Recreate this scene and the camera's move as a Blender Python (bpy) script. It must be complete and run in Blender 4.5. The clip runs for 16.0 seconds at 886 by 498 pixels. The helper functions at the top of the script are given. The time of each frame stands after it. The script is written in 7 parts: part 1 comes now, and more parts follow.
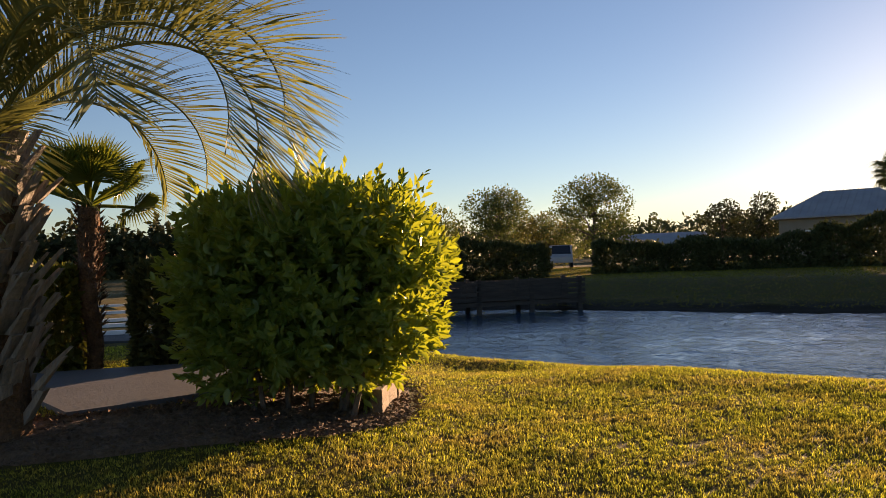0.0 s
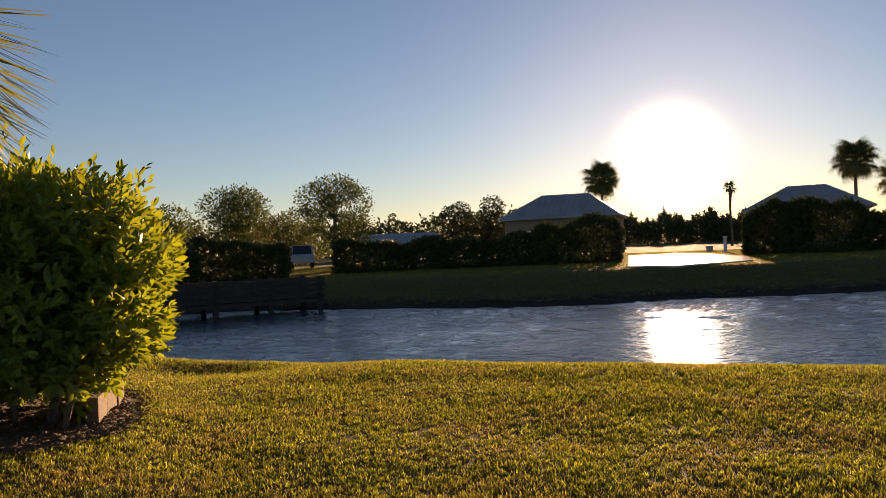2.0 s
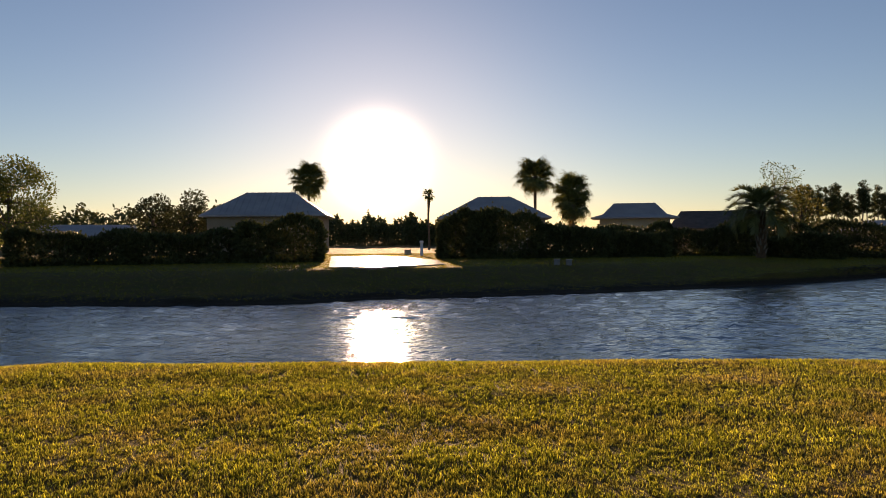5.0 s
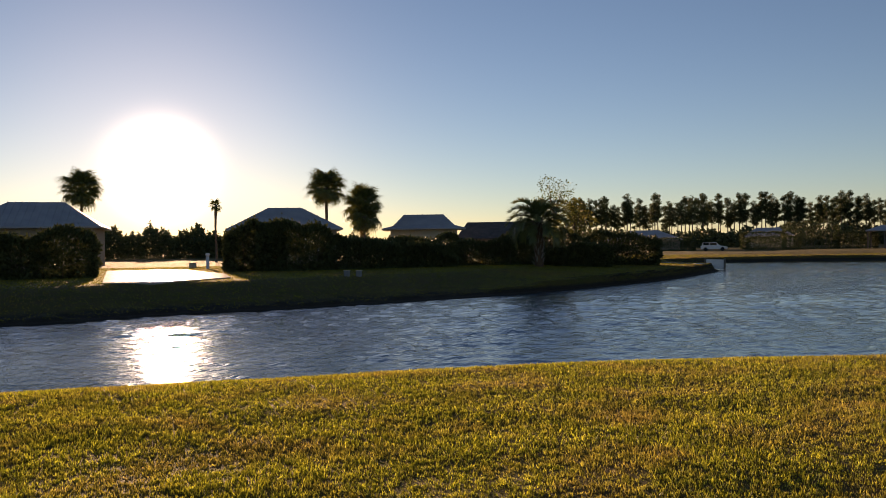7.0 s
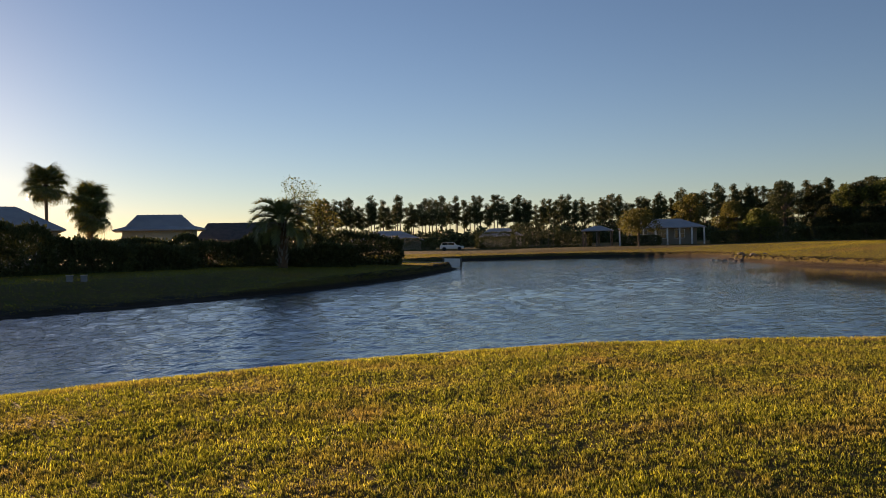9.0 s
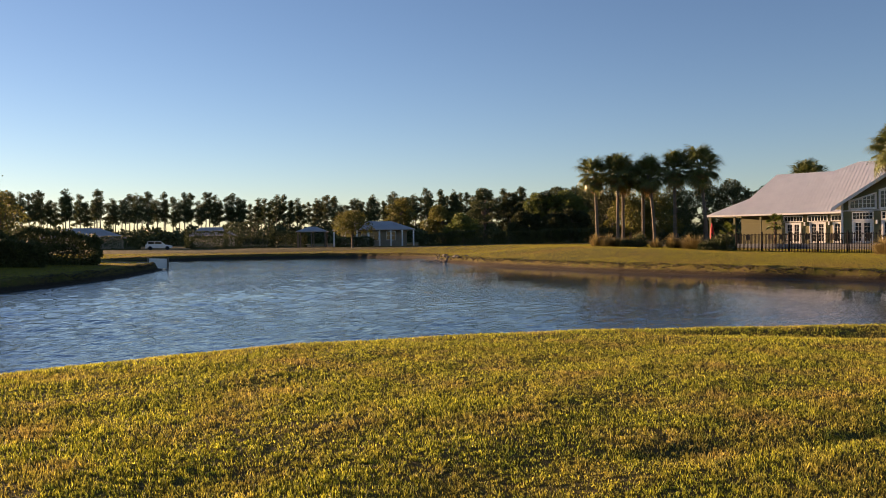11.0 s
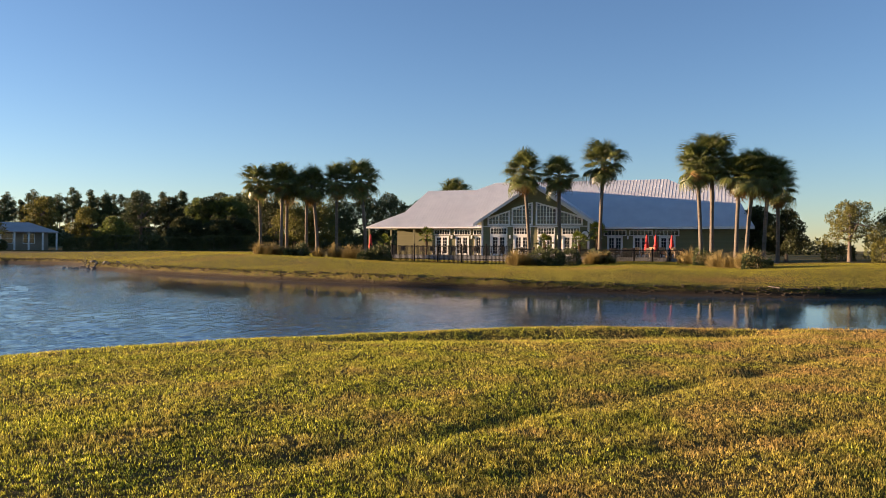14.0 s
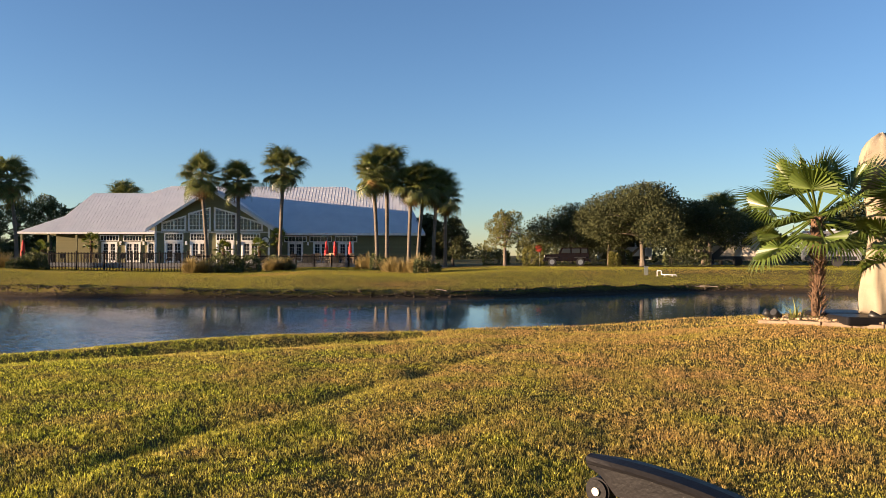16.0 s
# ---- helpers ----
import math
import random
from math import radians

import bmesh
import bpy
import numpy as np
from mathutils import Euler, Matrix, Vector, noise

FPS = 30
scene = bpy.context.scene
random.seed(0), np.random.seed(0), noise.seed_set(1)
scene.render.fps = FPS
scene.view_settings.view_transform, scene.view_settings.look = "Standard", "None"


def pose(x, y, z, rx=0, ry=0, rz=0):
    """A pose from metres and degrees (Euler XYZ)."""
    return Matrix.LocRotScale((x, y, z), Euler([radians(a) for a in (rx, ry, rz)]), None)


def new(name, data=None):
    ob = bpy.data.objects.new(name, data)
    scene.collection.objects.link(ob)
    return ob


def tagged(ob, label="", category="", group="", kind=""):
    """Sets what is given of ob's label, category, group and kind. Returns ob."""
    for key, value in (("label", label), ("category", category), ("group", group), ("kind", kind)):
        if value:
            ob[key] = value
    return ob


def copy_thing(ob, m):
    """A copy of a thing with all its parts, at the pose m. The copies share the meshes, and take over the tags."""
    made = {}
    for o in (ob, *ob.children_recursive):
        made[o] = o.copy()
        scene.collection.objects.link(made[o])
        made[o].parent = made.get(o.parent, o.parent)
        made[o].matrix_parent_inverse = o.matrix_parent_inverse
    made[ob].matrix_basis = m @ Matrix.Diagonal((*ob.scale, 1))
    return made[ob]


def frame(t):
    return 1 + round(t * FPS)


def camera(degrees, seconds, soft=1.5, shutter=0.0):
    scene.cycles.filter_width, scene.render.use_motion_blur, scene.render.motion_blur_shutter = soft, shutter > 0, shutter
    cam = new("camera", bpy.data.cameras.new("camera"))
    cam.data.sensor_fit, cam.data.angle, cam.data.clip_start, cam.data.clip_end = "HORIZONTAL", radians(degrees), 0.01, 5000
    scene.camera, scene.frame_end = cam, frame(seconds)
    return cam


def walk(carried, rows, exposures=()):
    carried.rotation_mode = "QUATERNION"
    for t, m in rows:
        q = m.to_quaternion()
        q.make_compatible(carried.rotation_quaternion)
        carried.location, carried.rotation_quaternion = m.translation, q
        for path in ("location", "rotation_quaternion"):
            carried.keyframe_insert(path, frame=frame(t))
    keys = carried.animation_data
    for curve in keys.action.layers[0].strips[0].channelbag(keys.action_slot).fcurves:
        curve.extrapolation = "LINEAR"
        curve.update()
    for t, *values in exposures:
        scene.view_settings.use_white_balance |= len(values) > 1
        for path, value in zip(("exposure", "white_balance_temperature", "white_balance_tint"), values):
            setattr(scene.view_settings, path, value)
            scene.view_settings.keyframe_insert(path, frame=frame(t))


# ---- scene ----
cam = camera(57.04, 16.0, 0.6)
ROWS = [
    (0.0, 0.000, 0.000, 1.200, 0.00, 0.68, 2.15),
    (0.5, 0.012, -0.004, 1.196, -4.41, 0.58, 2.33),
    (1.0, 0.034, -0.002, 1.189, -8.52, 0.35, 2.57),
    (1.5, 0.060, -0.025, 1.179, -14.21, 0.16, 2.60),
    (2.0, 0.073, -0.041, 1.173, -18.01, -0.02, 2.47),
    (2.5, 0.085, -0.057, 1.173, -22.11, -0.24, 2.17),
    (3.0, 0.110, -0.075, 1.169, -26.60, -0.58, 1.94),
    (3.5, 0.142, -0.090, 1.163, -30.35, -0.71, 1.51),
    (4.0, 0.171, -0.109, 1.167, -33.97, -0.81, 1.02),
    (4.2, 0.181, -0.116, 1.168, -35.38, -0.76, 0.78),
    (6.3, 0.332, -0.206, 1.191, -46.41, -0.17, 0.79),
    (6.5, 0.343, -0.213, 1.192, -49.10, -0.08, 0.82),
    (7.0, 0.365, -0.227, 1.195, -52.88, 0.04, 0.92),
    (7.5, 0.396, -0.240, 1.200, -57.26, -0.01, 1.22),
    (8.0, 0.424, -0.255, 1.195, -62.55, -0.15, 1.47),
    (8.5, 0.438, -0.271, 1.187, -66.01, -0.25, 1.53),
    (9.0, 0.452, -0.296, 1.186, -70.61, -0.26, 1.40),
    (9.5, 0.468, -0.329, 1.186, -75.27, -0.38, 1.21),
    (10.0, 0.483, -0.369, 1.194, -80.64, -0.67, 1.70),
    (10.2, 0.483, -0.382, 1.195, -83.50, -0.70, 1.43),
    (12.3, 0.417, -0.530, 1.187, -97.00, -0.36, 0.30),
    (12.5, 0.412, -0.539, 1.185, -98.91, -0.32, 0.14),
    (13.0, 0.410, -0.563, 1.195, -103.37, -0.16, -0.05),
    (13.5, 0.404, -0.580, 1.193, -109.07, -0.15, -0.37),
    (14.0, 0.400, -0.605, 1.200, -113.63, -0.06, -0.44),
    (14.5, 0.403, -0.632, 1.208, -118.17, 0.09, -0.47),
    (15.0, 0.408, -0.659, 1.210, -123.20, 0.25, -0.32),
    (15.5, 0.419, -0.697, 1.212, -129.75, 0.41, -0.20),
    (16.0, 0.418, -0.735, 1.222, -135.74, 0.46, -0.08),
]
STOPS = [(0.0, 1.62, 7900, 29), (0.5, 1.3, 8100, 31), (1.0, 1.2, 8200, 31), (1.5, 1.15, 8300, 31), (2.0, 1.17, 8300, 31), (3.5, 1.15, 8400, 31), (7.0, 1.18, 8200, 30), (8.5, 1.1, 7800, 28), (9.5, 1.5, 7800, 30), (12.5, 1.84, 7000, 26), (14.0, 2.0, 6800, 23), (16.0, 2.0, 6550, 20)]
walk(cam, [(t, pose(x, y, z, 90 + pitch, roll, yaw)) for t, x, y, z, yaw, pitch, roll in ROWS], STOPS)

# ---- sky and sun ----
SUN_AZ, SUN_EL = 33.9, 5.5  # degrees east of +y, above the horizon
SUN_DIR = Vector((math.sin(radians(SUN_AZ)) * math.cos(radians(SUN_EL)), math.cos(radians(SUN_AZ)) * math.cos(radians(SUN_EL)), math.sin(radians(SUN_EL))))
world = bpy.data.worlds.new("sky")
scene.world = world
world.use_nodes = True
wn, wl = world.node_tree.nodes, world.node_tree.links
wn.clear()
w_out = wn.new("ShaderNodeOutputWorld")
w_bg = wn.new("ShaderNodeBackground")
w_sky = wn.new("ShaderNodeTexSky")
w_sky.sky_type = "NISHITA"
w_sky.sun_disc = False
w_sky.sun_elevation, w_sky.sun_rotation = radians(SUN_EL), radians(SUN_AZ)
w_sky.air_density, w_sky.dust_density, w_sky.ozone_density = 0.94, 0.15, 2.9
w_sky.altitude = 900
w_bg.inputs["Strength"].default_value = 0.064
# the blown-out glow of the low sun itself, part of the sky
w_tc = wn.new("ShaderNodeTexCoord")
w_dot = wn.new("ShaderNodeVectorMath")
w_dot.operation = "DOT_PRODUCT"
w_dot.inputs[1].default_value = SUN_DIR
w_core = wn.new("ShaderNodeMath")
w_core.operation = "POWER"
w_core.inputs[1].default_value = 1500.0
w_halo = wn.new("ShaderNodeMath")
w_halo.operation = "POWER"
w_halo.inputs[1].default_value = 60.0
w_pos = wn.new("ShaderNodeMath")
w_pos.operation = "MAXIMUM"
w_pos.inputs[1].default_value = 0.0
w_big = wn.new("ShaderNodeMath")
w_big.operation = "MULTIPLY"
w_big.inputs[1].default_value = 45.0
w_sum = wn.new("ShaderNodeMath")
w_sum.operation = "MULTIPLY_ADD"
w_sum.inputs[1].default_value = 1.5
w_col = wn.new("ShaderNodeVectorMath")
w_col.operation = "SCALE"
w_col.inputs[0].default_value = (1.0, 0.86, 0.68)
w_add = wn.new("ShaderNodeVectorMath")
w_add.operation = "ADD"
wl.new(w_tc.outputs["Generated"], w_dot.inputs[0])
wl.new(w_dot.outputs["Value"], w_pos.inputs[0])
wl.new(w_pos.outputs[0], w_core.inputs[0])
wl.new(w_pos.outputs[0], w_halo.inputs[0])
wl.new(w_core.outputs[0], w_big.inputs[0])
wl.new(w_halo.outputs[0], w_sum.inputs[0])
wl.new(w_big.outputs[0], w_sum.inputs[2])
wl.new(w_sum.outputs["Value"], w_col.inputs["Scale"])
wl.new(w_sky.outputs["Color"], w_add.inputs[0])
wl.new(w_col.outputs["Vector"], w_add.inputs[1])
wl.new(w_add.outputs["Vector"], w_bg.inputs["Color"])
wl.new(w_bg.outputs["Background"], w_out.inputs["Surface"])
sun_data = bpy.data.lights.new("sun", "SUN")
sun_data.energy, sun_data.angle, sun_data.color = 5.0, radians(0.6), (1.0, 0.74, 0.46)
sun = new("sun", sun_data)
sun.rotation_euler = SUN_DIR.to_track_quat("Z", "Y").to_euler()

# ---- materials ----
def shader(name, rough=0.8, metal=0.0, spec=0.5):
    m = bpy.data.materials.new(name)
    m.use_nodes = True
    b = m.node_tree.nodes["Principled BSDF"]
    b.inputs["Roughness"].default_value, b.inputs["Metallic"].default_value = rough, metal
    b.inputs["Specular IOR Level"].default_value = spec
    return m, m.node_tree.nodes, m.node_tree.links, b


def mix_rgb(nodes, links, fac, a, b):
    n = nodes.new("ShaderNodeMix")
    n.data_type = "RGBA"
    links.new(fac, n.inputs["Factor"])
    for sock, v in ((n.inputs["A"], a), (n.inputs["B"], b)):
        if isinstance(v, tuple):
            sock.default_value = (*v, 1)
        else:
            links.new(v, sock)
    return n.outputs["Result"]


def tex_noise(nodes, links, scale, detail=4.0, coord="Object", stretch=None, rough=0.55):
    tc = nodes.new("ShaderNodeTexCoord")
    n = nodes.new("ShaderNodeTexNoise")
    n.inputs["Scale"].default_value, n.inputs["Detail"].default_value, n.inputs["Roughness"].default_value = scale, detail, rough
    out = tc.outputs[coord]
    if stretch:
        mp = nodes.new("ShaderNodeMapping")
        mp.inputs["Scale"].default_value = stretch
        links.new(out, mp.inputs["Vector"])
        out = mp.outputs["Vector"]
    links.new(out, n.inputs["Vector"])
    return n.outputs["Fac"]


def spread(nodes, links, value, lo, hi, a=0.0, b=1.0):
    n = nodes.new("ShaderNodeMapRange")
    n.inputs["From Min"].default_value, n.inputs["From Max"].default_value = lo, hi
    n.inputs["To Min"].default_value, n.inputs["To Max"].default_value = a, b
    links.new(value, n.inputs["Value"])
    return n.outputs["Result"]


def add_bump(nodes, links, b, height, strength, distance=0.02):
    n = nodes.new("ShaderNodeBump")
    n.inputs["Strength"].default_value, n.inputs["Distance"].default_value = strength, distance
    links.new(height, n.inputs["Height"])
    links.new(n.outputs["Normal"], b.inputs["Normal"])
    return n


def surface(name, c1, c2, scale=3.0, fine=40.0, rough=0.8, metal=0.0, bump=0.3, dist=0.01, stretch=None, spec=0.5):
    """Two tones mixed by a coarse and a fine noise, with fine relief."""
    m, nodes, links, b = shader(name, rough, metal, spec)
    coarse = spread(nodes, links, tex_noise(nodes, links, scale, stretch=stretch), 0.35, 0.65)
    grain = spread(nodes, links, tex_noise(nodes, links, fine, 3.0, stretch=stretch), 0.3, 0.7)
    add = nodes.new("ShaderNodeMath")
    add.operation = "MULTIPLY_ADD"
    links.new(grain, add.inputs[0])
    add.inputs[1].default_value = 0.45
    half = nodes.new("ShaderNodeMath")
    half.operation = "MULTIPLY"
    links.new(coarse, half.inputs[0])
    half.inputs[1].default_value = 0.55
    links.new(half.outputs[0], add.inputs[2])
    links.new(mix_rgb(nodes, links, add.outputs[0], c1, c2), b.inputs["Base Color"])
    if bump:
        add_bump(nodes, links, b, grain, bump, dist)
    return m


def foliage(name, c1, c2, through_col=None, amount=0.35, rough=0.45, spec=0.4, dead=None, south=None, tufts=None):
    """Leaf: each leaf its own tone, light passing through it."""
    m, nodes, links, b = shader(name, rough, 0.0, spec)
    geo = nodes.new("ShaderNodeNewGeometry")
    rnd = geo.outputs["Random Per Island"]
    col = mix_rgb(nodes, links, rnd, c1, c2)
    if dead:
        level = tex_noise(nodes, links, dead[1], 5.0)
        if south:
            # more dead grass towards the south and away from the water
            place = nodes.new("ShaderNodeNewGeometry")
            axes = nodes.new("ShaderNodeVectorMath")
            axes.operation = "DOT_PRODUCT"
            axes.inputs[1].default_value = (-0.5, -0.8, 0.0)
            links.new(place.outputs["Position"], axes.inputs[0])
            more = nodes.new("ShaderNodeMath")
            links.new(spread(nodes, links, axes.outputs["Value"], south[0], south[1], 0.0, south[2]), more.inputs[0])
            links.new(level, more.inputs[1])
            level = more.outputs[0]
        patch = spread(nodes, links, level, dead[2], dead[3])
        col = mix_rgb(nodes, links, patch, col, dead[0])
    if tufts:
        # single tufts stand out pale or dark from their neighbours
        fine = spread(nodes, links, tex_noise(nodes, links, tufts[0], 2.0), 0.38, 0.62, tufts[1], 1.4)
        wide = spread(nodes, links, tex_noise(nodes, links, tufts[0] * 0.35, 2.0), 0.38, 0.62, 0.78, 1.25)
        tone = nodes.new("ShaderNodeVectorMath")
        tone.operation = "SCALE"
        both = nodes.new("ShaderNodeMath")
        both.operation = "MULTIPLY"
        links.new(fine, both.inputs[0])
        links.new(wide, both.inputs[1])
        links.new(col, tone.inputs[0])
        links.new(both.outputs[0], tone.inputs["Scale"])
        col = tone.outputs["Vector"]
    links.new(col, b.inputs["Base Color"])
    tr = nodes.new("ShaderNodeBsdfTranslucent")
    if through_col:
        links.new(mix_rgb(nodes, links, rnd, through_col, tuple(0.75 * c for c in through_col)), tr.inputs["Color"])
    else:
        links.new(col, tr.inputs["Color"])
    mx = nodes.new("ShaderNodeMixShader")
    mx.inputs["Fac"].default_value = amount
    links.new(b.outputs["BSDF"], mx.inputs[1])
    links.new(tr.outputs["BSDF"], mx.inputs[2])
    links.new(mx.outputs["Shader"], nodes["Material Output"].inputs["Surface"])
    return m


def plain(name, c, rough=0.5, metal=0.0, spec=0.5):
    return surface(name, tuple(0.9 * v for v in c), tuple(min(1, 1.08 * v) for v in c), 2.0, 30.0, rough, metal, 0.08, 0.004, None, spec)


def lawn_material():
    m, nodes, links, b = shader("lawn", 0.9, 0, 0.15)
    big = spread(nodes, links, tex_noise(nodes, links, 0.35, 4.0), 0.38, 0.62)
    mid = spread(nodes, links, tex_noise(nodes, links, 2.2, 4.0), 0.35, 0.68)
    fine = tex_noise(nodes, links, 30.0, 4.0, rough=0.7)
    green = mix_rgb(nodes, links, big, (0.065, 0.07, 0.010), (0.105, 0.09, 0.015))
    dry = mix_rgb(nodes, links, mid, green, (0.105, 0.075, 0.025))
    # bare mud of the bank close above the water
    geo = nodes.new("ShaderNodeNewGeometry")
    sep = nodes.new("ShaderNodeSeparateXYZ")
    links.new(geo.outputs["Position"], sep.inputs[0])
    wob = nodes.new("ShaderNodeMath")
    wob.operation = "MULTIPLY_ADD"
    links.new(tex_noise(nodes, links, 1.3, 4.0), wob.inputs[0])
    wob.inputs[1].default_value = 0.25
    links.new(sep.outputs["Z"], wob.inputs[2])
    mud = spread(nodes, links, wob.outputs[0], -0.50, -0.39)
    links.new(mix_rgb(nodes, links, mud, (0.036, 0.027, 0.017), dry), b.inputs["Base Color"])
    add_bump(nodes, links, b, fine, 0.9, 0.05)
    return m


def water_material():
    m, nodes, links, b = shader("pond_water", 0.02, 0.0, 0.75)
    b.inputs["IOR"].default_value = 1.33
    b.inputs["Base Color"].default_value = (0.020, 0.072, 0.118, 1)

    def math_node(kind, a, c):
        n = nodes.new("ShaderNodeMath")
        n.operation = kind
        for sock, v in zip(n.inputs, (a, c)):
            if isinstance(v, float):
                sock.default_value = v
            else:
                links.new(v, sock)
        return n.outputs[0]

    # short wind ripples, their crests across the breeze; the longer ones are in the mesh
    short = tex_noise(nodes, links, 4.2, 3.0, stretch=(1.0, 1.6, 1.0), rough=0.5)
    wrinkle = tex_noise(nodes, links, 13.0, 2.0, stretch=(1.0, 1.3, 1.0))
    ripples = math_node("ADD", math_node("MULTIPLY", short, 0.7), math_node("MULTIPLY", wrinkle, 0.12))
    # calm streaks lie between the ruffled ones
    streaks = spread(nodes, links, tex_noise(nodes, links, 0.09, 3.0, stretch=(1.0, 2.4, 1.0)), 0.36, 0.58, 0.45, 1.0)
    # still water in the lee of the club bank and in the south arm
    geo = nodes.new("ShaderNodeNewGeometry")
    off = nodes.new("ShaderNodeVectorMath")
    off.operation = "DOT_PRODUCT"
    off.inputs[1].default_value = (-0.486, 0.874, 0.0)
    links.new(geo.outputs["Position"], off.inputs[0])
    sep = nodes.new("ShaderNodeSeparateXYZ")
    links.new(geo.outputs["Position"], sep.inputs[0])
    lee = math_node("MAXIMUM", spread(nodes, links, off.outputs["Value"], -26.0, -8.0, 0.07, 1.0), spread(nodes, links, sep.outputs["Y"], -5.0, 4.0, 0.07, 1.0))
    lee = math_node("MULTIPLY", lee, spread(nodes, links, sep.outputs["X"], 80.0, 97.0, 1.0, 0.07))
    add_bump(nodes, links, b, math_node("MULTIPLY", math_node("MULTIPLY", ripples, streaks), lee), 1.0, 0.07)
    return m


LAWN = lawn_material()
WATER = water_material()
FAR_BLADE = foliage("bank_grass_blade", (0.14, 0.145, 0.015), (0.32, 0.285, 0.035), None, 0.4, 0.6, 0.2, ((0.28, 0.18, 0.05), 0.12, 0.52, 0.72))
BLADE = foliage("grass_blade", (0.06, 0.088, 0.008), (0.55, 0.535, 0.06), None, 0.47, 0.6, 0.25, ((0.41, 0.265, 0.085), 1.5, 0.46, 0.86), (-1.5, 4.5, 0.26), (34.0, 0.50))
BUSH_LEAF = foliage("viburnum_leaf", (0.10, 0.195, 0.055), (0.22, 0.35, 0.10), (0.42, 0.46, 0.03), 0.42, 0.32, 0.5)
TREE_LEAF = foliage("tree_leaf", (0.075, 0.105, 0.025), (0.15, 0.17, 0.045), None, 0.3, 0.6, 0.15)
OAK_LEAF = foliage("oak_leaf", (0.036, 0.044, 0.018), (0.076, 0.082, 0.033), None, 0.14, 0.7, 0.1)
AUTUMN_LEAF = foliage("yellowing_leaf", (0.105, 0.11, 0.028), (0.165, 0.15, 0.04), None, 0.3, 0.6, 0.15)
PINE_LEAF = foliage("pine_needles", (0.05, 0.068, 0.028), (0.10, 0.115, 0.045), None, 0.15, 0.6, 0.15)
HEDGE_LEAF = foliage("hedge_leaf", (0.05, 0.066, 0.025), (0.105, 0.115, 0.044), None, 0.14, 0.6, 0.15)
SABAL_LEAF = foliage("cabbage_palm_leaf", (0.08, 0.105, 0.026), (0.17, 0.18, 0.05), None, 0.25, 0.4)
DEAD_LEAF = foliage("dead_palm_leaf", (0.20, 0.12, 0.045), (0.30, 0.18, 0.07), None, 0.3, 0.7, 0.2)
FAN_LEAF = foliage("windmill_palm_leaf", (0.055, 0.09, 0.014), (0.10, 0.14, 0.026), (0.26, 0.29, 0.03), 0.25, 0.38)
PINDO_LEAF = foliage("pindo_palm_leaf", (0.085, 0.115, 0.045), (0.16, 0.185, 0.07), (0.29, 0.29, 0.075), 0.34, 0.4)
SOIL = surface("bank_soil", (0.028, 0.02, 0.012), (0.07, 0.052, 0.03), 6.0, 40.0, 0.95, 0, 0.8, 0.03)
TALL_GRASS = foliage("ornamental_grass", (0.20, 0.16, 0.06), (0.40, 0.31, 0.13), None, 0.3, 0.7, 0.2)
BARK = surface("bark", (0.07, 0.055, 0.042), (0.17, 0.135, 0.10), 3.0, 25.0, 0.95, 0, 0.8, 0.03, (1, 1, 0.25))
PALM_BARK = surface("palm_trunk", (0.085, 0.07, 0.055), (0.18, 0.15, 0.115), 2.0, 22.0, 0.95, 0, 0.8, 0.03, (0.3, 0.3, 2.0))
FIBRE = surface("palm_fibre", (0.06, 0.035, 0.02), (0.22, 0.12, 0.06), 6.0, 45.0, 0.95, 0, 0.9, 0.03)
BOOT = surface("palm_boot", (0.15, 0.13, 0.105), (0.36, 0.31, 0.25), 5.0, 40.0, 0.9, 0, 0.7, 0.02, (1, 1, 0.3))
MULCH = surface("mulch", (0.09, 0.058, 0.038), (0.25, 0.165, 0.10), 9.0, 50.0, 0.95, 0, 0.9, 0.03)
CONCRETE = surface("concrete", (0.16, 0.165, 0.17), (0.23, 0.23, 0.235), 1.2, 35.0, 0.55, 0, 0.25, 0.006)
ASPHALT = surface("asphalt", (0.04, 0.04, 0.042), (0.075, 0.072, 0.07), 1.0, 60.0, 0.85, 0, 0.4, 0.01)
BLOCK = surface("concrete_block", (0.14, 0.10, 0.065), (0.23, 0.17, 0.115), 5.0, 60.0, 0.9, 0, 0.5, 0.008)
STONE = surface("river_stone", (0.24, 0.17, 0.10), (0.42, 0.33, 0.22), 8.0, 40.0, 0.7, 0, 0.3, 0.006)
ROCK = surface("riprap_rock", (0.08, 0.07, 0.06), (0.19, 0.17, 0.145), 3.0, 20.0, 0.9, 0, 0.6, 0.03)
OLIVE = surface("olive_siding", (0.14, 0.132, 0.06), (0.185, 0.172, 0.082), 0.8, 20.0, 0.75, 0, 0.2, 0.01, (0.2, 0.2, 6.0))
TRIM = plain("white_trim", (0.78, 0.76, 0.72), 0.5)
METAL_ROOF = surface("galvanised_roof", (0.55, 0.56, 0.58), (0.68, 0.68, 0.69), 0.7, 12.0, 0.45, 0.15, 0.1, 0.01)
CREAM = surface("cream_stucco", (0.46, 0.40, 0.29), (0.56, 0.49, 0.36), 0.8, 25.0, 0.85, 0, 0.3, 0.01)
TAN = surface("tan_stucco", (0.27, 0.21, 0.15), (0.35, 0.28, 0.20), 0.8, 25.0, 0.85, 0, 0.3, 0.01)
SHINGLE = surface("dark_shingle", (0.05, 0.045, 0.042), (0.11, 0.095, 0.085), 1.5, 25.0, 0.9, 0, 0.5, 0.02)
GLASS = shader("dark_window", 0.04, 0.0, 0.6)[0]
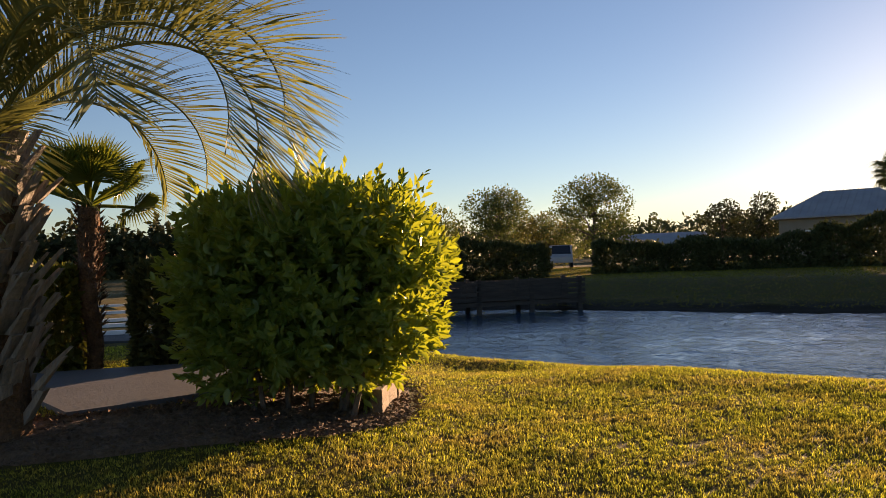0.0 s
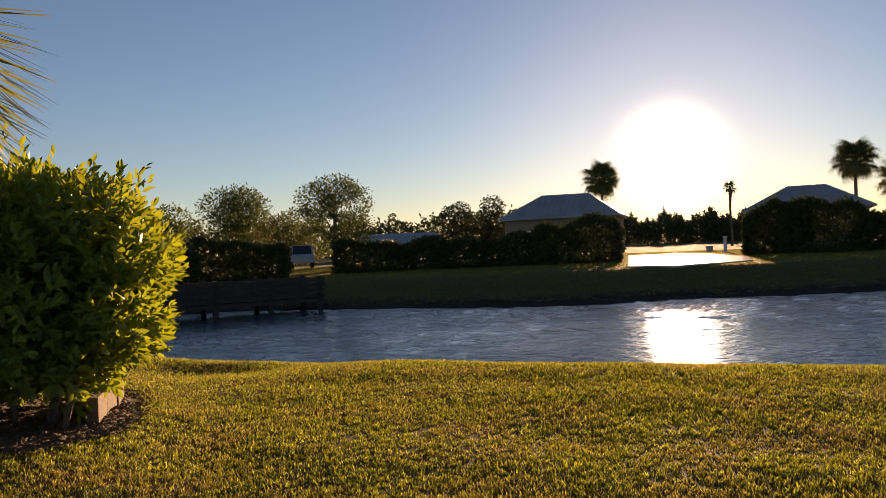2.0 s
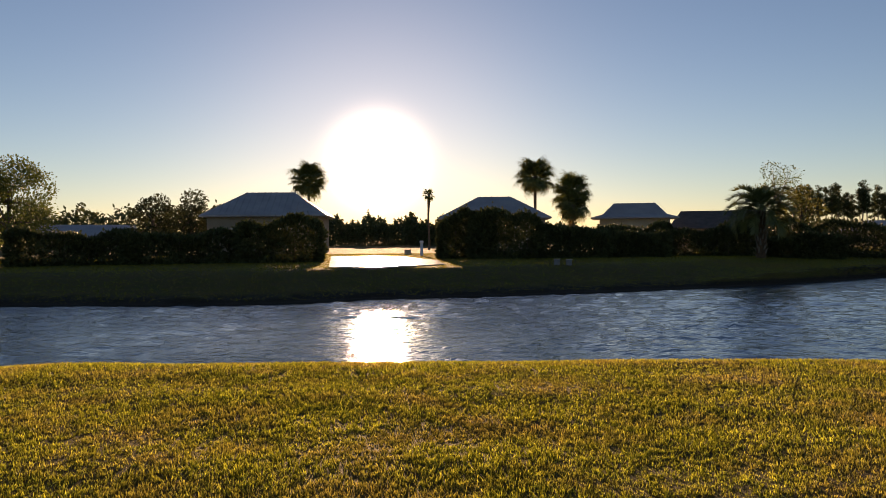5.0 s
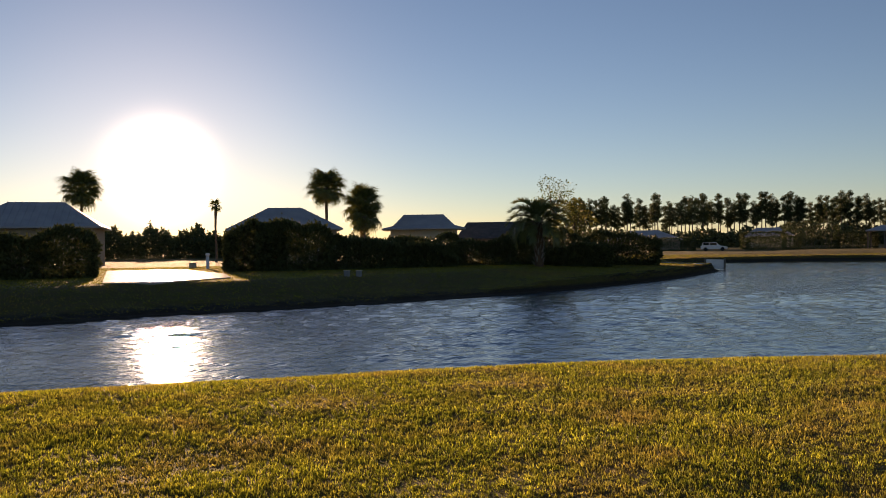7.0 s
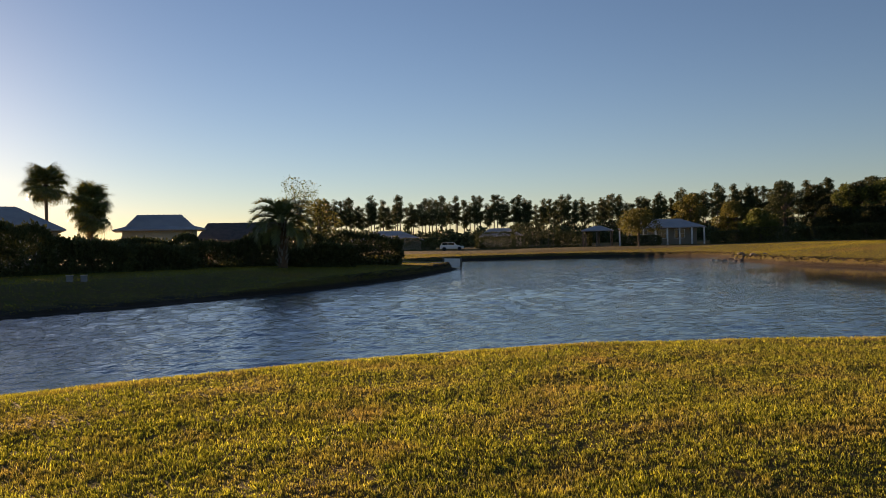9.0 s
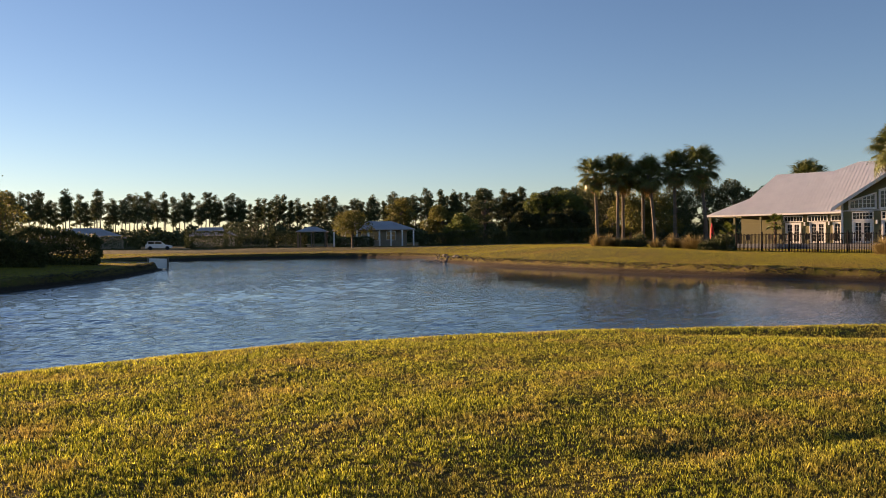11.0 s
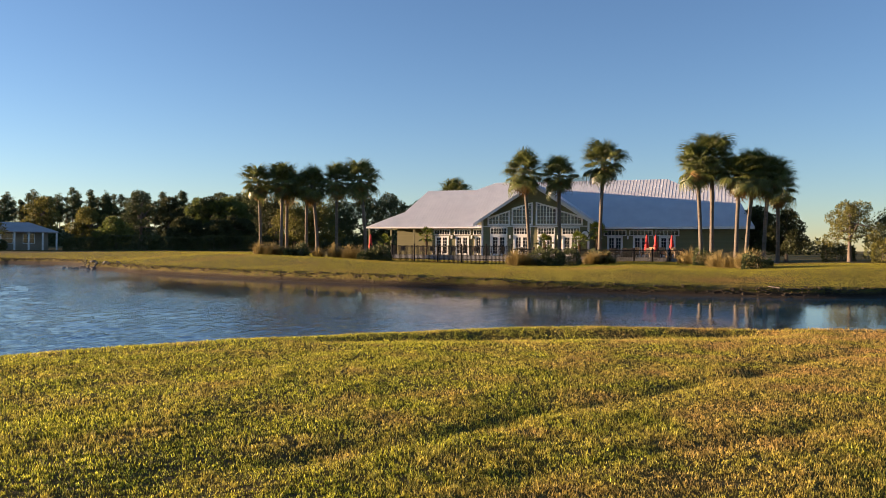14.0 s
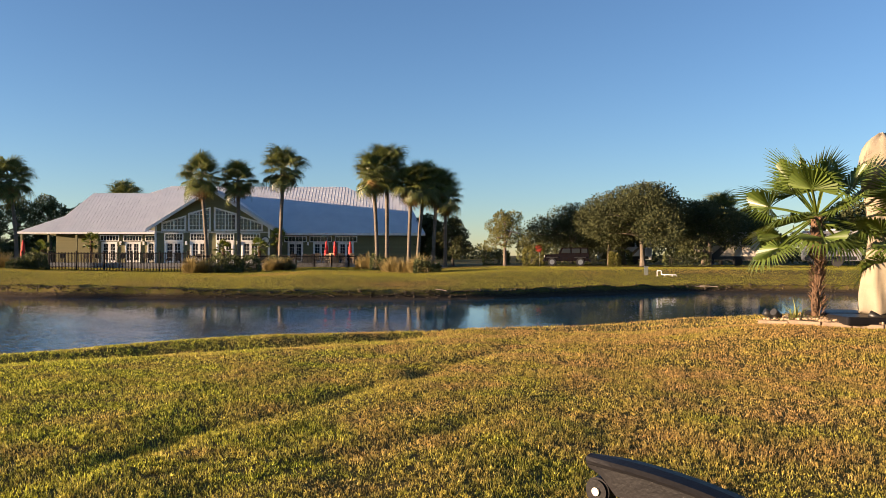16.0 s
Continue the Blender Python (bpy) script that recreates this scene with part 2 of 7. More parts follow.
GLASS.node_tree.nodes["Principled BSDF"].inputs["Base Color"].default_value = (0.02, 0.025, 0.03, 1)
FENCE_PAINT = plain("black_fence_paint", (0.012, 0.012, 0.012), 0.9, 0.0, 0.08)
HOUSE_ROOF = surface("weathered_roof", (0.26, 0.26, 0.27), (0.38, 0.38, 0.38), 0.7, 12.0, 0.6, 0.0, 0.1, 0.01)
BLACK = plain("black_metal", (0.018, 0.018, 0.018), 0.45, 0.2)
PLASTIC = surface("black_resin", (0.007, 0.007, 0.008), (0.014, 0.013, 0.014), 4.0, 90.0, 0.42, 0, 0.2, 0.002, None, 0.1)
STEEL = plain("steel", (0.45, 0.44, 0.42), 0.35, 0.9)
CANVAS = surface("beige_canvas", (0.19, 0.16, 0.115), (0.28, 0.24, 0.17), 4.0, 120.0, 0.9, 0, 0.3, 0.004)
RED = plain("red_canvas", (0.50, 0.03, 0.025), 0.8)
DARK_WOOD = surface("dark_wood", (0.035, 0.027, 0.02), (0.09, 0.07, 0.052), 2.0, 30.0, 0.9, 0, 0.5, 0.01, (1, 6, 6))
WOOD = surface("weathered_wood", (0.10, 0.08, 0.06), (0.22, 0.18, 0.14), 2.0, 30.0, 0.9, 0, 0.5, 0.01, (1, 6, 6))
WHITE = plain("white_enamel", (0.75, 0.75, 0.74), 0.35)
PVC = plain("white_pipe", (0.8, 0.8, 0.78), 0.4)
RUBBER = plain("tyre_rubber", (0.015, 0.015, 0.015), 0.85)
CAR_DARK = plain("dark_car_paint", (0.007, 0.004, 0.004), 0.25, 0.0, 0.3)

# ---- building helpers ----
def raw_mesh(name, verts, faces, material, smooth=False):
    me = bpy.data.meshes.new(name)
    verts = np.asarray(verts, dtype=np.float32).reshape(-1, 3)
    faces = np.asarray(faces, dtype=np.int32)
    n, k = faces.shape
    me.vertices.add(len(verts))
    me.vertices.foreach_set("co", verts.ravel())
    me.loops.add(n * k)
    me.loops.foreach_set("vertex_index", faces.ravel())
    me.polygons.add(n)
    me.polygons.foreach_set("loop_start", np.arange(0, n * k, k, dtype=np.int32))
    me.polygons.foreach_set("loop_total", np.full(n, k, dtype=np.int32))
    if smooth:
        me.polygons.foreach_set("use_smooth", np.ones(n, dtype=bool))
    me.update(calc_edges=True)
    me.materials.append(material)
    return me


def attach(ob, parent):
    ob.parent = parent
    return ob


def part(name, bm, material, parent=None, label=""):
    me = bpy.data.meshes.new(name)
    bm.to_mesh(me)
    bm.free()
    me.materials.append(material)
    ob = new(name, me)
    if parent:
        ob.parent = parent
    return tagged(ob, label)


def piece(name, mesh, parent=None, m=None):
    ob = new(name, mesh)
    if parent:
        ob.parent = parent
    if m is not None:
        ob.matrix_basis = m
    return ob


def thing(name, label, category, m, group="", kind=""):
    ob = new(name)
    ob.empty_display_size = 0.2
    ob.matrix_basis = m
    return tagged(ob, label, category, group, kind)


def box(bm, x0, y0, z0, x1, y1, z1, bevel=0.0):
    r = bmesh.ops.create_cube(bm, size=1.0, matrix=Matrix.LocRotScale(((x0 + x1) / 2, (y0 + y1) / 2, (z0 + z1) / 2), None, (abs(x1 - x0), abs(y1 - y0), abs(z1 - z0))))
    if bevel:
        edges = list({e for v in r["verts"] for e in v.link_edges})
        bmesh.ops.bevel(bm, geom=edges, offset=bevel, segments=2, affect="EDGES", profile=0.6)
    return bm


def boxed(*a, bevel=0.0):
    return box(bmesh.new(), *a, bevel=bevel)


def tube_data(path, radii, sides=8, cap=True):
    """Vertices and quads of a tube along a path."""
    path = [Vector(p) for p in path]
    verts, faces = [], []
    for i, p in enumerate(path):
        d = (path[min(i + 1, len(path) - 1)] - path[max(i - 1, 0)]).normalized()
        side = d.cross(Vector((0.31, 0.95, 0.05)))
        if side.length < 0.1:
            side = d.cross(Vector((1, 0, 0)))
        side.normalize()
        up = side.cross(d)
        for k in range(sides):
            a = 2 * math.pi * k / sides
            verts.append(p + (side * math.cos(a) + up * math.sin(a)) * radii[i])
    for i in range(len(path) - 1):
        for k in range(sides):
            k2 = (k + 1) % sides
            faces.append((i * sides + k, i * sides + k2, (i + 1) * sides + k2, (i + 1) * sides + k))
    return verts, faces


def tube(bm, path, radii, sides=8):
    verts, faces = tube_data(path, radii, sides)
    vs = [bm.verts.new(v) for v in verts]
    for f in faces:
        bm.faces.new([vs[i] for i in f]).smooth = True
    bm.faces.new(vs[:sides])
    bm.faces.new(vs[-sides:])
    return bm


def polygon_prism(bm, pts, offset):
    """A flat outline made solid by moving it along offset."""
    off = Vector(offset)
    a = [bm.verts.new(Vector(p)) for p in pts]
    b = [bm.verts.new(Vector(p) + off) for p in pts]
    bm.faces.new(a)
    bm.faces.new(list(reversed(b)))
    for i in range(len(a)):
        j = (i + 1) % len(a)
        bm.faces.new((a[j], a[i], b[i], b[j]))
    bmesh.ops.recalc_face_normals(bm, faces=bm.faces)
    return bm


# ---- lie of the land ----
WATER_Z = -0.80
NEAR_SHORE = [(-1.5, 13.8), (0.9, 12.0), (2.6, 10.8), (4.1, 9.6), (5.6, 8.4), (7.5, 6.9), (9.2, 5.5), (11.7, 2.5), (13.1, -1.5), (13.5, -6.0), (13.1, -8.2), (12.1, -10.5), (10.6, -13.5), (9.1, -18), (3, -27), (-8, -34)]
FAR_SHORE = [(-10, -51), (4, -50), (15.5, -47.5), (21.9, -42.6), (24.3, -35.5), (25.2, -29.6), (28.5, -25), (33.4, -20), (38, -17.3), (48.5, -10.7), (55.5, -7.6), (64, -4), (71.5, -2.3), (79, 0), (92, 0.5), (104, 8),
             (108, 20), (102, 30), (90, 34), (76, 29), (69, 23.6), (65.2, 21.4), (60, 19.9), (51, 18.5), (42, 17.8), (33, 18.1), (24, 19.8), (19.1, 21.2), (15.9, 22.7), (11, 23.6), (4.3, 29.3), (0, 31), (-3.2, 26), (-3.5, 19)]


def smooth_loop(pts, steps=5):
    out, n = [], len(pts)
    for i in range(n):
        p0, p1, p2, p3 = (np.array(pts[(i + k) % n], dtype=float) for k in (-1, 0, 1, 2))
        for s in range(steps):
            t = s / steps
            out.append(0.5 * (2 * p1 + (p2 - p0) * t + (2 * p0 - 5 * p1 + 4 * p2 - p3) * t * t + (3 * p1 - p0 - 3 * p2 + p3) * t ** 3))
    return np.array(out)


SHORE = smooth_loop(NEAR_SHORE + FAR_SHORE)


SHORE_A, SHORE_D = SHORE, np.roll(SHORE, -1, 0) - SHORE


def shore_distance(x, y):
    """Metres from the waterline, positive on land."""
    x, y = np.atleast_1d(np.asarray(x, float)), np.atleast_1d(np.asarray(y, float))
    out = np.empty(x.shape)
    for k in range(0, len(x), 4000):
        px, py = x[k:k + 4000, None] - SHORE_A[:, 0], y[k:k + 4000, None] - SHORE_A[:, 1]
        dx, dy = SHORE_D[:, 0], SHORE_D[:, 1]
        t = np.clip((px * dx + py * dy) / (dx * dx + dy * dy), 0, 1)
        best = ((px - t * dx) ** 2 + (py - t * dy) ** 2).min(1)
        up = (py < 0) != (py < dy)
        cross = up & (px < dx * py / np.where(dy == 0, 1, dy))
        out[k:k + 4000] = np.sqrt(best) * np.where(cross.sum(1) % 2, -1, 1)
    return out


def sample_grid(x0, x1, y0, y1, step):
    gx, gy = np.arange(x0, x1 + step, step), np.arange(y0, y1 + step, step)
    X, Y = np.meshgrid(gx, gy, indexing="ij")
    return x0, y0, step, shore_distance(X.ravel(), Y.ravel()).reshape(X.shape)


GRIDS = [sample_grid(-24, 24, -24, 24, 0.2), sample_grid(-40, 130, -100, 100, 0.5)]


def shore_lookup(x, y):
    """Distance from the waterline by interpolation, exact outside the sampled land."""
    out = np.full(x.shape, np.nan)
    for x0, y0, step, g in GRIDS:
        u, v = (x - x0) / step, (y - y0) / step
        ok = np.isnan(out) & (u >= 0) & (v >= 0) & (u < g.shape[0] - 1) & (v < g.shape[1] - 1)
        i, j = u[ok].astype(int), v[ok].astype(int)
        p, q = u[ok] - i, v[ok] - j
        out[ok] = g[i, j] * (1 - p) * (1 - q) + g[i + 1, j] * p * (1 - q) + g[i, j + 1] * (1 - p) * q + g[i + 1, j + 1] * p * q
    rest = np.isnan(out)
    if rest.any():
        out[rest] = shore_distance(x[rest], y[rest])
    return out


def ease(t):
    t = np.clip(t, 0, 1)
    return t * t * (3 - 2 * t)


AZ_LEVELS = [(-180, 0.1), (-40, 0.4), (-20, 0.35), (-8, 0.1), (0, -0.1), (12, 0.08), (30, 0.12), (50, 0.10), (60, 0.08), (68, 0.0), (74, 0.05), (80, 0.25), (88, 0.28), (95, 0.5), (101, 0.48), (106, 0.28), (110, 0.0), (116, -0.16), (122, -0.16), (127, 0.05), (134, -0.08), (140, 0.2), (160, 0.25), (180, 0.1)]


TRACKS = [(4.9, -1.4, 7.4, -9.6, 0.026), (4.15, -2.4, 4.75, -7.2, 0.016)]
# long hollows added for the lawn's shadow bands; their far sides lie in shade
SHADE_HOLLOWS = [(11.0, -2.6, 9.35, -10.6, 0.09), (-1.2, 8.95, 2.4, 8.75, 0.075)]


def ground(x, y):
    x, y = np.atleast_1d(np.asarray(x, float)), np.atleast_1d(np.asarray(y, float))
    r, az = np.hypot(x, y), np.degrees(np.arctan2(x, y))
    sd = shore_lookup(x, y)
    far = np.interp(az, [a for a, _ in AZ_LEVELS], [z for _, z in AZ_LEVELS])
    far = far + 0.6 * ease((r - 110) / 120) * (az > 55)
    near = 0.02 + 0.22 * ease((-y - 8.0) / 5.0) * ease((8.0 - x) / 3.5) + 0.20 * ease((y - 2.5) / 3.0) * ease((-x + 0.4) / 2.2)
    k = ease((r - 15) / 9)
    base = near * (1 - k) + far * k
    mine = ease((21 - r) / 4)
    north = ease((64 - az) / 10) * ease((az + 60) / 10)
    length = 2.3 * mine + (14.0 - 8.5 * north) * (1 - mine)
    lip = 0.34 * mine + (0.46 - 0.38 * north - 0.12 * ease((az - 112) / 12)) * (1 - mine)
    wob = (0.06 * np.sin(x * 1.7 + 0.6 * np.sin(y * 1.1)) * np.sin(y * 1.4 + 0.5) + 0.045 * np.sin(x * 4.3 + np.sin(y * 2.7)) * np.sin(y * 3.9 + np.sin(x * 1.9))) * (1 - mine) * (1 - ease((sd - 0.8) / 2.2))
    z = WATER_Z + (lip + wob) * ease((sd - 0.35 * (1 - mine)) / (0.55 - 0.25 * (1 - mine))) + 0.06 * ease((sd + 0.3) / 0.6) + (base - WATER_Z - lip - 0.06) * ease((sd - 0.2) / length)
    # mower tracks and hollows that the low sun picks out
    u, v = 0.80 * x + 0.60 * y, -0.60 * x + 0.80 * y
    z = z + (0.005 * np.sin(u * 1.9 + 1.2 * np.sin(v * 0.45) + 0.5) + 0.005 * np.sin(x * 2.3 + 1.5 * np.sin(y * 0.9)) * np.sin(y * 2.9 + np.sin(x * 0.7)) + 0.005 * np.sin(u * 6.1 + np.sin(v * 1.3)) * np.sin(v * 2.2)) * ease((sd - 0.4) / 2) * (0.07 + 0.93 * mine)
    # old wheel tracks pressed into the near lawn
    for ax, ay, bx, by, depth in TRACKS:
        L = math.hypot(bx - ax, by - ay)
        off = ((x - ax) * (by - ay) - (y - ay) * (bx - ax)) / L + 0.12 * np.sin(0.9 * x) + 0.05 * np.sin(3.1 * y) + 0.03 * np.sin(8.3 * y)
        along = ((x - ax) * (bx - ax) + (y - ay) * (by - ay)) / L
        z = z - depth * (0.75 + 0.35 * np.sin(along * 3.7 + 2 * np.sin(along * 1.3))) * np.exp(-(off / 0.15) ** 2) * ease(along / 0.8 + 0.5) * ease((L - along) / 2.0) * mine
    for ax, ay, bx, by, depth in SHADE_HOLLOWS:
        L = math.hypot(bx - ax, by - ay)
        off = ((x - ax) * (by - ay) - (y - ay) * (bx - ax)) / L + 0.10 * np.sin(0.8 * y + 0.5 * x)
        along = ((x - ax) * (bx - ax) + (y - ay) * (by - ay)) / L
        z = z - depth * np.exp(-(off / np.where(off < 0, 0.45, 0.60)) ** 2) * ease(along / 1.6) * ease((L - along) / 1.6)
    return np.where(sd < 0, WATER_Z - np.minimum(1.2, -0.5 * sd + 0.02), z)


def gz(x, y):
    return float(ground(x, y)[0])


def on(x, y, turn=0.0, dz=0.0):
    return pose(x, y, gz(x, y) + dz, 0, 0, turn)


def build_ground():
    az = np.concatenate([np.arange(-45, 185, 0.22), np.arange(185, 315, 2.0)])
    r = np.concatenate([[0.0], np.geomspace(0.6, 3.4, 14), np.geomspace(3.6, 24, 130), np.linspace(24.2, 62, 230), np.geomspace(62.5, 150, 90), np.geomspace(156, 3800, 34)])
    R, A = np.meshgrid(r[1:], np.radians(az), indexing="ij")
    x, y = np.concatenate([[0], (R * np.sin(A)).ravel()]), np.concatenate([[0], (R * np.cos(A)).ravel()])
    z = ground(x, y)
    n, rings = len(az), len(r) - 1
    i = np.arange(rings - 1)[:, None] * n + np.arange(n)[None, :]
    j = np.arange(rings - 1)[:, None] * n + (np.arange(n)[None, :] + 1) % n
    quads = np.stack([i + 1, i + n + 1, j + n + 1, j + 1], -1).reshape(-1, 4)
    # the middle, closed by narrow quads that share the centre point
    k = np.arange(0, n - n % 2, 2)
    hub = np.stack([np.zeros_like(k), k + 1, (k + 1) % n + 1, (k + 2) % n + 1], -1)
    me = raw_mesh("ground", np.stack([x, y, z], 1), np.concatenate([quads, hub]), LAWN, True)
    tagged(new("ground", me), "short mown lawn, green and straw-coloured, falling to a muddy pond bank", "lawn", kind="structure")


build_ground()


def ripple_height(x, y):
    """Wind ripples on the open pond, dying out in the lee of the club bank and in the south arm."""
    rng = np.random.default_rng(19)
    z = np.zeros(x.shape)
    for k in range(26):
        length = 0.34 * 3.2 ** rng.random()
        a = radians(62) + rng.normal() * 0.55
        wave = 2 * math.pi / length
        phase = wave * (x * math.sin(a) + y * math.cos(a)) + rng.random() * 6.28 + 0.7 * np.sin(0.9 * x + 2 * k) * np.sin(0.8 * y + k)
        z += 0.028 / wave * np.sin(phase)
    lee = np.maximum(ease((-0.486 * x + 0.874 * y + 24.0) / 15.0), ease((y + 4.0) / 8.0))
    gusts = 0.75 + 0.35 * np.sin(0.17 * x + 1.3 * np.sin(0.21 * y)) * np.sin(0.33 * y + 0.8)
    return z * (0.05 + 0.95 * lee * ease((98.0 - x) / 16.0)) * gusts * (0.3 + 0.7 * ease((58.0 - np.hypot(x, y)) / 34.0))


def build_water():
    az = np.radians(np.arange(-24, 206, 0.2))
    r = np.concatenate([np.geomspace(7.0, 62, 330), np.geomspace(62.6, 135, 70)])
    rr, aa = np.meshgrid(r, az, indexing="ij")
    x, y = (rr * np.sin(aa)).ravel(), (rr * np.cos(aa)).ravel()
    n = len(az)
    k = (np.arange(len(r) - 1)[:, None] * n + np.arange(n - 1)[None, :]).ravel()
    quads = np.stack([k, k + n, k + n + 1, k + 1], -1)
    # only where there is water
    wet = shore_lookup(x, y) < 0.3
    quads = quads[wet[quads].any(1)]
    return raw_mesh("water", np.stack([x, y, WATER_Z + ripple_height(x, y)], 1), quads, WATER, True)


me = build_water()
tagged(new("water", me), "rippled blue-grey pond water reflecting the evening sky", "pond", kind="structure")


# ---- plants ----
def leaf_quads(rng, pos, axis, length, width, droop=0.0):
    """A folded diamond for each leaf: base, two sides, tip."""
    n = len(pos)
    axis = axis / np.linalg.norm(axis, axis=1, keepdims=True)
    side = np.cross(axis, rng.normal(size=(n, 3)))
    side /= np.linalg.norm(side, axis=1, keepdims=True) + 1e-9
    up = np.cross(side, axis)
    L, W = np.broadcast_to(length, (n,))[:, None], np.broadcast_to(width, (n,))[:, None]
    mid = pos + axis * L * 0.45
    v = np.stack([pos, mid + side * W * 0.5 + up * W * 0.15, pos + axis * L + np.array([0, 0, -1.0]) * droop * L, mid - side * W * 0.5 + up * W * 0.15], 1)
    f = np.arange(4 * n).reshape(n, 4)
    return v.reshape(-1, 3), f


def oval_leaves(rng, pos, axis, length, width):
    """Oval leaves folded along the midrib: two quads that share base and tip."""
    n = len(pos)
    axis = axis / np.linalg.norm(axis, axis=1, keepdims=True)
    side = np.cross(axis, rng.normal(size=(n, 3)) + np.array([0, 0, 1.2]))
    side /= np.linalg.norm(side, axis=1, keepdims=True) + 1e-9
    up = np.cross(side, axis)
    L, W = length[:, None], width[:, None]
    a, b, tip = pos + axis * L * 0.30, pos + axis * L * 0.68, pos + axis * L - up * L * 0.12
    v = np.stack([pos, a + side * W * 0.46 + up * W * 0.2, b + side * W * 0.40 + up * W * 0.16, tip, b - side * W * 0.40 + up * W * 0.16, a - side * W * 0.46 + up * W * 0.2], 1)
    k = np.arange(n)[:, None] * 6
    return v.reshape(-1, 3), np.concatenate([k + np.array([[0, 1, 2, 3]]), k + np.array([[0, 3, 4, 5]])])


def crown_mesh(name, seed, blobs, count, size, material, stretch=1.6, hollow=0.55):
    """Leaves scattered through a set of blobs (x, y, z, rx, ry, rz), denser towards their outsides."""
    rng = np.random.default_rng(seed)
    blobs = np.array(blobs, float)
    weight = blobs[:, 3] * blobs[:, 4] * blobs[:, 5]
    pick = rng.choice(len(blobs), count, p=weight / weight.sum())
    d = rng.normal(size=(count, 3))
    d /= np.linalg.norm(d, axis=1, keepdims=True)
    rad = hollow + (1.05 - hollow) * rng.random(count) ** 0.6
    clump = 0.10 * np.sin(d[:, 0] * 9 + pick) * np.sin(d[:, 1] * 8 + 2 * pick) + 0.06 * rng.normal(size=count)
    pos = blobs[pick, :3] + d * (rad + clump)[:, None] * blobs[pick, 3:]
    axis = d + rng.normal(size=(count, 3)) * 0.8
    s = size * (0.6 + 0.8 * rng.random(count))
    v, f = leaf_quads(rng, pos, axis, s * stretch, s)
    return raw_mesh(name, v, f, material)


def branch_mesh(name, seed, height, radius, targets, material, lean=0.0):
    """A tapered trunk with limbs that run out to the given points."""
    rng = random.Random(seed)
    bm = bmesh.new()
    top = Vector((lean, 0.3 * lean, height))
    n = 6
    path = [Vector((top.x * (i / n) ** 1.5 + rng.uniform(-0.3, 0.3) * radius, top.y * (i / n) + rng.uniform(-0.3, 0.3) * radius, -0.15 + (height + 0.15) * i / n)) for i in range(n + 1)]
    tube(bm, path, [radius * (1.25 if i == 0 else 1 - 0.6 * i / n) for i in range(n + 1)], 8)
    for t in targets:
        t = Vector(t)
        k = rng.randint(3, n - 1)
        a = path[k]
        m1 = a.lerp(t, 0.5) + Vector((rng.uniform(-1, 1), rng.uniform(-1, 1), rng.uniform(0, 1))) * 0.1 * (t - a).length
        tube(bm, [a, m1, t], [radius * 0.42, radius * 0.25, radius * 0.08], 6)
    me = bpy.data.meshes.new(name)
    bm.to_mesh(me)
    bm.free()
    me.materials.append(material)
    return me


def tree_blobs(seed, height, width, n=9, low=0.35):
    """Clumps of a crown: a dome over a broad foot when there are many, a looser head when few."""
    rng = random.Random(seed)
    out = []
    for i in range(n):
        u = (i + 0.5) / n
        a = i * 2.4 + rng.uniform(-0.5, 0.5)
        if n > 12:
            r = width * rng.uniform(0.10, 0.18)
            reach = width * 0.39 * math.sqrt(max(0.0, 1 - u ** 1.9)) * rng.uniform(0.45, 1.15)
            z = height * (low + 0.06) + (height * (0.93 - low) - 0.8 * r) * u * rng.uniform(0.88, 1.06)
        else:
            h = low + (0.92 - low) * u
            r = width * rng.uniform(0.17, 0.27)
            reach = width * 0.375 * math.sin(math.pi * min(0.95, 0.25 + 0.75 * (h - low) / (1 - low))) * rng.uniform(0.5, 1.0)
            z = height * h
        out.append((math.cos(a) * reach, math.sin(a) * reach, z, r, r, r * rng.uniform(0.6, 0.85)))
    return out


def tree(name, label, x, y, height, width, leaf, count, size, seed, low=0.3, group="", lean=0.0, n=9, bark=None, category="tree", hollow=0.5):
    blobs = tree_blobs(seed, height, width, n, low)
    t = thing(name, label, category, on(x, y), group)
    piece("trunk", branch_mesh("trunk", seed, height * 0.7, height * 0.028 + 0.03, [b[:3] for b in blobs], bark or BARK, lean), t)
    piece("crown", crown_mesh("crown", seed, blobs, count, size, leaf, hollow=hollow), t)
    return t


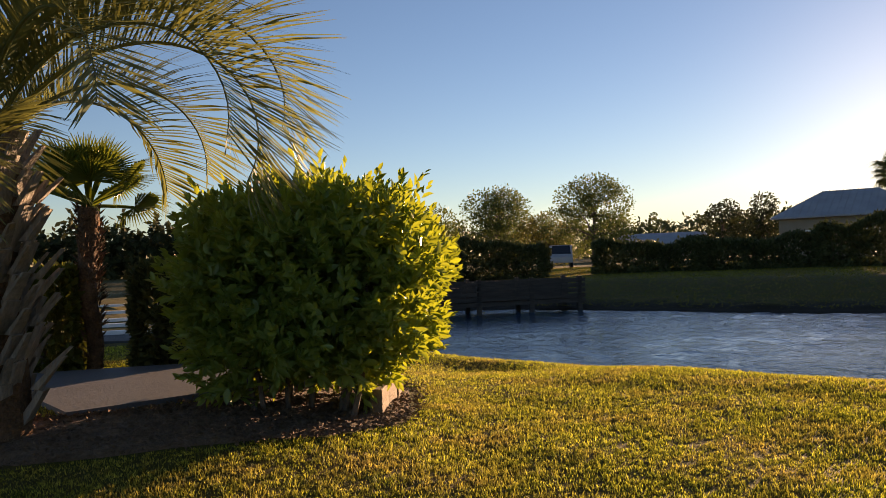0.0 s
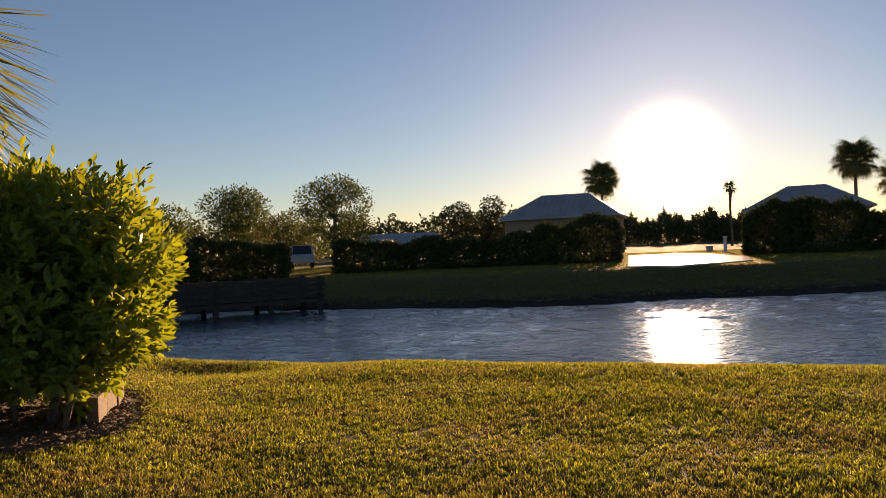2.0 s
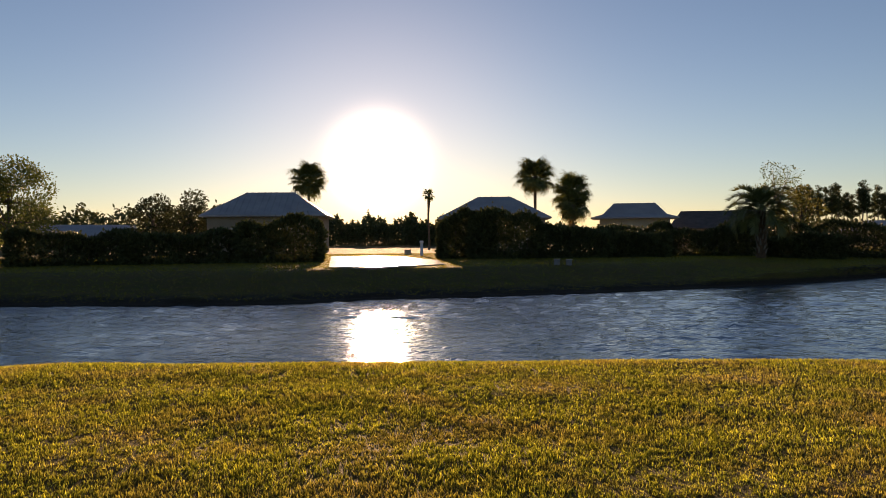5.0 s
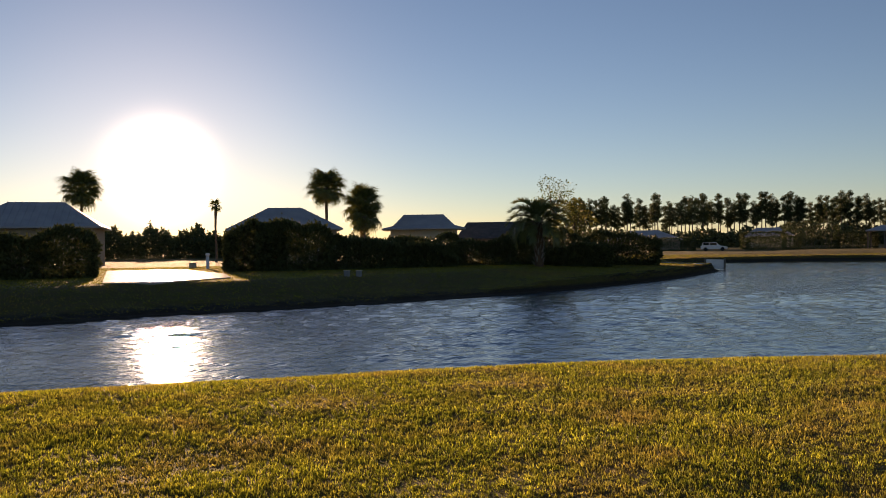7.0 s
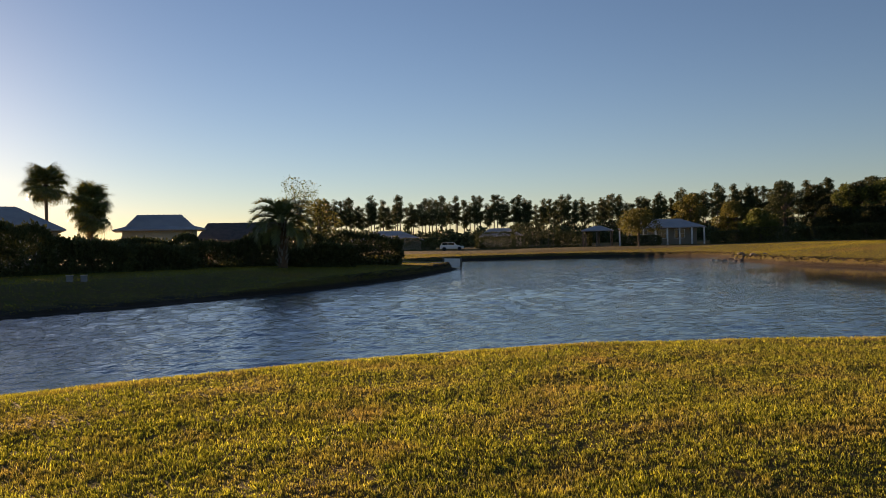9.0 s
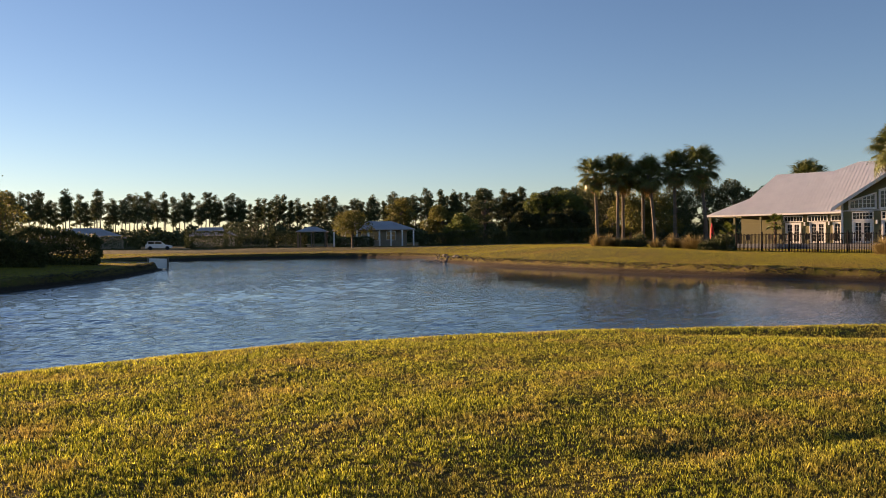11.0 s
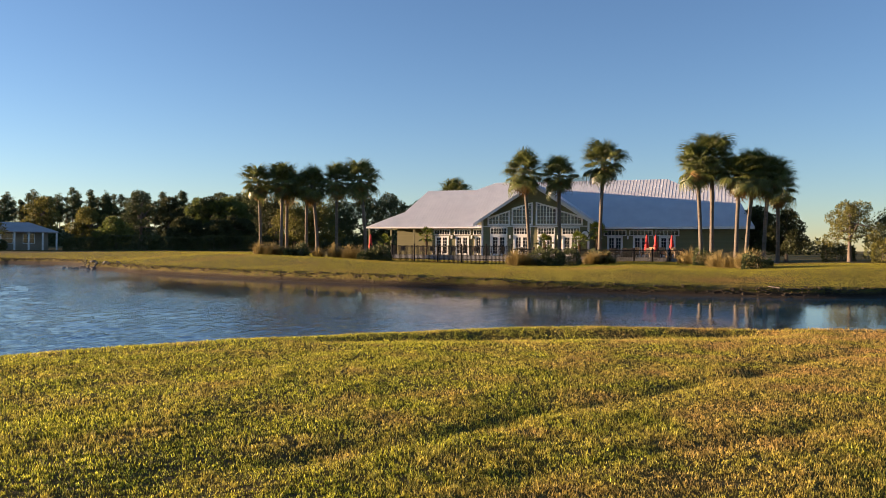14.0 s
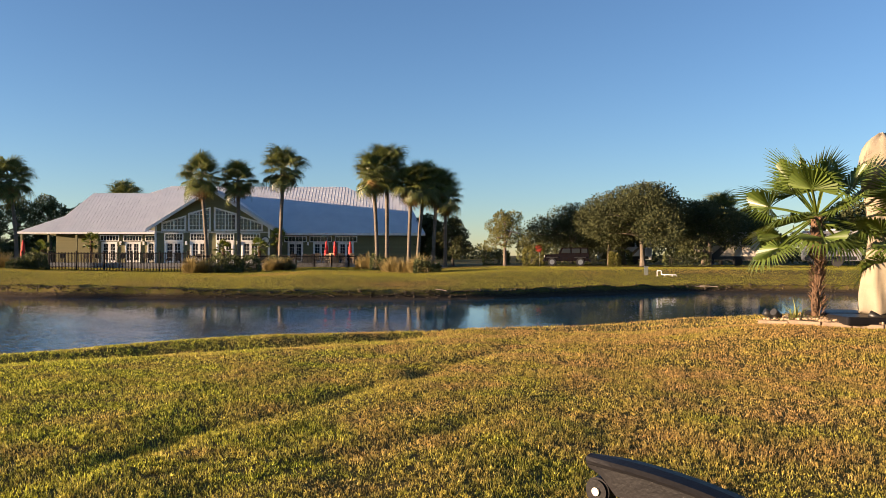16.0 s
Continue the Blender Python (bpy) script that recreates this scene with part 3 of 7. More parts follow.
def fan_mesh(name, radius, segments, droop, width, material, stalk=0.9, spread_deg=300, split=0.5):
    """A fan leaf on its stalk along +x: stiff pleats that part and droop towards their tips."""
    verts, faces = [], []
    def quad(*p):
        k = len(verts)
        verts.extend(p)
        faces.append((k, k + 1, k + 2, k + 3))
    w = 0.016 + 0.008 * radius
    for i in range(3):
        a, b = stalk * i / 3, stalk * (i + 1) / 3
        za, zb = -0.10 * stalk * (i / 3) ** 2, -0.10 * stalk * ((i + 1) / 3) ** 2
        quad((a, -w, za), (b, -w, zb), (b, w, zb), (a, w, za))
        quad((a, 0, za - w), (b, 0, zb - w), (b, 0, zb + w), (a, 0, za + w))
    base = Vector((stalk, 0, -0.10 * stalk))
    for i in range(segments):
        a = radians(spread_deg) * ((i + 0.5) / segments - 0.5)
        d = Vector((math.cos(a), math.sin(a), 0))
        s = Vector((-math.sin(a), math.cos(a), 0))
        L = radius * (1.0 - 0.22 * abs(a) / 2.6) * (0.93 + 0.14 * ((i * 7) % 5) / 4)
        half = math.tan(radians(spread_deg) / segments / 2) * 0.98
        fold = 0.05 * radius * (1 if i % 2 else -1)
        p1 = base + d * L * split
        m1 = L * split
        q1 = min(half * m1, width)
        z1 = Vector((0, 0, 0.10 * radius - 0.18 * droop * L * split))
        p2 = base + d * L * 0.80 + Vector((0, 0, 0.06 * radius - 0.42 * droop * L))
        p3 = base + d * L * (1.0 - 0.12 * droop) + Vector((0, 0, -0.85 * droop * L))
        up = Vector((0, 0, fold))
        quad(base, p1 + z1 - s * q1, p1 + z1 + up, base)
        quad(base, p1 + z1 + up, p1 + z1 + s * q1, base)
        quad(p1 + z1 - s * q1, p2 - s * q1 * 0.55, p2 + s * q1 * 0.55, p1 + z1 + s * q1)
        quad(p2 - s * q1 * 0.55, p3, p3 + d * 0.001, p2 + s * q1 * 0.55)
    # a fan's first faces meet in one point: give that point a little width
    v = [Vector(p) for p in verts]
    for f in faces:
        if (v[f[0]] - v[f[3]]).length < 1e-6:
            v[f[3]] = v[f[3]] + Vector((0, 0.004, 0))
        if (v[f[1]] - v[f[2]]).length < 0.002:
            v[f[2]] = v[f[2]] + Vector((0, 0.003, 0.002))
    return raw_mesh(name, v, faces, material)


SABAL_FANS = [fan_mesh("frond", 1.05, 38, dr, 0.05, SABAL_LEAF, st, 270, 0.52) for dr, st in ((0.45, 0.95), (0.75, 1.05), (0.26, 0.85))]
SABAL_DEAD = fan_mesh("dead_frond", 1.0, 16, 1.1, 0.05, DEAD_LEAF, 0.7, 240, 0.4)


def sabal_palm(x, y, height, crown=1.0, seed=0, lean=(0.0, 0.0), dead=5, group="", label="", fronds=30):
    """Cabbage palm: a tall bare trunk and a round head of drooping fans. height: to the top of the head."""
    rng = random.Random(seed)
    t = thing("cabbage_palm", label or "tall cabbage palm with a bare grey trunk and round fan crown", "palm tree", on(x, y, rng.uniform(0, 360)), group)
    top = height - 1.35 * crown
    inv = t.matrix_basis.to_3x3().inverted()
    off = inv @ Vector((lean[0], lean[1], 0))
    bm = bmesh.new()
    n = 10
    path = [Vector((off.x * (i / n) ** 1.6, off.y * (i / n) ** 1.6, -0.2 + (top + 0.2) * i / n)) for i in range(n + 1)]
    tube(bm, path, [0.22 - 0.05 * min(1, i / 3) + 0.012 * (i % 2) + (0.05 if i > n - 2 else 0) for i in range(n + 1)], 9)
    part("trunk", bm, PALM_BARK, t)
    head = path[-1]
    for i in range(fronds + dead):
        down = i >= fronds
        el = rng.uniform(-75, -50) if down else 84 - 140 * ((i + 0.5) / fronds) ** 0.9 + rng.uniform(-8, 8)
        s = crown * rng.uniform(0.85, 1.1) * 0.98
        m = Matrix.Translation(head + Vector((0, 0, rng.uniform(-0.15, 0.15)))) @ pose(0, 0, 0, rng.uniform(-14, 14), -el, i * 137.5 + rng.uniform(-8, 8)) @ Matrix.Scale(s, 4)
        if down:
            piece("dead_frond", SABAL_DEAD, t, m)
        else:
            piece("frond", SABAL_FANS[i % 3], t, m)
    return t


def windmill_palm(x, y, trunk, radius, seed, label, fronds=18, r0=0.11, low=-35):
    """A small palm with a fibrous trunk and stiff fans on long stalks."""
    rng = random.Random(seed)
    t = thing("windmill_palm", label, "palm tree", on(x, y))
    bm = bmesh.new()
    n = 14
    path = [Vector((0.05 * math.sin(i * 0.5) * trunk * 0.3, 0.03 * math.sin(i * 0.7), -0.1 + (trunk + 0.1) * i / n)) for i in range(n + 1)]
    tube(bm, path, [r0 * (0.85 + 0.35 * (i / n) ** 2 + 0.10 * (i % 2)) for i in range(n + 1)], 12)
    part("trunk", bm, FIBRE, t)
    # shaggy fibre and old leaf bases
    r2 = np.random.default_rng(seed)
    k = 420
    h = r2.random(k) ** 0.8 * trunk
    a = r2.random(k) * 2 * np.pi
    pos = np.stack([np.cos(a) * r0 * 0.95, np.sin(a) * r0 * 0.95, h], 1)
    ax = np.stack([np.cos(a) * 0.6, np.sin(a) * 0.6, 0.9 * np.ones(k)], 1) + r2.normal(size=(k, 3)) * 0.25
    v, f = leaf_quads(r2, pos, ax, 0.09 + 0.06 * r2.random(k), 0.022)
    tagged(piece("leaf_base", raw_mesh("leaf_base", v, f, FIBRE), t), "brown fibrous old leaf bases", kind="stuff")
    fans = [fan_mesh("frond", radius, 40, dr, 0.05, FAN_LEAF, radius * st, 215, 0.62) for dr, st in ((0.02, 1.0), (0.07, 1.08), (0.16, 1.12))]
    for i in range(fronds):
        q = (i + 0.5) / fronds
        el = 80 - (80 - low) * q + rng.uniform(-6, 6)
        m = Matrix.Translation(path[-1]) @ pose(0, 0, 0, rng.uniform(-30, 30), -el, i * 137.5 + rng.uniform(-10, 10)) @ Matrix.Scale(rng.uniform(0.88, 1.05), 4)
        piece("frond", fans[min(2, int(q * 3))], t, m)
    return t


def feather_mesh(name, length, arch, material, pairs=46, leaflet=0.42, curl=1.0, seed=0, wide=1.0):
    """A feather leaf: a stalk that rises along +x and arches over, with rows of narrow leaflets in a V."""
    rng = random.Random(seed)
    n = 26
    pts, p, ang = [Vector((0, 0, 0))], Vector((0, 0, 0)), 0.0
    for i in range(n):
        q = i / n
        ang -= radians(arch) / n * (0.35 + 1.3 * q ** 1.2 * curl)
        p = p + Vector((math.cos(ang), 0, math.sin(ang))) * length / n
        pts.append(p.copy())
    v, f = tube_data(pts, [0.020 * (1 - 0.82 * i / n) for i in range(n + 1)], 5)
    v, f = list(v), list(f)
    for i in range(pairs):
        q = 0.20 + 0.79 * i / (pairs - 1)
        k = min(n - 1, int(q * n))
        a = pts[k].lerp(pts[k + 1], q * n - k)
        d = (pts[k + 1] - pts[k]).normalized()
        nrm = Vector((-d.z, 0, d.x))
        L = leaflet * (0.55 + 0.75 * math.sin(math.pi * min(1, 0.12 + 0.80 * q))) * rng.uniform(0.85, 1.1)
        for s in (-1, 1):
            out = (Vector((0, s, 0)) * 0.75 + nrm * 0.55 + d * 0.75 + Vector((rng.uniform(-1, 1), rng.uniform(-1, 1), rng.uniform(-1, 1))) * 0.13).normalized()
            w = (d * 0.017 + nrm * 0.006) * wide
            b = a + out * L * 0.55
            c = a + out * L + Vector((0, 0, -0.10 * L))
            k0 = len(v)
            v.extend([a - w * 0.6, b - w, b + w, a + w * 0.6, c - w * 0.15, c + w * 0.15])
            f.extend([(k0, k0 + 1, k0 + 2, k0 + 3), (k0 + 1, k0 + 4, k0 + 5, k0 + 2)])
    return raw_mesh(name, v, f, material)


def hedge(name, label, x, y, sx, sy, sz, turn, leaf, count, size, seed, category="hedge", group="", lift=0.0, wild=0.0):
    """A clipped or loose hedge: stems inside a box of leaves with an uneven skin."""
    rng = np.random.default_rng(seed)
    t = thing(name, label, category, on(x, y, turn), group)
    p = rng.uniform(-1, 1, size=(count, 3))
    ax = rng.integers(0, 3, count)
    skin = rng.random(count) < 0.8
    sgn = np.where(rng.random(count) < 0.5, -1.0, 1.0)
    for k in range(3):
        hit = skin & (ax == k)
        p[hit, k] = sgn[hit] * (0.9 + 0.1 * rng.random(hit.sum()))
    r = np.linalg.norm(p, axis=1, ord=6)
    p = p / np.maximum(r, 0.8)[:, None] * np.minimum(1, r)[:, None]
    bump = 1 + 0.06 * np.sin(p[:, 0] * 7 + seed) * np.sin(p[:, 1] * 5) + 0.04 * np.sin(p[:, 2] * 9 + p[:, 0] * 11)
    pos = p * bump[:, None] * np.array([sx / 2, sy / 2, sz / 2]) + np.array([0, 0, sz / 2 + lift])
    roll = np.sin(pos[:, 0] * 1.1 + seed) + 0.6 * np.sin(pos[:, 0] * 2.7 + 2 * seed) + 0.5 * rng.normal(size=count) * (p[:, 2] > 0.6)
    pos[:, 2] *= 1 + wild * roll * np.clip(p[:, 2] + 0.3, 0, 1)
    pos[:, 1] += wild * 1.2 * np.sin(pos[:, 0] * 1.7 + pos[:, 2] * 2.1)
    axis = p + rng.normal(size=(count, 3)) * 0.7 + np.array([0, 0, 0.5])
    s = size * (0.6 + 0.8 * rng.random(count))
    v, f = leaf_quads(rng, pos, axis, s * 1.7, s)
    piece("foliage", raw_mesh("foliage", v, f, leaf), t)
    r2 = random.Random(seed)
    for i in range(min(8, max(4, int(sx / 0.5)))):
        px, py = r2.uniform(-0.42, 0.42) * sx, r2.uniform(-0.3, 0.3) * sy
        part("stem", tube(bmesh.new(), [(px, py, -0.1), (px * 1.02, py * 1.05, sz * 0.4 + lift), (px * 1.08, py * 1.2, sz * 0.85 + lift)], [0.035, 0.025, 0.01], 5), BARK, t)
    return t


def grass_tuft(x, y, h, r, seed, material, label, name="ornamental_grass", count=420, group=""):
    rng = np.random.default_rng(seed)
    a, q = rng.random(count) * 2 * np.pi, rng.random(count) ** 0.7
    base = np.stack([np.cos(a) * q * r * 0.42, np.sin(a) * q * r * 0.42, np.full(count, -0.03)], 1)
    L = h * (0.3 + 0.8 * rng.random(count)) * (1 - 0.45 * q * q)
    out = np.stack([np.cos(a) * q, np.sin(a) * q, np.zeros(count)], 1) * r * 0.85
    side = np.stack([-np.sin(a + 0.6), np.cos(a + 0.6), np.zeros(count)], 1) * (0.006 + 0.009 * h)
    mid = base + out * 0.35 + np.array([0, 0, 1.0]) * (L * 0.62)[:, None]
    tip = base + out * 1.7 + np.array([0, 0, 1.0]) * (L * (0.95 - 0.25 * q))[:, None]
    v = np.stack([base - side, base + side, mid + side, mid - side, tip, tip + side * 0.2], 1).reshape(-1, 3)
    k = np.arange(count)[:, None] * 6
    f = np.concatenate([k + np.array([[0, 1, 2, 3]]), k + np.array([[3, 2, 5, 4]])])
    ob = new(name, raw_mesh(name, v, f, material))
    ob.matrix_basis = on(x, y)
    return tagged(ob, label, "grass", group)

# ---- near side: bush, pindo palm, small palm, pad, hedges, road ----
def big_bush():
    """A broad viburnum: stems, leafy shoots on an uneven rounded skin, darker leaves inside."""
    rng = np.random.default_rng(11)
    t = thing("viburnum_bush", "large rounded green viburnum bush, sunlit yellow-green along one side", "bush", on(-1.0, 6.10))
    half = np.array([0.88, 1.02, 0.66])
    mid = np.array([0.03, 0.0, 0.84])
    n = 2600
    d = rng.normal(size=(n, 3))
    d[:, 2] += 0.15
    d /= np.linalg.norm(d, axis=1, keepdims=True)
    r = 1 / (np.abs(d) ** 3.2).sum(1) ** (1 / 3.2)
    lump = 1 + 0.09 * np.sin(d[:, 0] * 6 + 1) * np.sin(d[:, 1] * 5) + 0.07 * np.sin(d[:, 2] * 9 + d[:, 0] * 7) + 0.06 * np.sin(d[:, 0] * 15 + 2 * d[:, 1]) * np.sin(d[:, 2] * 14 + d[:, 1] * 9)
    skin = d * r[:, None] * lump[:, None] * half
    narrow = 1 - 0.12 * np.clip(-skin[:, 2:3] / half[2] - 0.25, 0, 1)
    skin[:, :2] *= narrow
    skin[:, 2] *= 1 + 0.10 * np.clip(skin[:, 0] / half[0], -1.0, 0.3) * (skin[:, 2] > 0)
    depth = 1 - 0.38 * rng.random(n) ** 1.6
    start = skin * depth[:, None] + mid
    top = np.clip(d[:, 2], 0, 1)
    grow = d * 0.8 + np.array([0, 0, 0.75]) + rng.normal(size=(n, 3)) * 0.22
    grow /= np.linalg.norm(grow, axis=1, keepdims=True)
    length = 0.10 + 0.09 * rng.random(n) + 0.20 * (rng.random(n) < 0.10) * top
    pos, axis, size = [], [], []
    for k in range(9):
        q = k / 8
        side = np.cross(grow, rng.normal(size=(n, 3)))
        side /= np.linalg.norm(side, axis=1, keepdims=True)
        pos.append(start + grow * (length * q)[:, None])
        axis.append(grow * (0.35 + 0.9 * q) + side * (1.0 - 0.55 * q))
        size.append(0.104 * (1 - 0.35 * q) * (0.75 + 0.5 * rng.random(n)))
    pos, axis, size = np.concatenate(pos), np.concatenate(axis), np.concatenate(size)
    v, f = oval_leaves(rng, pos, axis, size, size * 0.46)
    piece("foliage", raw_mesh("foliage", v, f, BUSH_LEAF), t)
    m = 15000
    p = rng.uniform(-1, 1, (m, 3))
    p = p[(np.abs(p) ** 3).sum(1) < 0.72]
    inner = p * half + mid
    v, f = leaf_quads(rng, inner, rng.normal(size=inner.shape), 0.10, 0.055)
    tagged(piece("inner_foliage", raw_mesh("inner_foliage", v, f, BUSH_LEAF), t), "dark shaded inner leaves")
    r2 = random.Random(4)
    for i in range(13):
        bm = bmesh.new()
        x, y = r2.uniform(-0.6, 0.55), r2.uniform(-0.7, 0.7)
        tube(bm, [(x * 0.8, y * 0.8, -0.08), (x * 0.95 + 0.03, y * 0.95, 0.25), (x * 1.1, y * 1.1, 0.6), (x * 1.25, y * 1.2, 1.1)], [0.024, 0.02, 0.016, 0.008], 6)
        part("stem", bm, BARK, t)


def pindo_palm(x, y, trunk, lengths, seed, specs, r0=0.2, label="", boots=70, turn=0.0, wide=1.0):
    rng = random.Random(seed)
    t = thing("pindo_palm", label, "palm tree", on(x, y, turn))
    bm = bmesh.new()
    n = 8
    tube(bm, [(0.02 * math.sin(i), 0, -0.1 + (trunk + 0.1) * i / n) for i in range(n + 1)], [r0 * (1.1 - 0.15 * i / n) for i in range(n + 1)], 12)
    part("trunk", bm, FIBRE, t)
    boot = bmesh.new()
    for a, b, w0, w1, t0 in ((0.0, 0.28, 0.055, 0.04, 0.03), (0.28, 0.46, 0.04, 0.022, 0.02)):
        vs = [boot.verts.new(p) for p in ((a * 0.30, -w0, a), (a * 0.30, w0, a), (b * 0.42, w1, b), (b * 0.42, -w1, b), (a * 0.30 - t0 - 0.02, -w0, a), (a * 0.30 - t0 - 0.02, w0, a), (b * 0.42 - t0, w1, b), (b * 0.42 - t0, -w1, b))]
        for q in ((0, 1, 2, 3), (7, 6, 5, 4), (0, 3, 7, 4), (1, 5, 6, 2), (3, 2, 6, 7), (0, 4, 5, 1)):
            boot.faces.new([vs[i] for i in q])
    bme = bpy.data.meshes.new("boot")
    boot.to_mesh(bme)
    boot.free()
    bme.materials.append(BOOT)
    for i in range(boots):
        h = 0.02 + (trunk - 0.1) * i / boots
        piece("boot", bme, t, pose(0, 0, h, rng.uniform(-12, 12), rng.uniform(-6, 14), i * 137.5 + rng.uniform(-8, 8)) @ Matrix.Translation((r0 * 0.85, 0, 0)) @ Matrix.Scale(rng.uniform(0.8, 1.2), 4))
    for i, (az, el, length, arch) in enumerate(specs):
        me = feather_mesh("frond", length, arch, PINDO_LEAF, 92 if wide < 1 else 48, 0.44 * length / 2.2, 1.0, seed + i, wide)
        piece("frond", me, t, Matrix.Translation((0, 0, trunk)) @ pose(0, 0, 0, rng.uniform(-16, 16), -el, az))
    return t


big_bush()
FRONDS_NEAR = [(3, 62, 2.7, 195), (-14, 66, 2.5, 180), (14, 72, 2.9, 190), (40, 60, 2.2, 165), (-42, 66, 2.3, 170), (75, 55, 2.2, 160), (-75, 58, 2.2, 165), (110, 62, 2.3, 160),
               (150, 50, 2.2, 150), (190, 60, 2.2, 150), (235, 55, 2.2, 150), (-25, 80, 2.5, 150), (60, 82, 2.5, 140), (-95, 35, 1.9, 140), (-55, 28, 1.8, 130), (170, 80, 2.4, 140)]
pindo_palm(-2.84, 4.97, 1.62, 2.2, 5, FRONDS_NEAR, 0.25, "pindo palm with rough boot-covered trunk and arching feather fronds", 96, 0.0, 0.7)
windmill_palm(-3.46, 7.98, 1.62, 0.39, 3, "small windmill palm with slender shaggy trunk beside the concrete pad", 17, 0.085, 5)
hedge("clipped_hedge", "dark clipped hedge beyond the concrete pad", -2.66, 8.32, 0.92, 0.42, 1.02, 20, HEDGE_LEAF, 9500, 0.05, 21)
# yellow sunlight on this small hedge is painted into its own leaf colour
hedge("small_hedge", "narrow hedge beside the palm, yellow sunlight put into its leaf colour", -3.86, 8.12, 0.42, 0.8, 1.0, 20, foliage("sun_tinted_hedge_leaf", (0.08, 0.09, 0.012), (0.13, 0.13, 0.02), None, 0.4), 5200, 0.05, 22)


def slab(name, label, category, pts, top, material, thick=0.12, kind="structure"):
    bm = polygon_prism(bmesh.new(), [(x, y, top(x, y) if callable(top) else top) for x, y in pts], (0, 0, -thick))
    me = bpy.data.meshes.new(name)
    bm.to_mesh(me)
    bm.free()
    me.materials.append(material)
    return tagged(new(name, me), label, category, kind=kind)


PAD = [(-2.55, 5.45), (-0.9, 6.9), (-1.6, 8.2), (-4.3, 7.62)]
# the pad's shade is put into its colour, darker and bluer than CONCRETE
slab("concrete_pad", "smooth grey concrete parking pad behind the bush, shade put into its colour", "concrete pad", PAD, 0.27, surface("shaded_pad_concrete", (0.085, 0.09, 0.098), (0.125, 0.13, 0.138), 1.2, 35.0, 0.7, 0, 0.25, 0.006), 0.3)
# planting bed of mulch under the bush and palm
MULCH_EDGE = [(-3.3, 4.55), (-2.4, 4.35), (-1.3, 4.72), (-0.7, 5.1), (-0.3, 5.6), (-0.22, 6.3), (-0.28, 7.2), (-1.0, 7.4), (-1.4, 6.3), (-2.6, 5.4), (-3.4, 5.3)]


def mulch_bed(name, label, outline, height, seed, chips):
    bm = bmesh.new()
    c = bm.verts.new((sum(p[0] for p in outline) / len(outline), sum(p[1] for p in outline) / len(outline), 0))
    rings = []
    for q in (0.35, 0.7, 0.9, 1.0):
        ring = []
        for p in outline:
            x, y = c.co.x + (p[0] - c.co.x) * q, c.co.y + (p[1] - c.co.y) * q
            ring.append(bm.verts.new((x, y, gz(x, y) + (height if q < 0.95 else -0.03) + 0.012 * math.sin(x * 9) * math.sin(y * 11))))
        rings.append(ring)
    c.co.z = gz(c.co.x, c.co.y) + height
    m = len(outline)
    for i in range(m):
        j = (i + 1) % m
        bm.faces.new((c, rings[0][i], rings[0][j]))
        for a, b in zip(rings, rings[1:]):
            bm.faces.new((a[i], b[i], b[j], a[j]))
    ob = part(name, bm, MULCH)
    tagged(ob, label, "planting bed", kind="structure")
    rng = np.random.default_rng(seed)
    out = np.array(outline)
    mid = out.mean(0)
    k = rng.integers(0, m, chips)
    w = rng.random((chips, 2))
    e = out[k] + (out[(k + 1) % m] - out[k]) * w[:, :1]
    xy = mid + (e - mid) * np.sqrt(w[:, 1:]) * 1.04
    pos = np.stack([xy[:, 0], xy[:, 1], ground(xy[:, 0], xy[:, 1]) + height + 0.008], 1)
    v, f = leaf_quads(rng, pos, rng.normal(size=(chips, 3)) * np.array([1, 1, 0.35]), 0.045, 0.016)
    tagged(piece("bark_chip", raw_mesh("bark_chip", v, f, MULCH), ob), kind="stuff")


mulch_bed("mulch_bed", "brown bark mulch bed under the bush and palm", MULCH_EDGE, 0.02, 7, 5200)
for i, (x, y, turn) in enumerate(((-0.50, 5.98, 86), (-0.47, 6.36, 84), (-0.43, 6.74, 87))):
    bm = boxed(-0.18, -0.045, -0.03, 0.18, 0.045, 0.19 - 0.02 * i, bevel=0.008)
    ob = part("edging_block", bm, BLOCK)
    ob.matrix_basis = on(x, y, turn)
    tagged(ob, "tan concrete edging block standing in the mulch", "edging block", "edging blocks under the bush")

# road and far lawn seen past the small palm
slab("road", "dark asphalt road with white stripes beyond the hedges", "road", [(-12.0, 10.6), (-4.05, 11.1), (-7.2, 24.0), (-19, 22.0)], lambda x, y: gz(x, y) + 0.03, ASPHALT, 0.6)
for i, y in enumerate((12.5, 14.2, 15.65, 17.7, 20.7)):
    bm = boxed(-0.9, -0.07, -0.05, 0.9, 0.07, 0.012)
    ob = part("road_stripe", bm, WHITE)
    ob.matrix_basis = pose(-0.415 * y - 0.15, y, gz(-0.415 * y, y) + 0.047, 0, 0, 16)
    tagged(ob, "white painted stripe on the asphalt", "road marking", "road stripes")


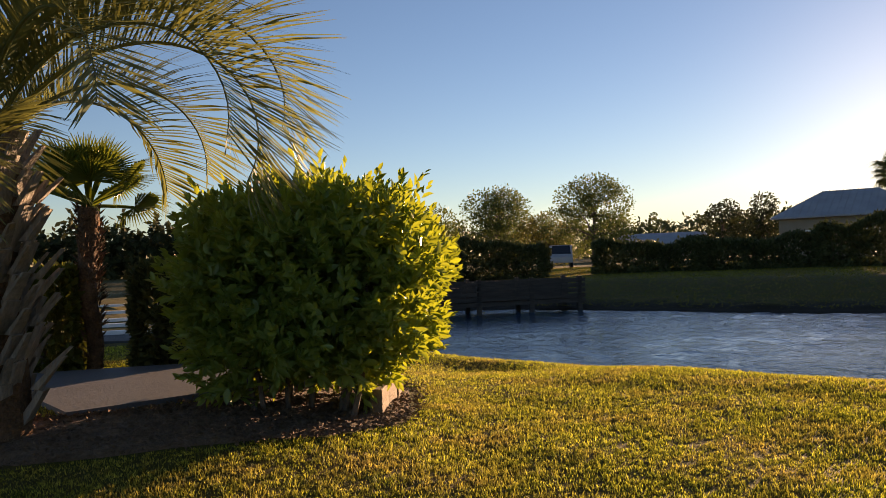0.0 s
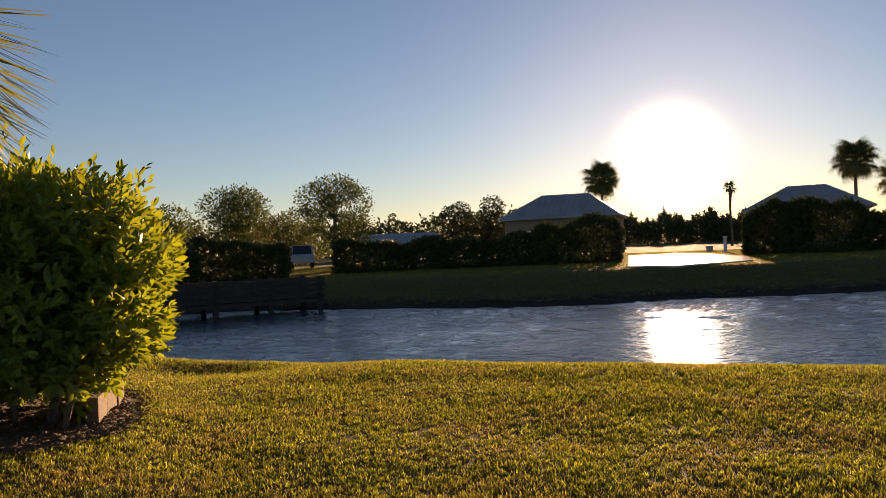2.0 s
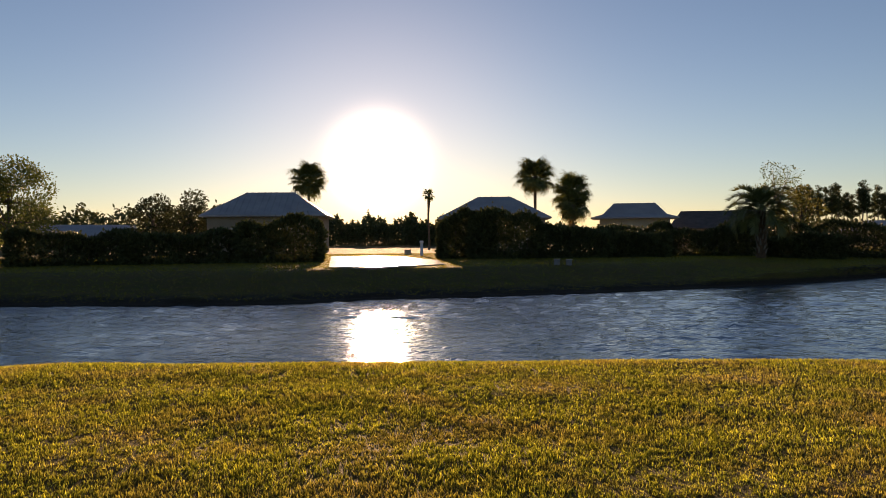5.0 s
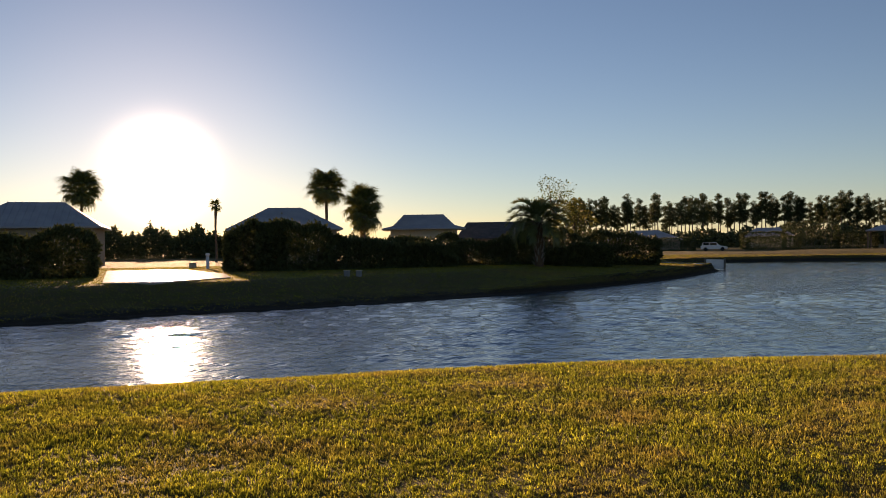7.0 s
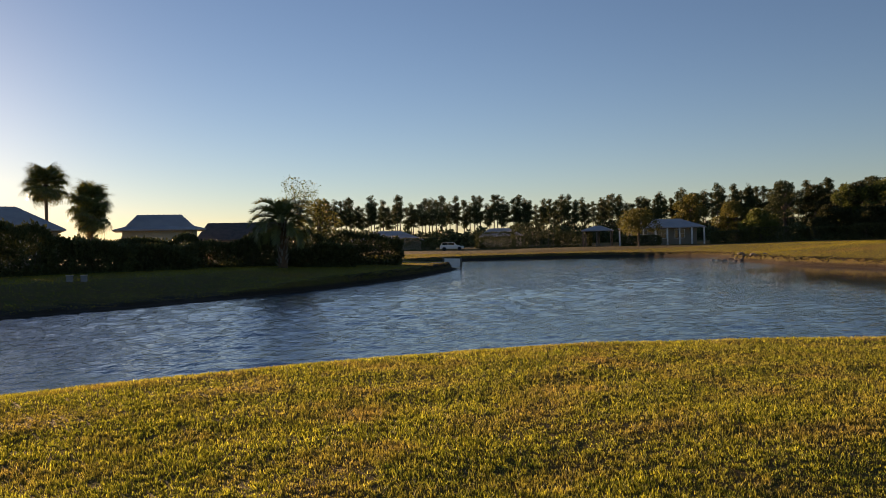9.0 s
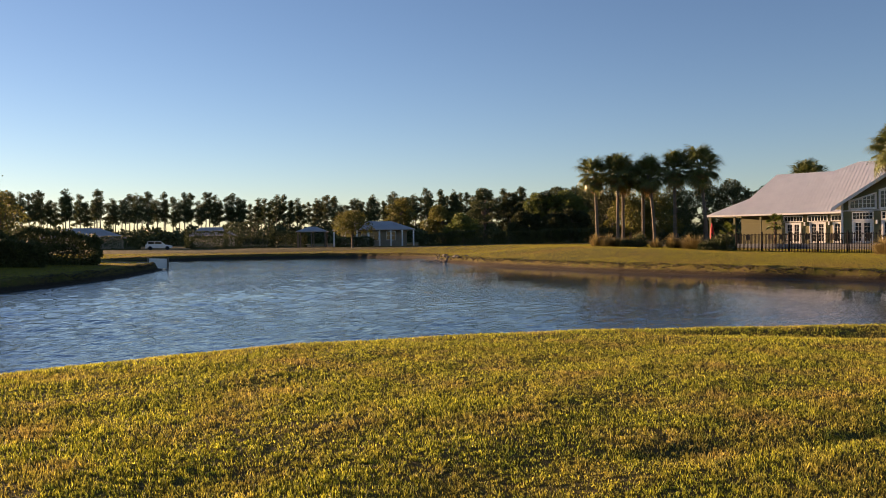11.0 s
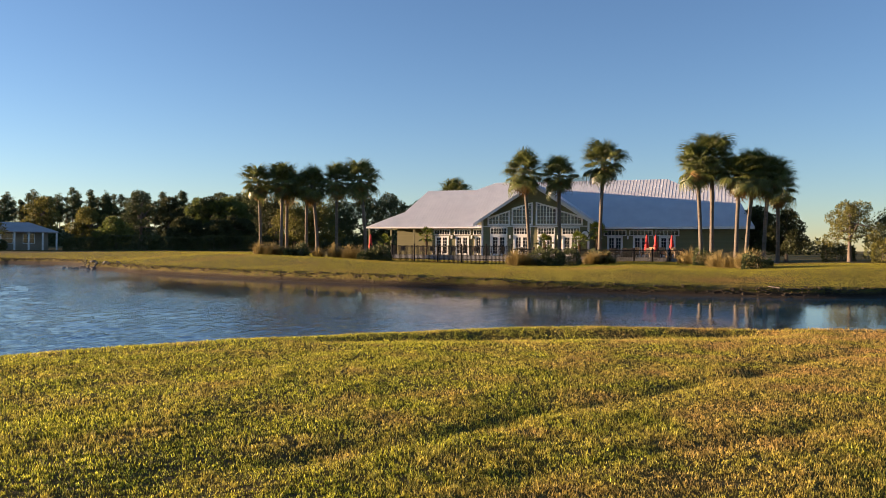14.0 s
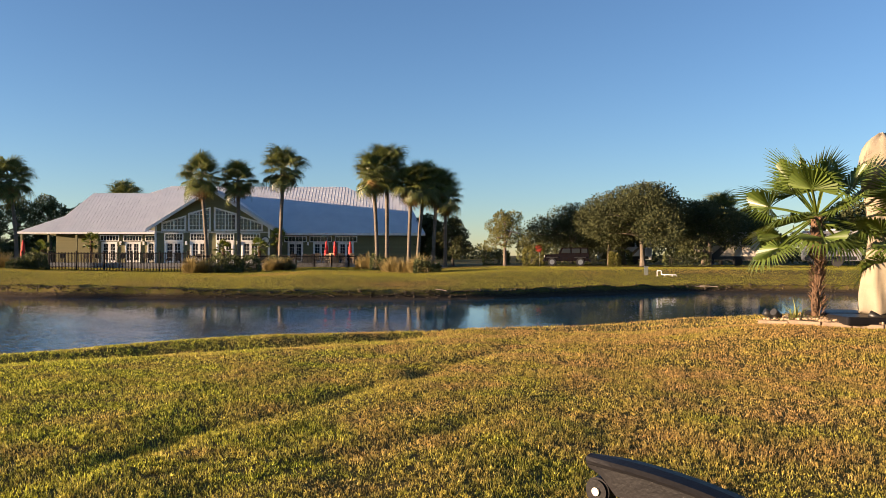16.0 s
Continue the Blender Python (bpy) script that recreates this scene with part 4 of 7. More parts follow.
# ---- houses ----
def roof_ribs(parent, a, b, c, d, spacing=0.45, w=0.03, h=0.04):
    """Ribs of a metal roof from the eave a-b up to the ridge line d-c, each a part of its roof."""
    a, b, c, d = (Vector(p) for p in (a, b, c, d))
    n = (b - a).cross(d - a).normalized()
    if n.z < 0:
        n = -n
    L = (b - a).length
    u = (b - a).normalized()
    lo_d, lo_c = (d - a).dot(u), (c - a).dot(u)
    up = (d - a) - u * lo_d
    for i in range(1, int(L / spacing)):
        s = i * spacing
        p = a + u * s
        k = s / lo_d if s < lo_d else (L - s) / max(1e-6, L - lo_c) if s > lo_c else 1.0
        q = p + up * k
        if (q - p).length < 0.2:
            continue
        e = u * w * 0.5
        bm = bmesh.new()
        vs = [bm.verts.new(v) for v in (p - e, p + e, q + e, q - e, p - e + n * h, p + e + n * h, q + e + n * h, q - e + n * h)]
        for f in ((4, 5, 6, 7), (0, 4, 7, 3), (1, 2, 6, 5), (0, 1, 5, 4), (3, 7, 6, 2)):
            bm.faces.new([vs[i2] for i2 in f])
        part("roof_rib", bm, parent.data.materials[0], parent)


def hip_roof(bm, x0, x1, y0, y1, z0, z1, inset, kick=0.0):
    """A hip roof with a flat underside; kick: a flatter skirt round its foot."""
    ym = (y0 + y1) / 2
    ring = [(x0, y0), (x1, y0), (x1, y1), (x0, y1)]
    eave = [bm.verts.new((x, y, z0)) for x, y in ring]
    low = [bm.verts.new((x, y, z0 - 0.14)) for x, y in ring]
    ridge = [bm.verts.new((x0 + inset, ym, z1)), bm.verts.new((x1 - inset, ym, z1))]
    if kick:
        mid = [bm.verts.new((x + (kick if x == x0 else -kick), y + (kick if y == y0 else -kick), z0 + kick * 0.28)) for x, y in ring]
        for i in range(4):
            j = (i + 1) % 4
            bm.faces.new((eave[i], eave[j], mid[j], mid[i]))
    else:
        mid = eave
    bm.faces.new((mid[0], mid[1], ridge[1], ridge[0]))
    bm.faces.new((mid[2], mid[3], ridge[0], ridge[1]))
    bm.faces.new((mid[1], mid[2], ridge[1]))
    bm.faces.new((mid[3], mid[0], ridge[0]))
    for i in range(4):
        j = (i + 1) % 4
        bm.faces.new((low[i], low[j], eave[j], eave[i]))
    bm.faces.new(low[::-1])
    return bm, [v.co.copy() for v in mid], [v.co.copy() for v in ridge], [v.co.copy() for v in eave]


def window(parent, x, y, z, w, h, cols=2, rows=2, name="window", facing=-1):
    """A window in a wall that faces -y: a frame, bars and panes."""
    bm = bmesh.new()
    t = 0.09
    for a in ((x - w / 2 - t, z - t, x + w / 2 + t, z), (x - w / 2 - t, z + h, x + w / 2 + t, z + h + t), (x - w / 2 - t, z, x - w / 2, z + h), (x + w / 2, z, x + w / 2 + t, z + h)):
        box(bm, a[0], y - 0.06, a[1], a[2], y + 0.05, a[3])
    for i in range(1, cols):
        xx = x - w / 2 + w * i / cols
        box(bm, xx - 0.02, y - 0.035, z, xx + 0.02, y + 0.01, z + h)
    for i in range(1, rows):
        zz = z + h * i / rows
        box(bm, x - w / 2, y - 0.03, zz - 0.02, x + w / 2, y + 0.01, zz + 0.02)
    f = part(name, bm, TRIM, parent, "white framed window")
    part("pane", boxed(x - w / 2, y - 0.015, z, x + w / 2, y + 0.02, z + h), GLASS, f)
    return f


def french_door(parent, x, y, z, w, h):
    """A pair of glazed leaves in a white frame."""
    bm = bmesh.new()
    for a in ((x - w / 2 - 0.10, x - w / 2), (x + w / 2, x + w / 2 + 0.10)):
        box(bm, a[0], y - 0.06, z, a[1], y + 0.05, z + h + 0.1)
    box(bm, x - w / 2, y - 0.06, z + h, x + w / 2, y + 0.05, z + h + 0.1)
    d = part("door_frame", bm, TRIM, parent, "white door frame")
    for s in (-1, 1):
        bm = bmesh.new()
        x0, x1 = (x - w / 2 + 0.01, x - 0.01) if s < 0 else (x + 0.01, x + w / 2 - 0.01)
        for a in ((x0, z, x0 + 0.12, z + h), (x1 - 0.12, z, x1, z + h), (x0 + 0.12, z, x1 - 0.12, z + 0.20), (x0 + 0.12, z + h - 0.12, x1 - 0.12, z + h)):
            box(bm, a[0], y - 0.03, a[1], a[2], y + 0.02, a[3])
        for i in range(1, 5):
            zz = z + 0.20 + (h - 0.32) * i / 5
            box(bm, x0 + 0.12, y - 0.025, zz - 0.012, x1 - 0.12, y, zz + 0.012)
        xm = (x0 + x1) / 2
        box(bm, xm - 0.012, y - 0.024, z + 0.20, xm + 0.012, y, z + h - 0.12)
        leaf = part("door_leaf", bm, TRIM, parent)
        part("pane", boxed(x0 + 0.12, y - 0.008, z + 0.20, x1 - 0.12, y + 0.015, z + h - 0.12), GLASS, leaf)
    return d


def house(name, label, x, y, ux, uy, length, depth, eave, ridge, inset, wall, kick=0.0, over=0.6, base=None, windows=(), roof=None, group=""):
    """A one-storey house: x, y is the middle of its front eave, u the way along the front."""
    turn = math.degrees(math.atan2(uy, ux))
    t = thing(name, label, "house", pose(x, y, 0, 0, 0, turn), group)
    z0 = min(gz(x, y), gz(x + 5, y + 5)) - 0.2
    h = length / 2
    for n, a in (("wall", (-h + over, over, h - over, over + 0.2)), ("wall", (-h + over, depth - over - 0.2, h - over, depth - over)), ("wall", (-h + over, over + 0.2, -h + over + 0.2, depth - over - 0.2)), ("wall", (h - over - 0.2, over + 0.2, h - over, depth - over - 0.2))):
        part(n, boxed(a[0], a[1], z0, a[2], a[3], eave - 0.13), wall, t)
    bm, m, r, e = hip_roof(bmesh.new(), -h, h, 0, depth, eave, ridge, inset, kick)
    ob = part("roof", bm, roof or HOUSE_ROOF, t, "grey standing-seam metal roof" if roof is None else "")
    if roof is None and math.hypot(x, y) < 120:
        roof_ribs(ob, m[0], m[1], r[1], r[0], 0.6, 0.05, 0.05)
        if kick:
            roof_ribs(ob, e[0], e[1], m[1], m[0], 0.6, 0.05, 0.05)
    for wx, ww, wh in windows:
        window(t, wx, over, z0 + 1.3, ww, wh, 2, 2)
    return t


house("lake_house", "small tan house with pale metal hip roof behind dark hedges", 34.7, 70.7, 9.6, -7.0, 11.9, 9.5, 3.75, 6.15, 3.6, TAN, windows=((-2.5, 1.2, 1.2), (2.2, 1.2, 1.2)), group="houses along the far bank")
house("lake_house", "tan house with pale metal hip roof half hidden by shrubs", 55.0, 60.6, 8.3, -7.5, 11.4, 9.0, 3.5, 5.8, 4.0, TAN, windows=((-2.0, 1.2, 1.2), (2.6, 1.2, 1.2)), group="houses along the far bank")
house("lake_house", "cream pavilion house with flared metal hip roof", 77.0, 60.6, 6.3, -7.9, 10.1, 7.6, 3.8, 5.6, 2.6, CREAM, 1.3, 1.0, windows=((2.2, 1.4, 0.7),), group="houses along the far bank")
house("long_building", "long low building with a white roof behind the hedges", 28.5, 106.1, 10.0, -2.7, 12.5, 12.0, 1.9, 3.6, 0.5, TAN, 0, 0.3)
house("dark_roofed_building", "long dark-roofed building behind the pavilion", 91.5, 58.5, 3.1, -4.6, 13.0, 9.0, 2.6, 4.9, 1.5, TAN, 0, 0.4, roof=SHINGLE)

# drive of pale concrete that glints between the first two houses
slab("driveway", "smooth pale concrete drive glinting between two houses", "driveway", [(17.0, 28.4), (18.2, 26.9), (20.3, 27.1), (22.7, 28.1), (26.6, 33.5), (32.2, 44.4), (31.6, 46.3), (29.9, 50.0)], lambda x, y: 0.16, surface("worn_concrete", (0.33, 0.32, 0.30), (0.43, 0.42, 0.39), 0.8, 30.0, 0.22, 0, 0.1, 0.003), 0.4)

t = thing("low_box", "small pale utility box on the edge of the drive", "utility box", on(38.9, 53.2, 30))
part("cabinet", boxed(-0.28, -0.18, -0.1, 0.28, 0.18, 0.34, bevel=0.02), CREAM, t)
part("lid", boxed(-0.31, -0.21, 0.34, 0.31, 0.21, 0.39, bevel=0.015), TAN, t)
t = thing("post_lamp", "short pale post with two round lamps beside the drive", "lamp post", on(36.1, 47.6, 30))
part("post", tube(bmesh.new(), [(0, 0, -0.1), (0, 0, 0.95)], [0.12, 0.10], 10), TRIM, t)
for sx in (-0.14, 0.14):
    bm = bmesh.new()
    bmesh.ops.create_uvsphere(bm, u_segments=12, v_segments=8, radius=0.10, matrix=Matrix.Translation((sx, 0, 1.0)))
    part("lamp_globe", bm, WHITE, t)
for x, y in ((26.3, 24.7), (26.75, 24.4)):
    t = thing("pale_box", "small pale grey box standing on the grass bank", "box", on(x, y, 25))
    part("body", boxed(-0.12, -0.10, -0.05, 0.12, 0.10, 0.24, bevel=0.02), CONCRETE, t)
    part("lid", boxed(-0.14, -0.12, 0.24, 0.14, 0.12, 0.27, bevel=0.01), CREAM, t)

# ---- far bank on the north: trees, hedges, palms, van, landing ----
tree("tree", "leafy tree with an uneven open crown on the far bank", 5.4, 79.8, 7.7, 9.0, TREE_LEAF, 12000, 0.13, 31, 0.25, "far bank trees", n=12)
tree("tree", "leafy tree with an uneven open crown on the far bank", 13.2, 70.8, 7.5, 8.2, TREE_LEAF, 12000, 0.12, 32, 0.22, "far bank trees", n=12)
tree("tree", "low round tree beside the long white roof", 9.2, 75.0, 4.6, 6.0, AUTUMN_LEAF, 4000, 0.14, 33, 0.2, "far bank trees")
tree("tree", "dark tree beside the tan house", 33.0, 96.0, 6.6, 7.0, OAK_LEAF, 5000, 0.16, 34, 0.15, "far bank trees")
tree("tree", "dark rounded tree beside the tan house", 34.6, 88.0, 6.5, 6.4, OAK_LEAF, 5000, 0.16, 35, 0.15, "far bank trees")
tree("tree", "dark rounded tree beside the tan house", -1.0, 82.0, 6.0, 7.0, TREE_LEAF, 5000, 0.16, 36, 0.15, "far bank trees")
# the last two hedges are added to throw shade on the bank
for i, (x, y, L, h, turn) in enumerate(((-3.0, 62, 8, 2.9, 0), (4.6, 66, 7.0, 2.8, -4), (16.6, 65, 8, 2.2, -10), (24.0, 61.5, 8.5, 2.1, -18), (30.0, 57.6, 6.0, 3.0, -32), (47.8, 56.2, 4.6, 3.5, -40), (49.8, 53.2, 6.0, 3.6, -40), (55.5, 50.6, 6.5, 2.4, -36), (61.5, 48.5, 6.0, 2.1, -38), (68.3, 53.3, 6.5, 2.8, -50), (71.2, 46.2, 8.5, 2.4, -55), (76.5, 39.5, 6.0, 1.9, -55), (82.0, 47.0, 8.0, 3.4, -58), (86.5, 39.5, 8.0, 3.2, -58))):
    hedge("tall_hedge", "tall dark green hedge in shade on the far bank", 0.66 * x, 0.66 * y, 0.72 * L, 1.6, 0.66 * h + 0.05, turn, HEDGE_LEAF, 15000, 0.105, 40 + i, group="hedges on the far bank", wild=0.11)
sabal_palm(57.5, 103.0, 12.0, 1.65, 61, (0.2, 0), 0, "far bank palms", fronds=48)
sabal_palm(68.7, 68.6, 10.5, 1.4, 62, (0, 0), 2, "far bank palms", fronds=48)
sabal_palm(71.5, 65.7, 8.6, 1.45, 63, (0.3, 0), 6, "far bank palms", fronds=48)
sabal_palm(70.2, 64.0, 6.9, 1.3, 64, (0, 0), 6, "far bank palms")


def bare_palm(x, y, h):
    t = thing("trimmed_palm", "thin trimmed palm with a tiny tuft of fronds", "palm tree", on(x, y), "far bank palms")
    bm = tube(bmesh.new(), [(0.05 * math.sin(i), 0, -0.1 + h * i / 8) for i in range(9)], [0.17, 0.14, 0.13, 0.13, 0.13, 0.13, 0.14, 0.20, 0.16], 8)
    part("trunk", bm, PALM_BARK, t)
    for i in range(16):
        piece("frond", SABAL_FANS[i % 3], t, Matrix.Translation((0, 0, h - 0.2)) @ pose(0, 0, 0, 0, -(80 - 9 * i), i * 137.5) @ Matrix.Scale(0.48, 4))


bare_palm(59.8, 77.7, 6.8)
pindo_palm(45.9, 26.5, 2.9, 2.6, 71, [(i * 137.5, 80 - 95 * (i + 0.5) / 30, 2.35, 115) for i in range(30)], 0.27, "pindo palm with arching grey-green fronds on the far bank", 50, 0.0, 2.6)
tree("bare_tree", "sparse tree with thin leaves behind the pindo palm", 75.3, 41.9, 8.6, 5.2, TREE_LEAF, 2200, 0.10, 37, 0.35, lean=0.3, n=12)
tree("yellowing_tree", "yellowing tree behind the pindo palm", 77.5, 40.6, 6.4, 5.0, AUTUMN_LEAF, 1500, 0.20, 38, 0.15)


def woods(name, label, az0, az1, dist, height, count, seed, material, size=1.4, low=0.0):
    rng = np.random.default_rng(seed)
    az = np.radians(az0 + (az1 - az0) * rng.random(count))
    r = dist * (1 + 0.12 * rng.random(count))
    a = np.degrees(az)
    top = height * (0.80 + 0.12 * np.sin(a * 2.3 + seed) + 0.07 * np.sin(a * 6.1) + 0.05 * np.sin(a * 17.0 + 1) + 0.05 * np.sin(a * 41.0))
    z = low + (top - low) * rng.random(count) ** 0.75
    x, y = r * np.sin(az), r * np.cos(az)
    pos = np.stack([x, y, z - 0.4], 1)
    v, f = leaf_quads(rng, pos, rng.normal(size=(count, 3)), size * (0.6 + 0.8 * rng.random(count)), size * 0.6)
    tagged(new(name, raw_mesh(name, v, f, material)), label, "woodland", kind="stuff")


woods("far_woods", "dark line of distant woods behind the houses", -48, 24, 190, 10.5, 26000, 81, PINE_LEAF, 1.1)
woods("far_woods", "jagged line of distant woods against the sun", 24, 42, 185, 8.0, 52000, 88, PINE_LEAF, 0.55)
woods("far_woods", "dark line of distant woods behind the houses", 36, 62, 230, 6.5, 14000, 82, PINE_LEAF, 1.1)
woods("near_woods", "dark belt of trees beyond the road", -48, -2, 84, 7.0, 16000, 83, OAK_LEAF, 0.8)
woods("under_wood", "low dark undergrowth below the pines", 58, 112, 225, 6.4, 30000, 84, HEDGE_LEAF, 1.1)

woods("under_wood", "dark mixed undergrowth below the pines", 75, 104, 235, 8.5, 20000, 89, OAK_LEAF, 0.9)

# ---- pines and houses at the far end of the pond ----
def pine(height, seed):
    rng = random.Random(seed)
    t = thing("pine_tree", "tall slim pine with a dark high crown", "pine tree", pose(0, 0, 0), "row of pines")
    bm = tube(bmesh.new(), [(0.15 * math.sin(i + seed), 0, -0.3 + height * 0.95 * i / 6) for i in range(7)], [0.22 - 0.026 * i for i in range(7)], 6)
    blobs = []
    for i in range(11):
        q = i / 10
        r = height * (0.036 + 0.032 * math.sin(math.pi * (0.2 + 0.65 * q))) * rng.uniform(0.6, 1.3)
        a, reach = i * 2.4 + rng.uniform(-0.4, 0.4), height * 0.062 * (1 - 0.75 * q ** 2) * rng.uniform(0.5, 1.2)
        blobs.append((math.cos(a) * reach, math.sin(a) * reach, height * (0.50 + 0.48 * q), r, r, r * 0.55))
        if i < 8:
            tube(bm, [(0, 0, height * (0.46 + 0.46 * q)), (math.cos(a) * reach, math.sin(a) * reach, height * (0.50 + 0.48 * q))], [0.07, 0.03], 4)
    part("trunk", bm, BARK, t)
    piece("crown", crown_mesh("crown", seed, blobs, 3200, 0.165, PINE_LEAF, 1.9, 0.0), t)
    return t


PINES = [pine(15.0, 100 + i) for i in range(5)]
rng_p = random.Random(77)
spots = []
for i in range(150):
    az = 62.0 + 40.0 * (i + rng_p.uniform(-0.45, 0.45)) / 150
    spots.append((az, rng_p.choice((246, 256, 268))))
for i, (az, d) in enumerate(spots):
    x, y = d * math.sin(radians(az)), d * math.cos(radians(az))
    s = rng_p.uniform(0.86, 1.08) * (1.0 - 0.08 * ease((az - 70) / 8) * (az < 84))
    m = pose(x, y, gz(x, y), 0, 0, rng_p.uniform(0, 360))
    if i < 5:
        PINES[i].matrix_basis = m
    else:
        c = copy_thing(PINES[i % 5], m)
        c.scale = (s, s, s)

# mixed taller wood towards the club
for i, (az, d, h, w, mat) in enumerate(((90.5, 150, 9.5, 8, AUTUMN_LEAF), (93.5, 170, 15, 9, PINE_LEAF), (95.4, 165, 12.5, 8, OAK_LEAF), (97.2, 160, 12, 8, TREE_LEAF), (98.6, 172, 15, 9, PINE_LEAF), (100.2, 168, 15.5, 10, PINE_LEAF), (97.9, 160, 12.5, 9, OAK_LEAF), (99.2, 158, 13.5, 9, TREE_LEAF), (100.8, 165, 15, 10, PINE_LEAF),
                                        (102.2, 150, 13, 10, OAK_LEAF), (103.5, 128, 10.5, 9, AUTUMN_LEAF), (105.0, 132, 11, 9, AUTUMN_LEAF), (106.5, 150, 13, 10, PINE_LEAF), (108.3, 150, 14, 10, PINE_LEAF), (110.2, 150, 14, 10, PINE_LEAF), (112.2, 150, 13.5, 9, PINE_LEAF), (114.2, 150, 13.5, 9, PINE_LEAF), (92.0, 140, 7, 7, TREE_LEAF), (96.2, 138, 7, 7, OAK_LEAF), (99.5, 140, 7.5, 8, OAK_LEAF), (98.5, 136, 7, 7, OAK_LEAF))):
    tree("tree", "dense dark woodland tree beyond the pond", d * math.sin(radians(az)), d * math.cos(radians(az)), h * 0.80, w, mat, 8000, 0.19, 200 + i, 0.12, "wood beyond the pond", n=15)
woods("under_wood", "low dark undergrowth below the wood", 90, 121, 158, 2.6, 9000, 85, HEDGE_LEAF, 1.1)

house("far_house", "low pale-roofed house below the pines", 161.0, 69.0, 6.1, -14.1, 16.0, 9.0, 2.6, 4.6, 5.0, TAN, group="houses below the pines")
house("far_house", "grey-roofed house below the pines", 183.5, 50.0, 2.6, -9.4, 11.0, 9.0, 2.9, 4.9, 3.0, CREAM, group="houses below the pines")


def porch_house():
    """Pale house with a wide porch on white posts."""
    t = house("porch_house", "pale house with a columned porch and metal roof", 141.5, 10.5, 1.2, -13.0, 14.3, 9.0, 3.3, 4.8, 4.0, TAN, 0, 1.4, windows=((-3.0, 1.5, 1.4), (0.0, 1.5, 1.4), (3.0, 1.5, 1.4)), group="houses below the pines")
    for i in range(8):
        x = -6.86 + 1.96 * i
        part("column", boxed(x - 0.13, 0.12, -0.3, x + 0.13, 0.38, 3.18, bevel=0.02), TRIM, t, "white square column")
    # open pavilion beside it, on posts
    p = thing("open_pavilion", "open pavilion with a low pale hip roof on posts", "pavilion", pose(139.5, 21.0, 0, 0, 0, -86), "houses below the pines")
    part("roof", hip_roof(bmesh.new(), -2.6, 2.6, 0, 5.0, 3.1, 3.9, 2.0)[0], HOUSE_ROOF, p)
    for x in (-2.3, 0.0, 2.3):
        for y in (0.3, 4.7):
            part("post", boxed(x - 0.1, y - 0.1, -0.3, x + 0.1, y + 0.1, 2.97), WOOD, p)


porch_house()
for i, (x, y, L, h) in enumerate(((152, 60, 10, 2.4), (165, 46, 8, 3.2), (150, 40, 9, 2.2), (146, 33, 8.5, 4.4), (146, 26, 6, 2.6), (138, 13.5, 6, 1.5), (137, 0.0, 5, 1.8), (136, -7, 9, 2.2), (134, -14, 8, 1.9), (131, -21, 8, 2.2), (128, -27, 8, 2.2))):
    hedge("shrubs", "rounded dark shrubs along the far end of the pond", x, y, L, 3.0, h, -85, HEDGE_LEAF, 4200, 0.15, 300 + i, "shrub", "shrubs at the far end")
tree("tree", "small rounded tree before the porch house", 124.6, 12.5, 5.3, 6.2, AUTUMN_LEAF, 4200, 0.16, 240, 0.45)
tree("tree", "yellowing tree beside the porch house", 157.9, 6.6, 9.4, 7.6, AUTUMN_LEAF, 6000, 0.19, 241, 0.25, n=14)

# rocks where the banks meet
rng_r = random.Random(9)
ROCKS = []
for k in range(4):
    bm = bmesh.new()
    bmesh.ops.create_icosphere(bm, subdivisions=2, radius=0.5)
    for v in bm.verts:
        v.co *= 1 + 0.35 * noise.noise(v.co * 2.2 + Vector((k * 7, 0, 0)))
        v.co.z *= 0.7
    me = bpy.data.meshes.new("rock")
    bm.to_mesh(me)
    bm.free()
    me.materials.append(ROCK)
    ROCKS.append(me)
for i in range(48):
    q = rng_r.random()
    x, y = 74 + 5.5 * q + rng_r.gauss(0, 0.5), -1.9 + 2.4 * q + rng_r.gauss(0, 0.7)
    s = rng_r.uniform(0.25, 0.6)
    ob = piece("rock", ROCKS[i % 4], None, on(x, y, rng_r.uniform(0, 360), 0.02) @ Matrix.Scale(s, 4))
    if ob.matrix_basis.translation.z < WATER_Z - 0.1:
        ob.matrix_basis.translation.z = WATER_Z - 0.1
    tagged(ob, "grey riprap rock at the water's edge", "rock", "riprap")

# ---- club house ----
CLUB = (79.0, -46.0)
CU = Vector((-0.500, -0.866)).normalized()
CU.rotate(Matrix.Rotation(radians(-14), 2))
CLUB_TURN = math.degrees(math.atan2(CU.y, CU.x))


def club_at(x, y):
    """Plan of the club (x along its front, y into it) to the world."""
    return CLUB[0] + CU.x * x - CU.y * y, CLUB[1] + CU.y * x + CU.x * y


def face_roof(parent, name, quads, thick, ribs=True, label=""):
    """Sloping sheets of metal roof, each from its eave a-b up to its ridge d-c, with raised ribs."""
    bm = bmesh.new()
    for pts in quads:
        pts = [Vector(p) for p in pts]
        n = (pts[1] - pts[0]).cross(pts[-1] - pts[0]).normalized()
        if n.z < 0:
            n = -n
        polygon_prism(bm, pts, -n * thick)
    roof = part(name, bm, METAL_ROOF, parent, label)
    if ribs:
        for a, b, c, d in quads:
            roof_ribs(roof, a, b, c, d, 0.38, 0.035, 0.018)
    return roof


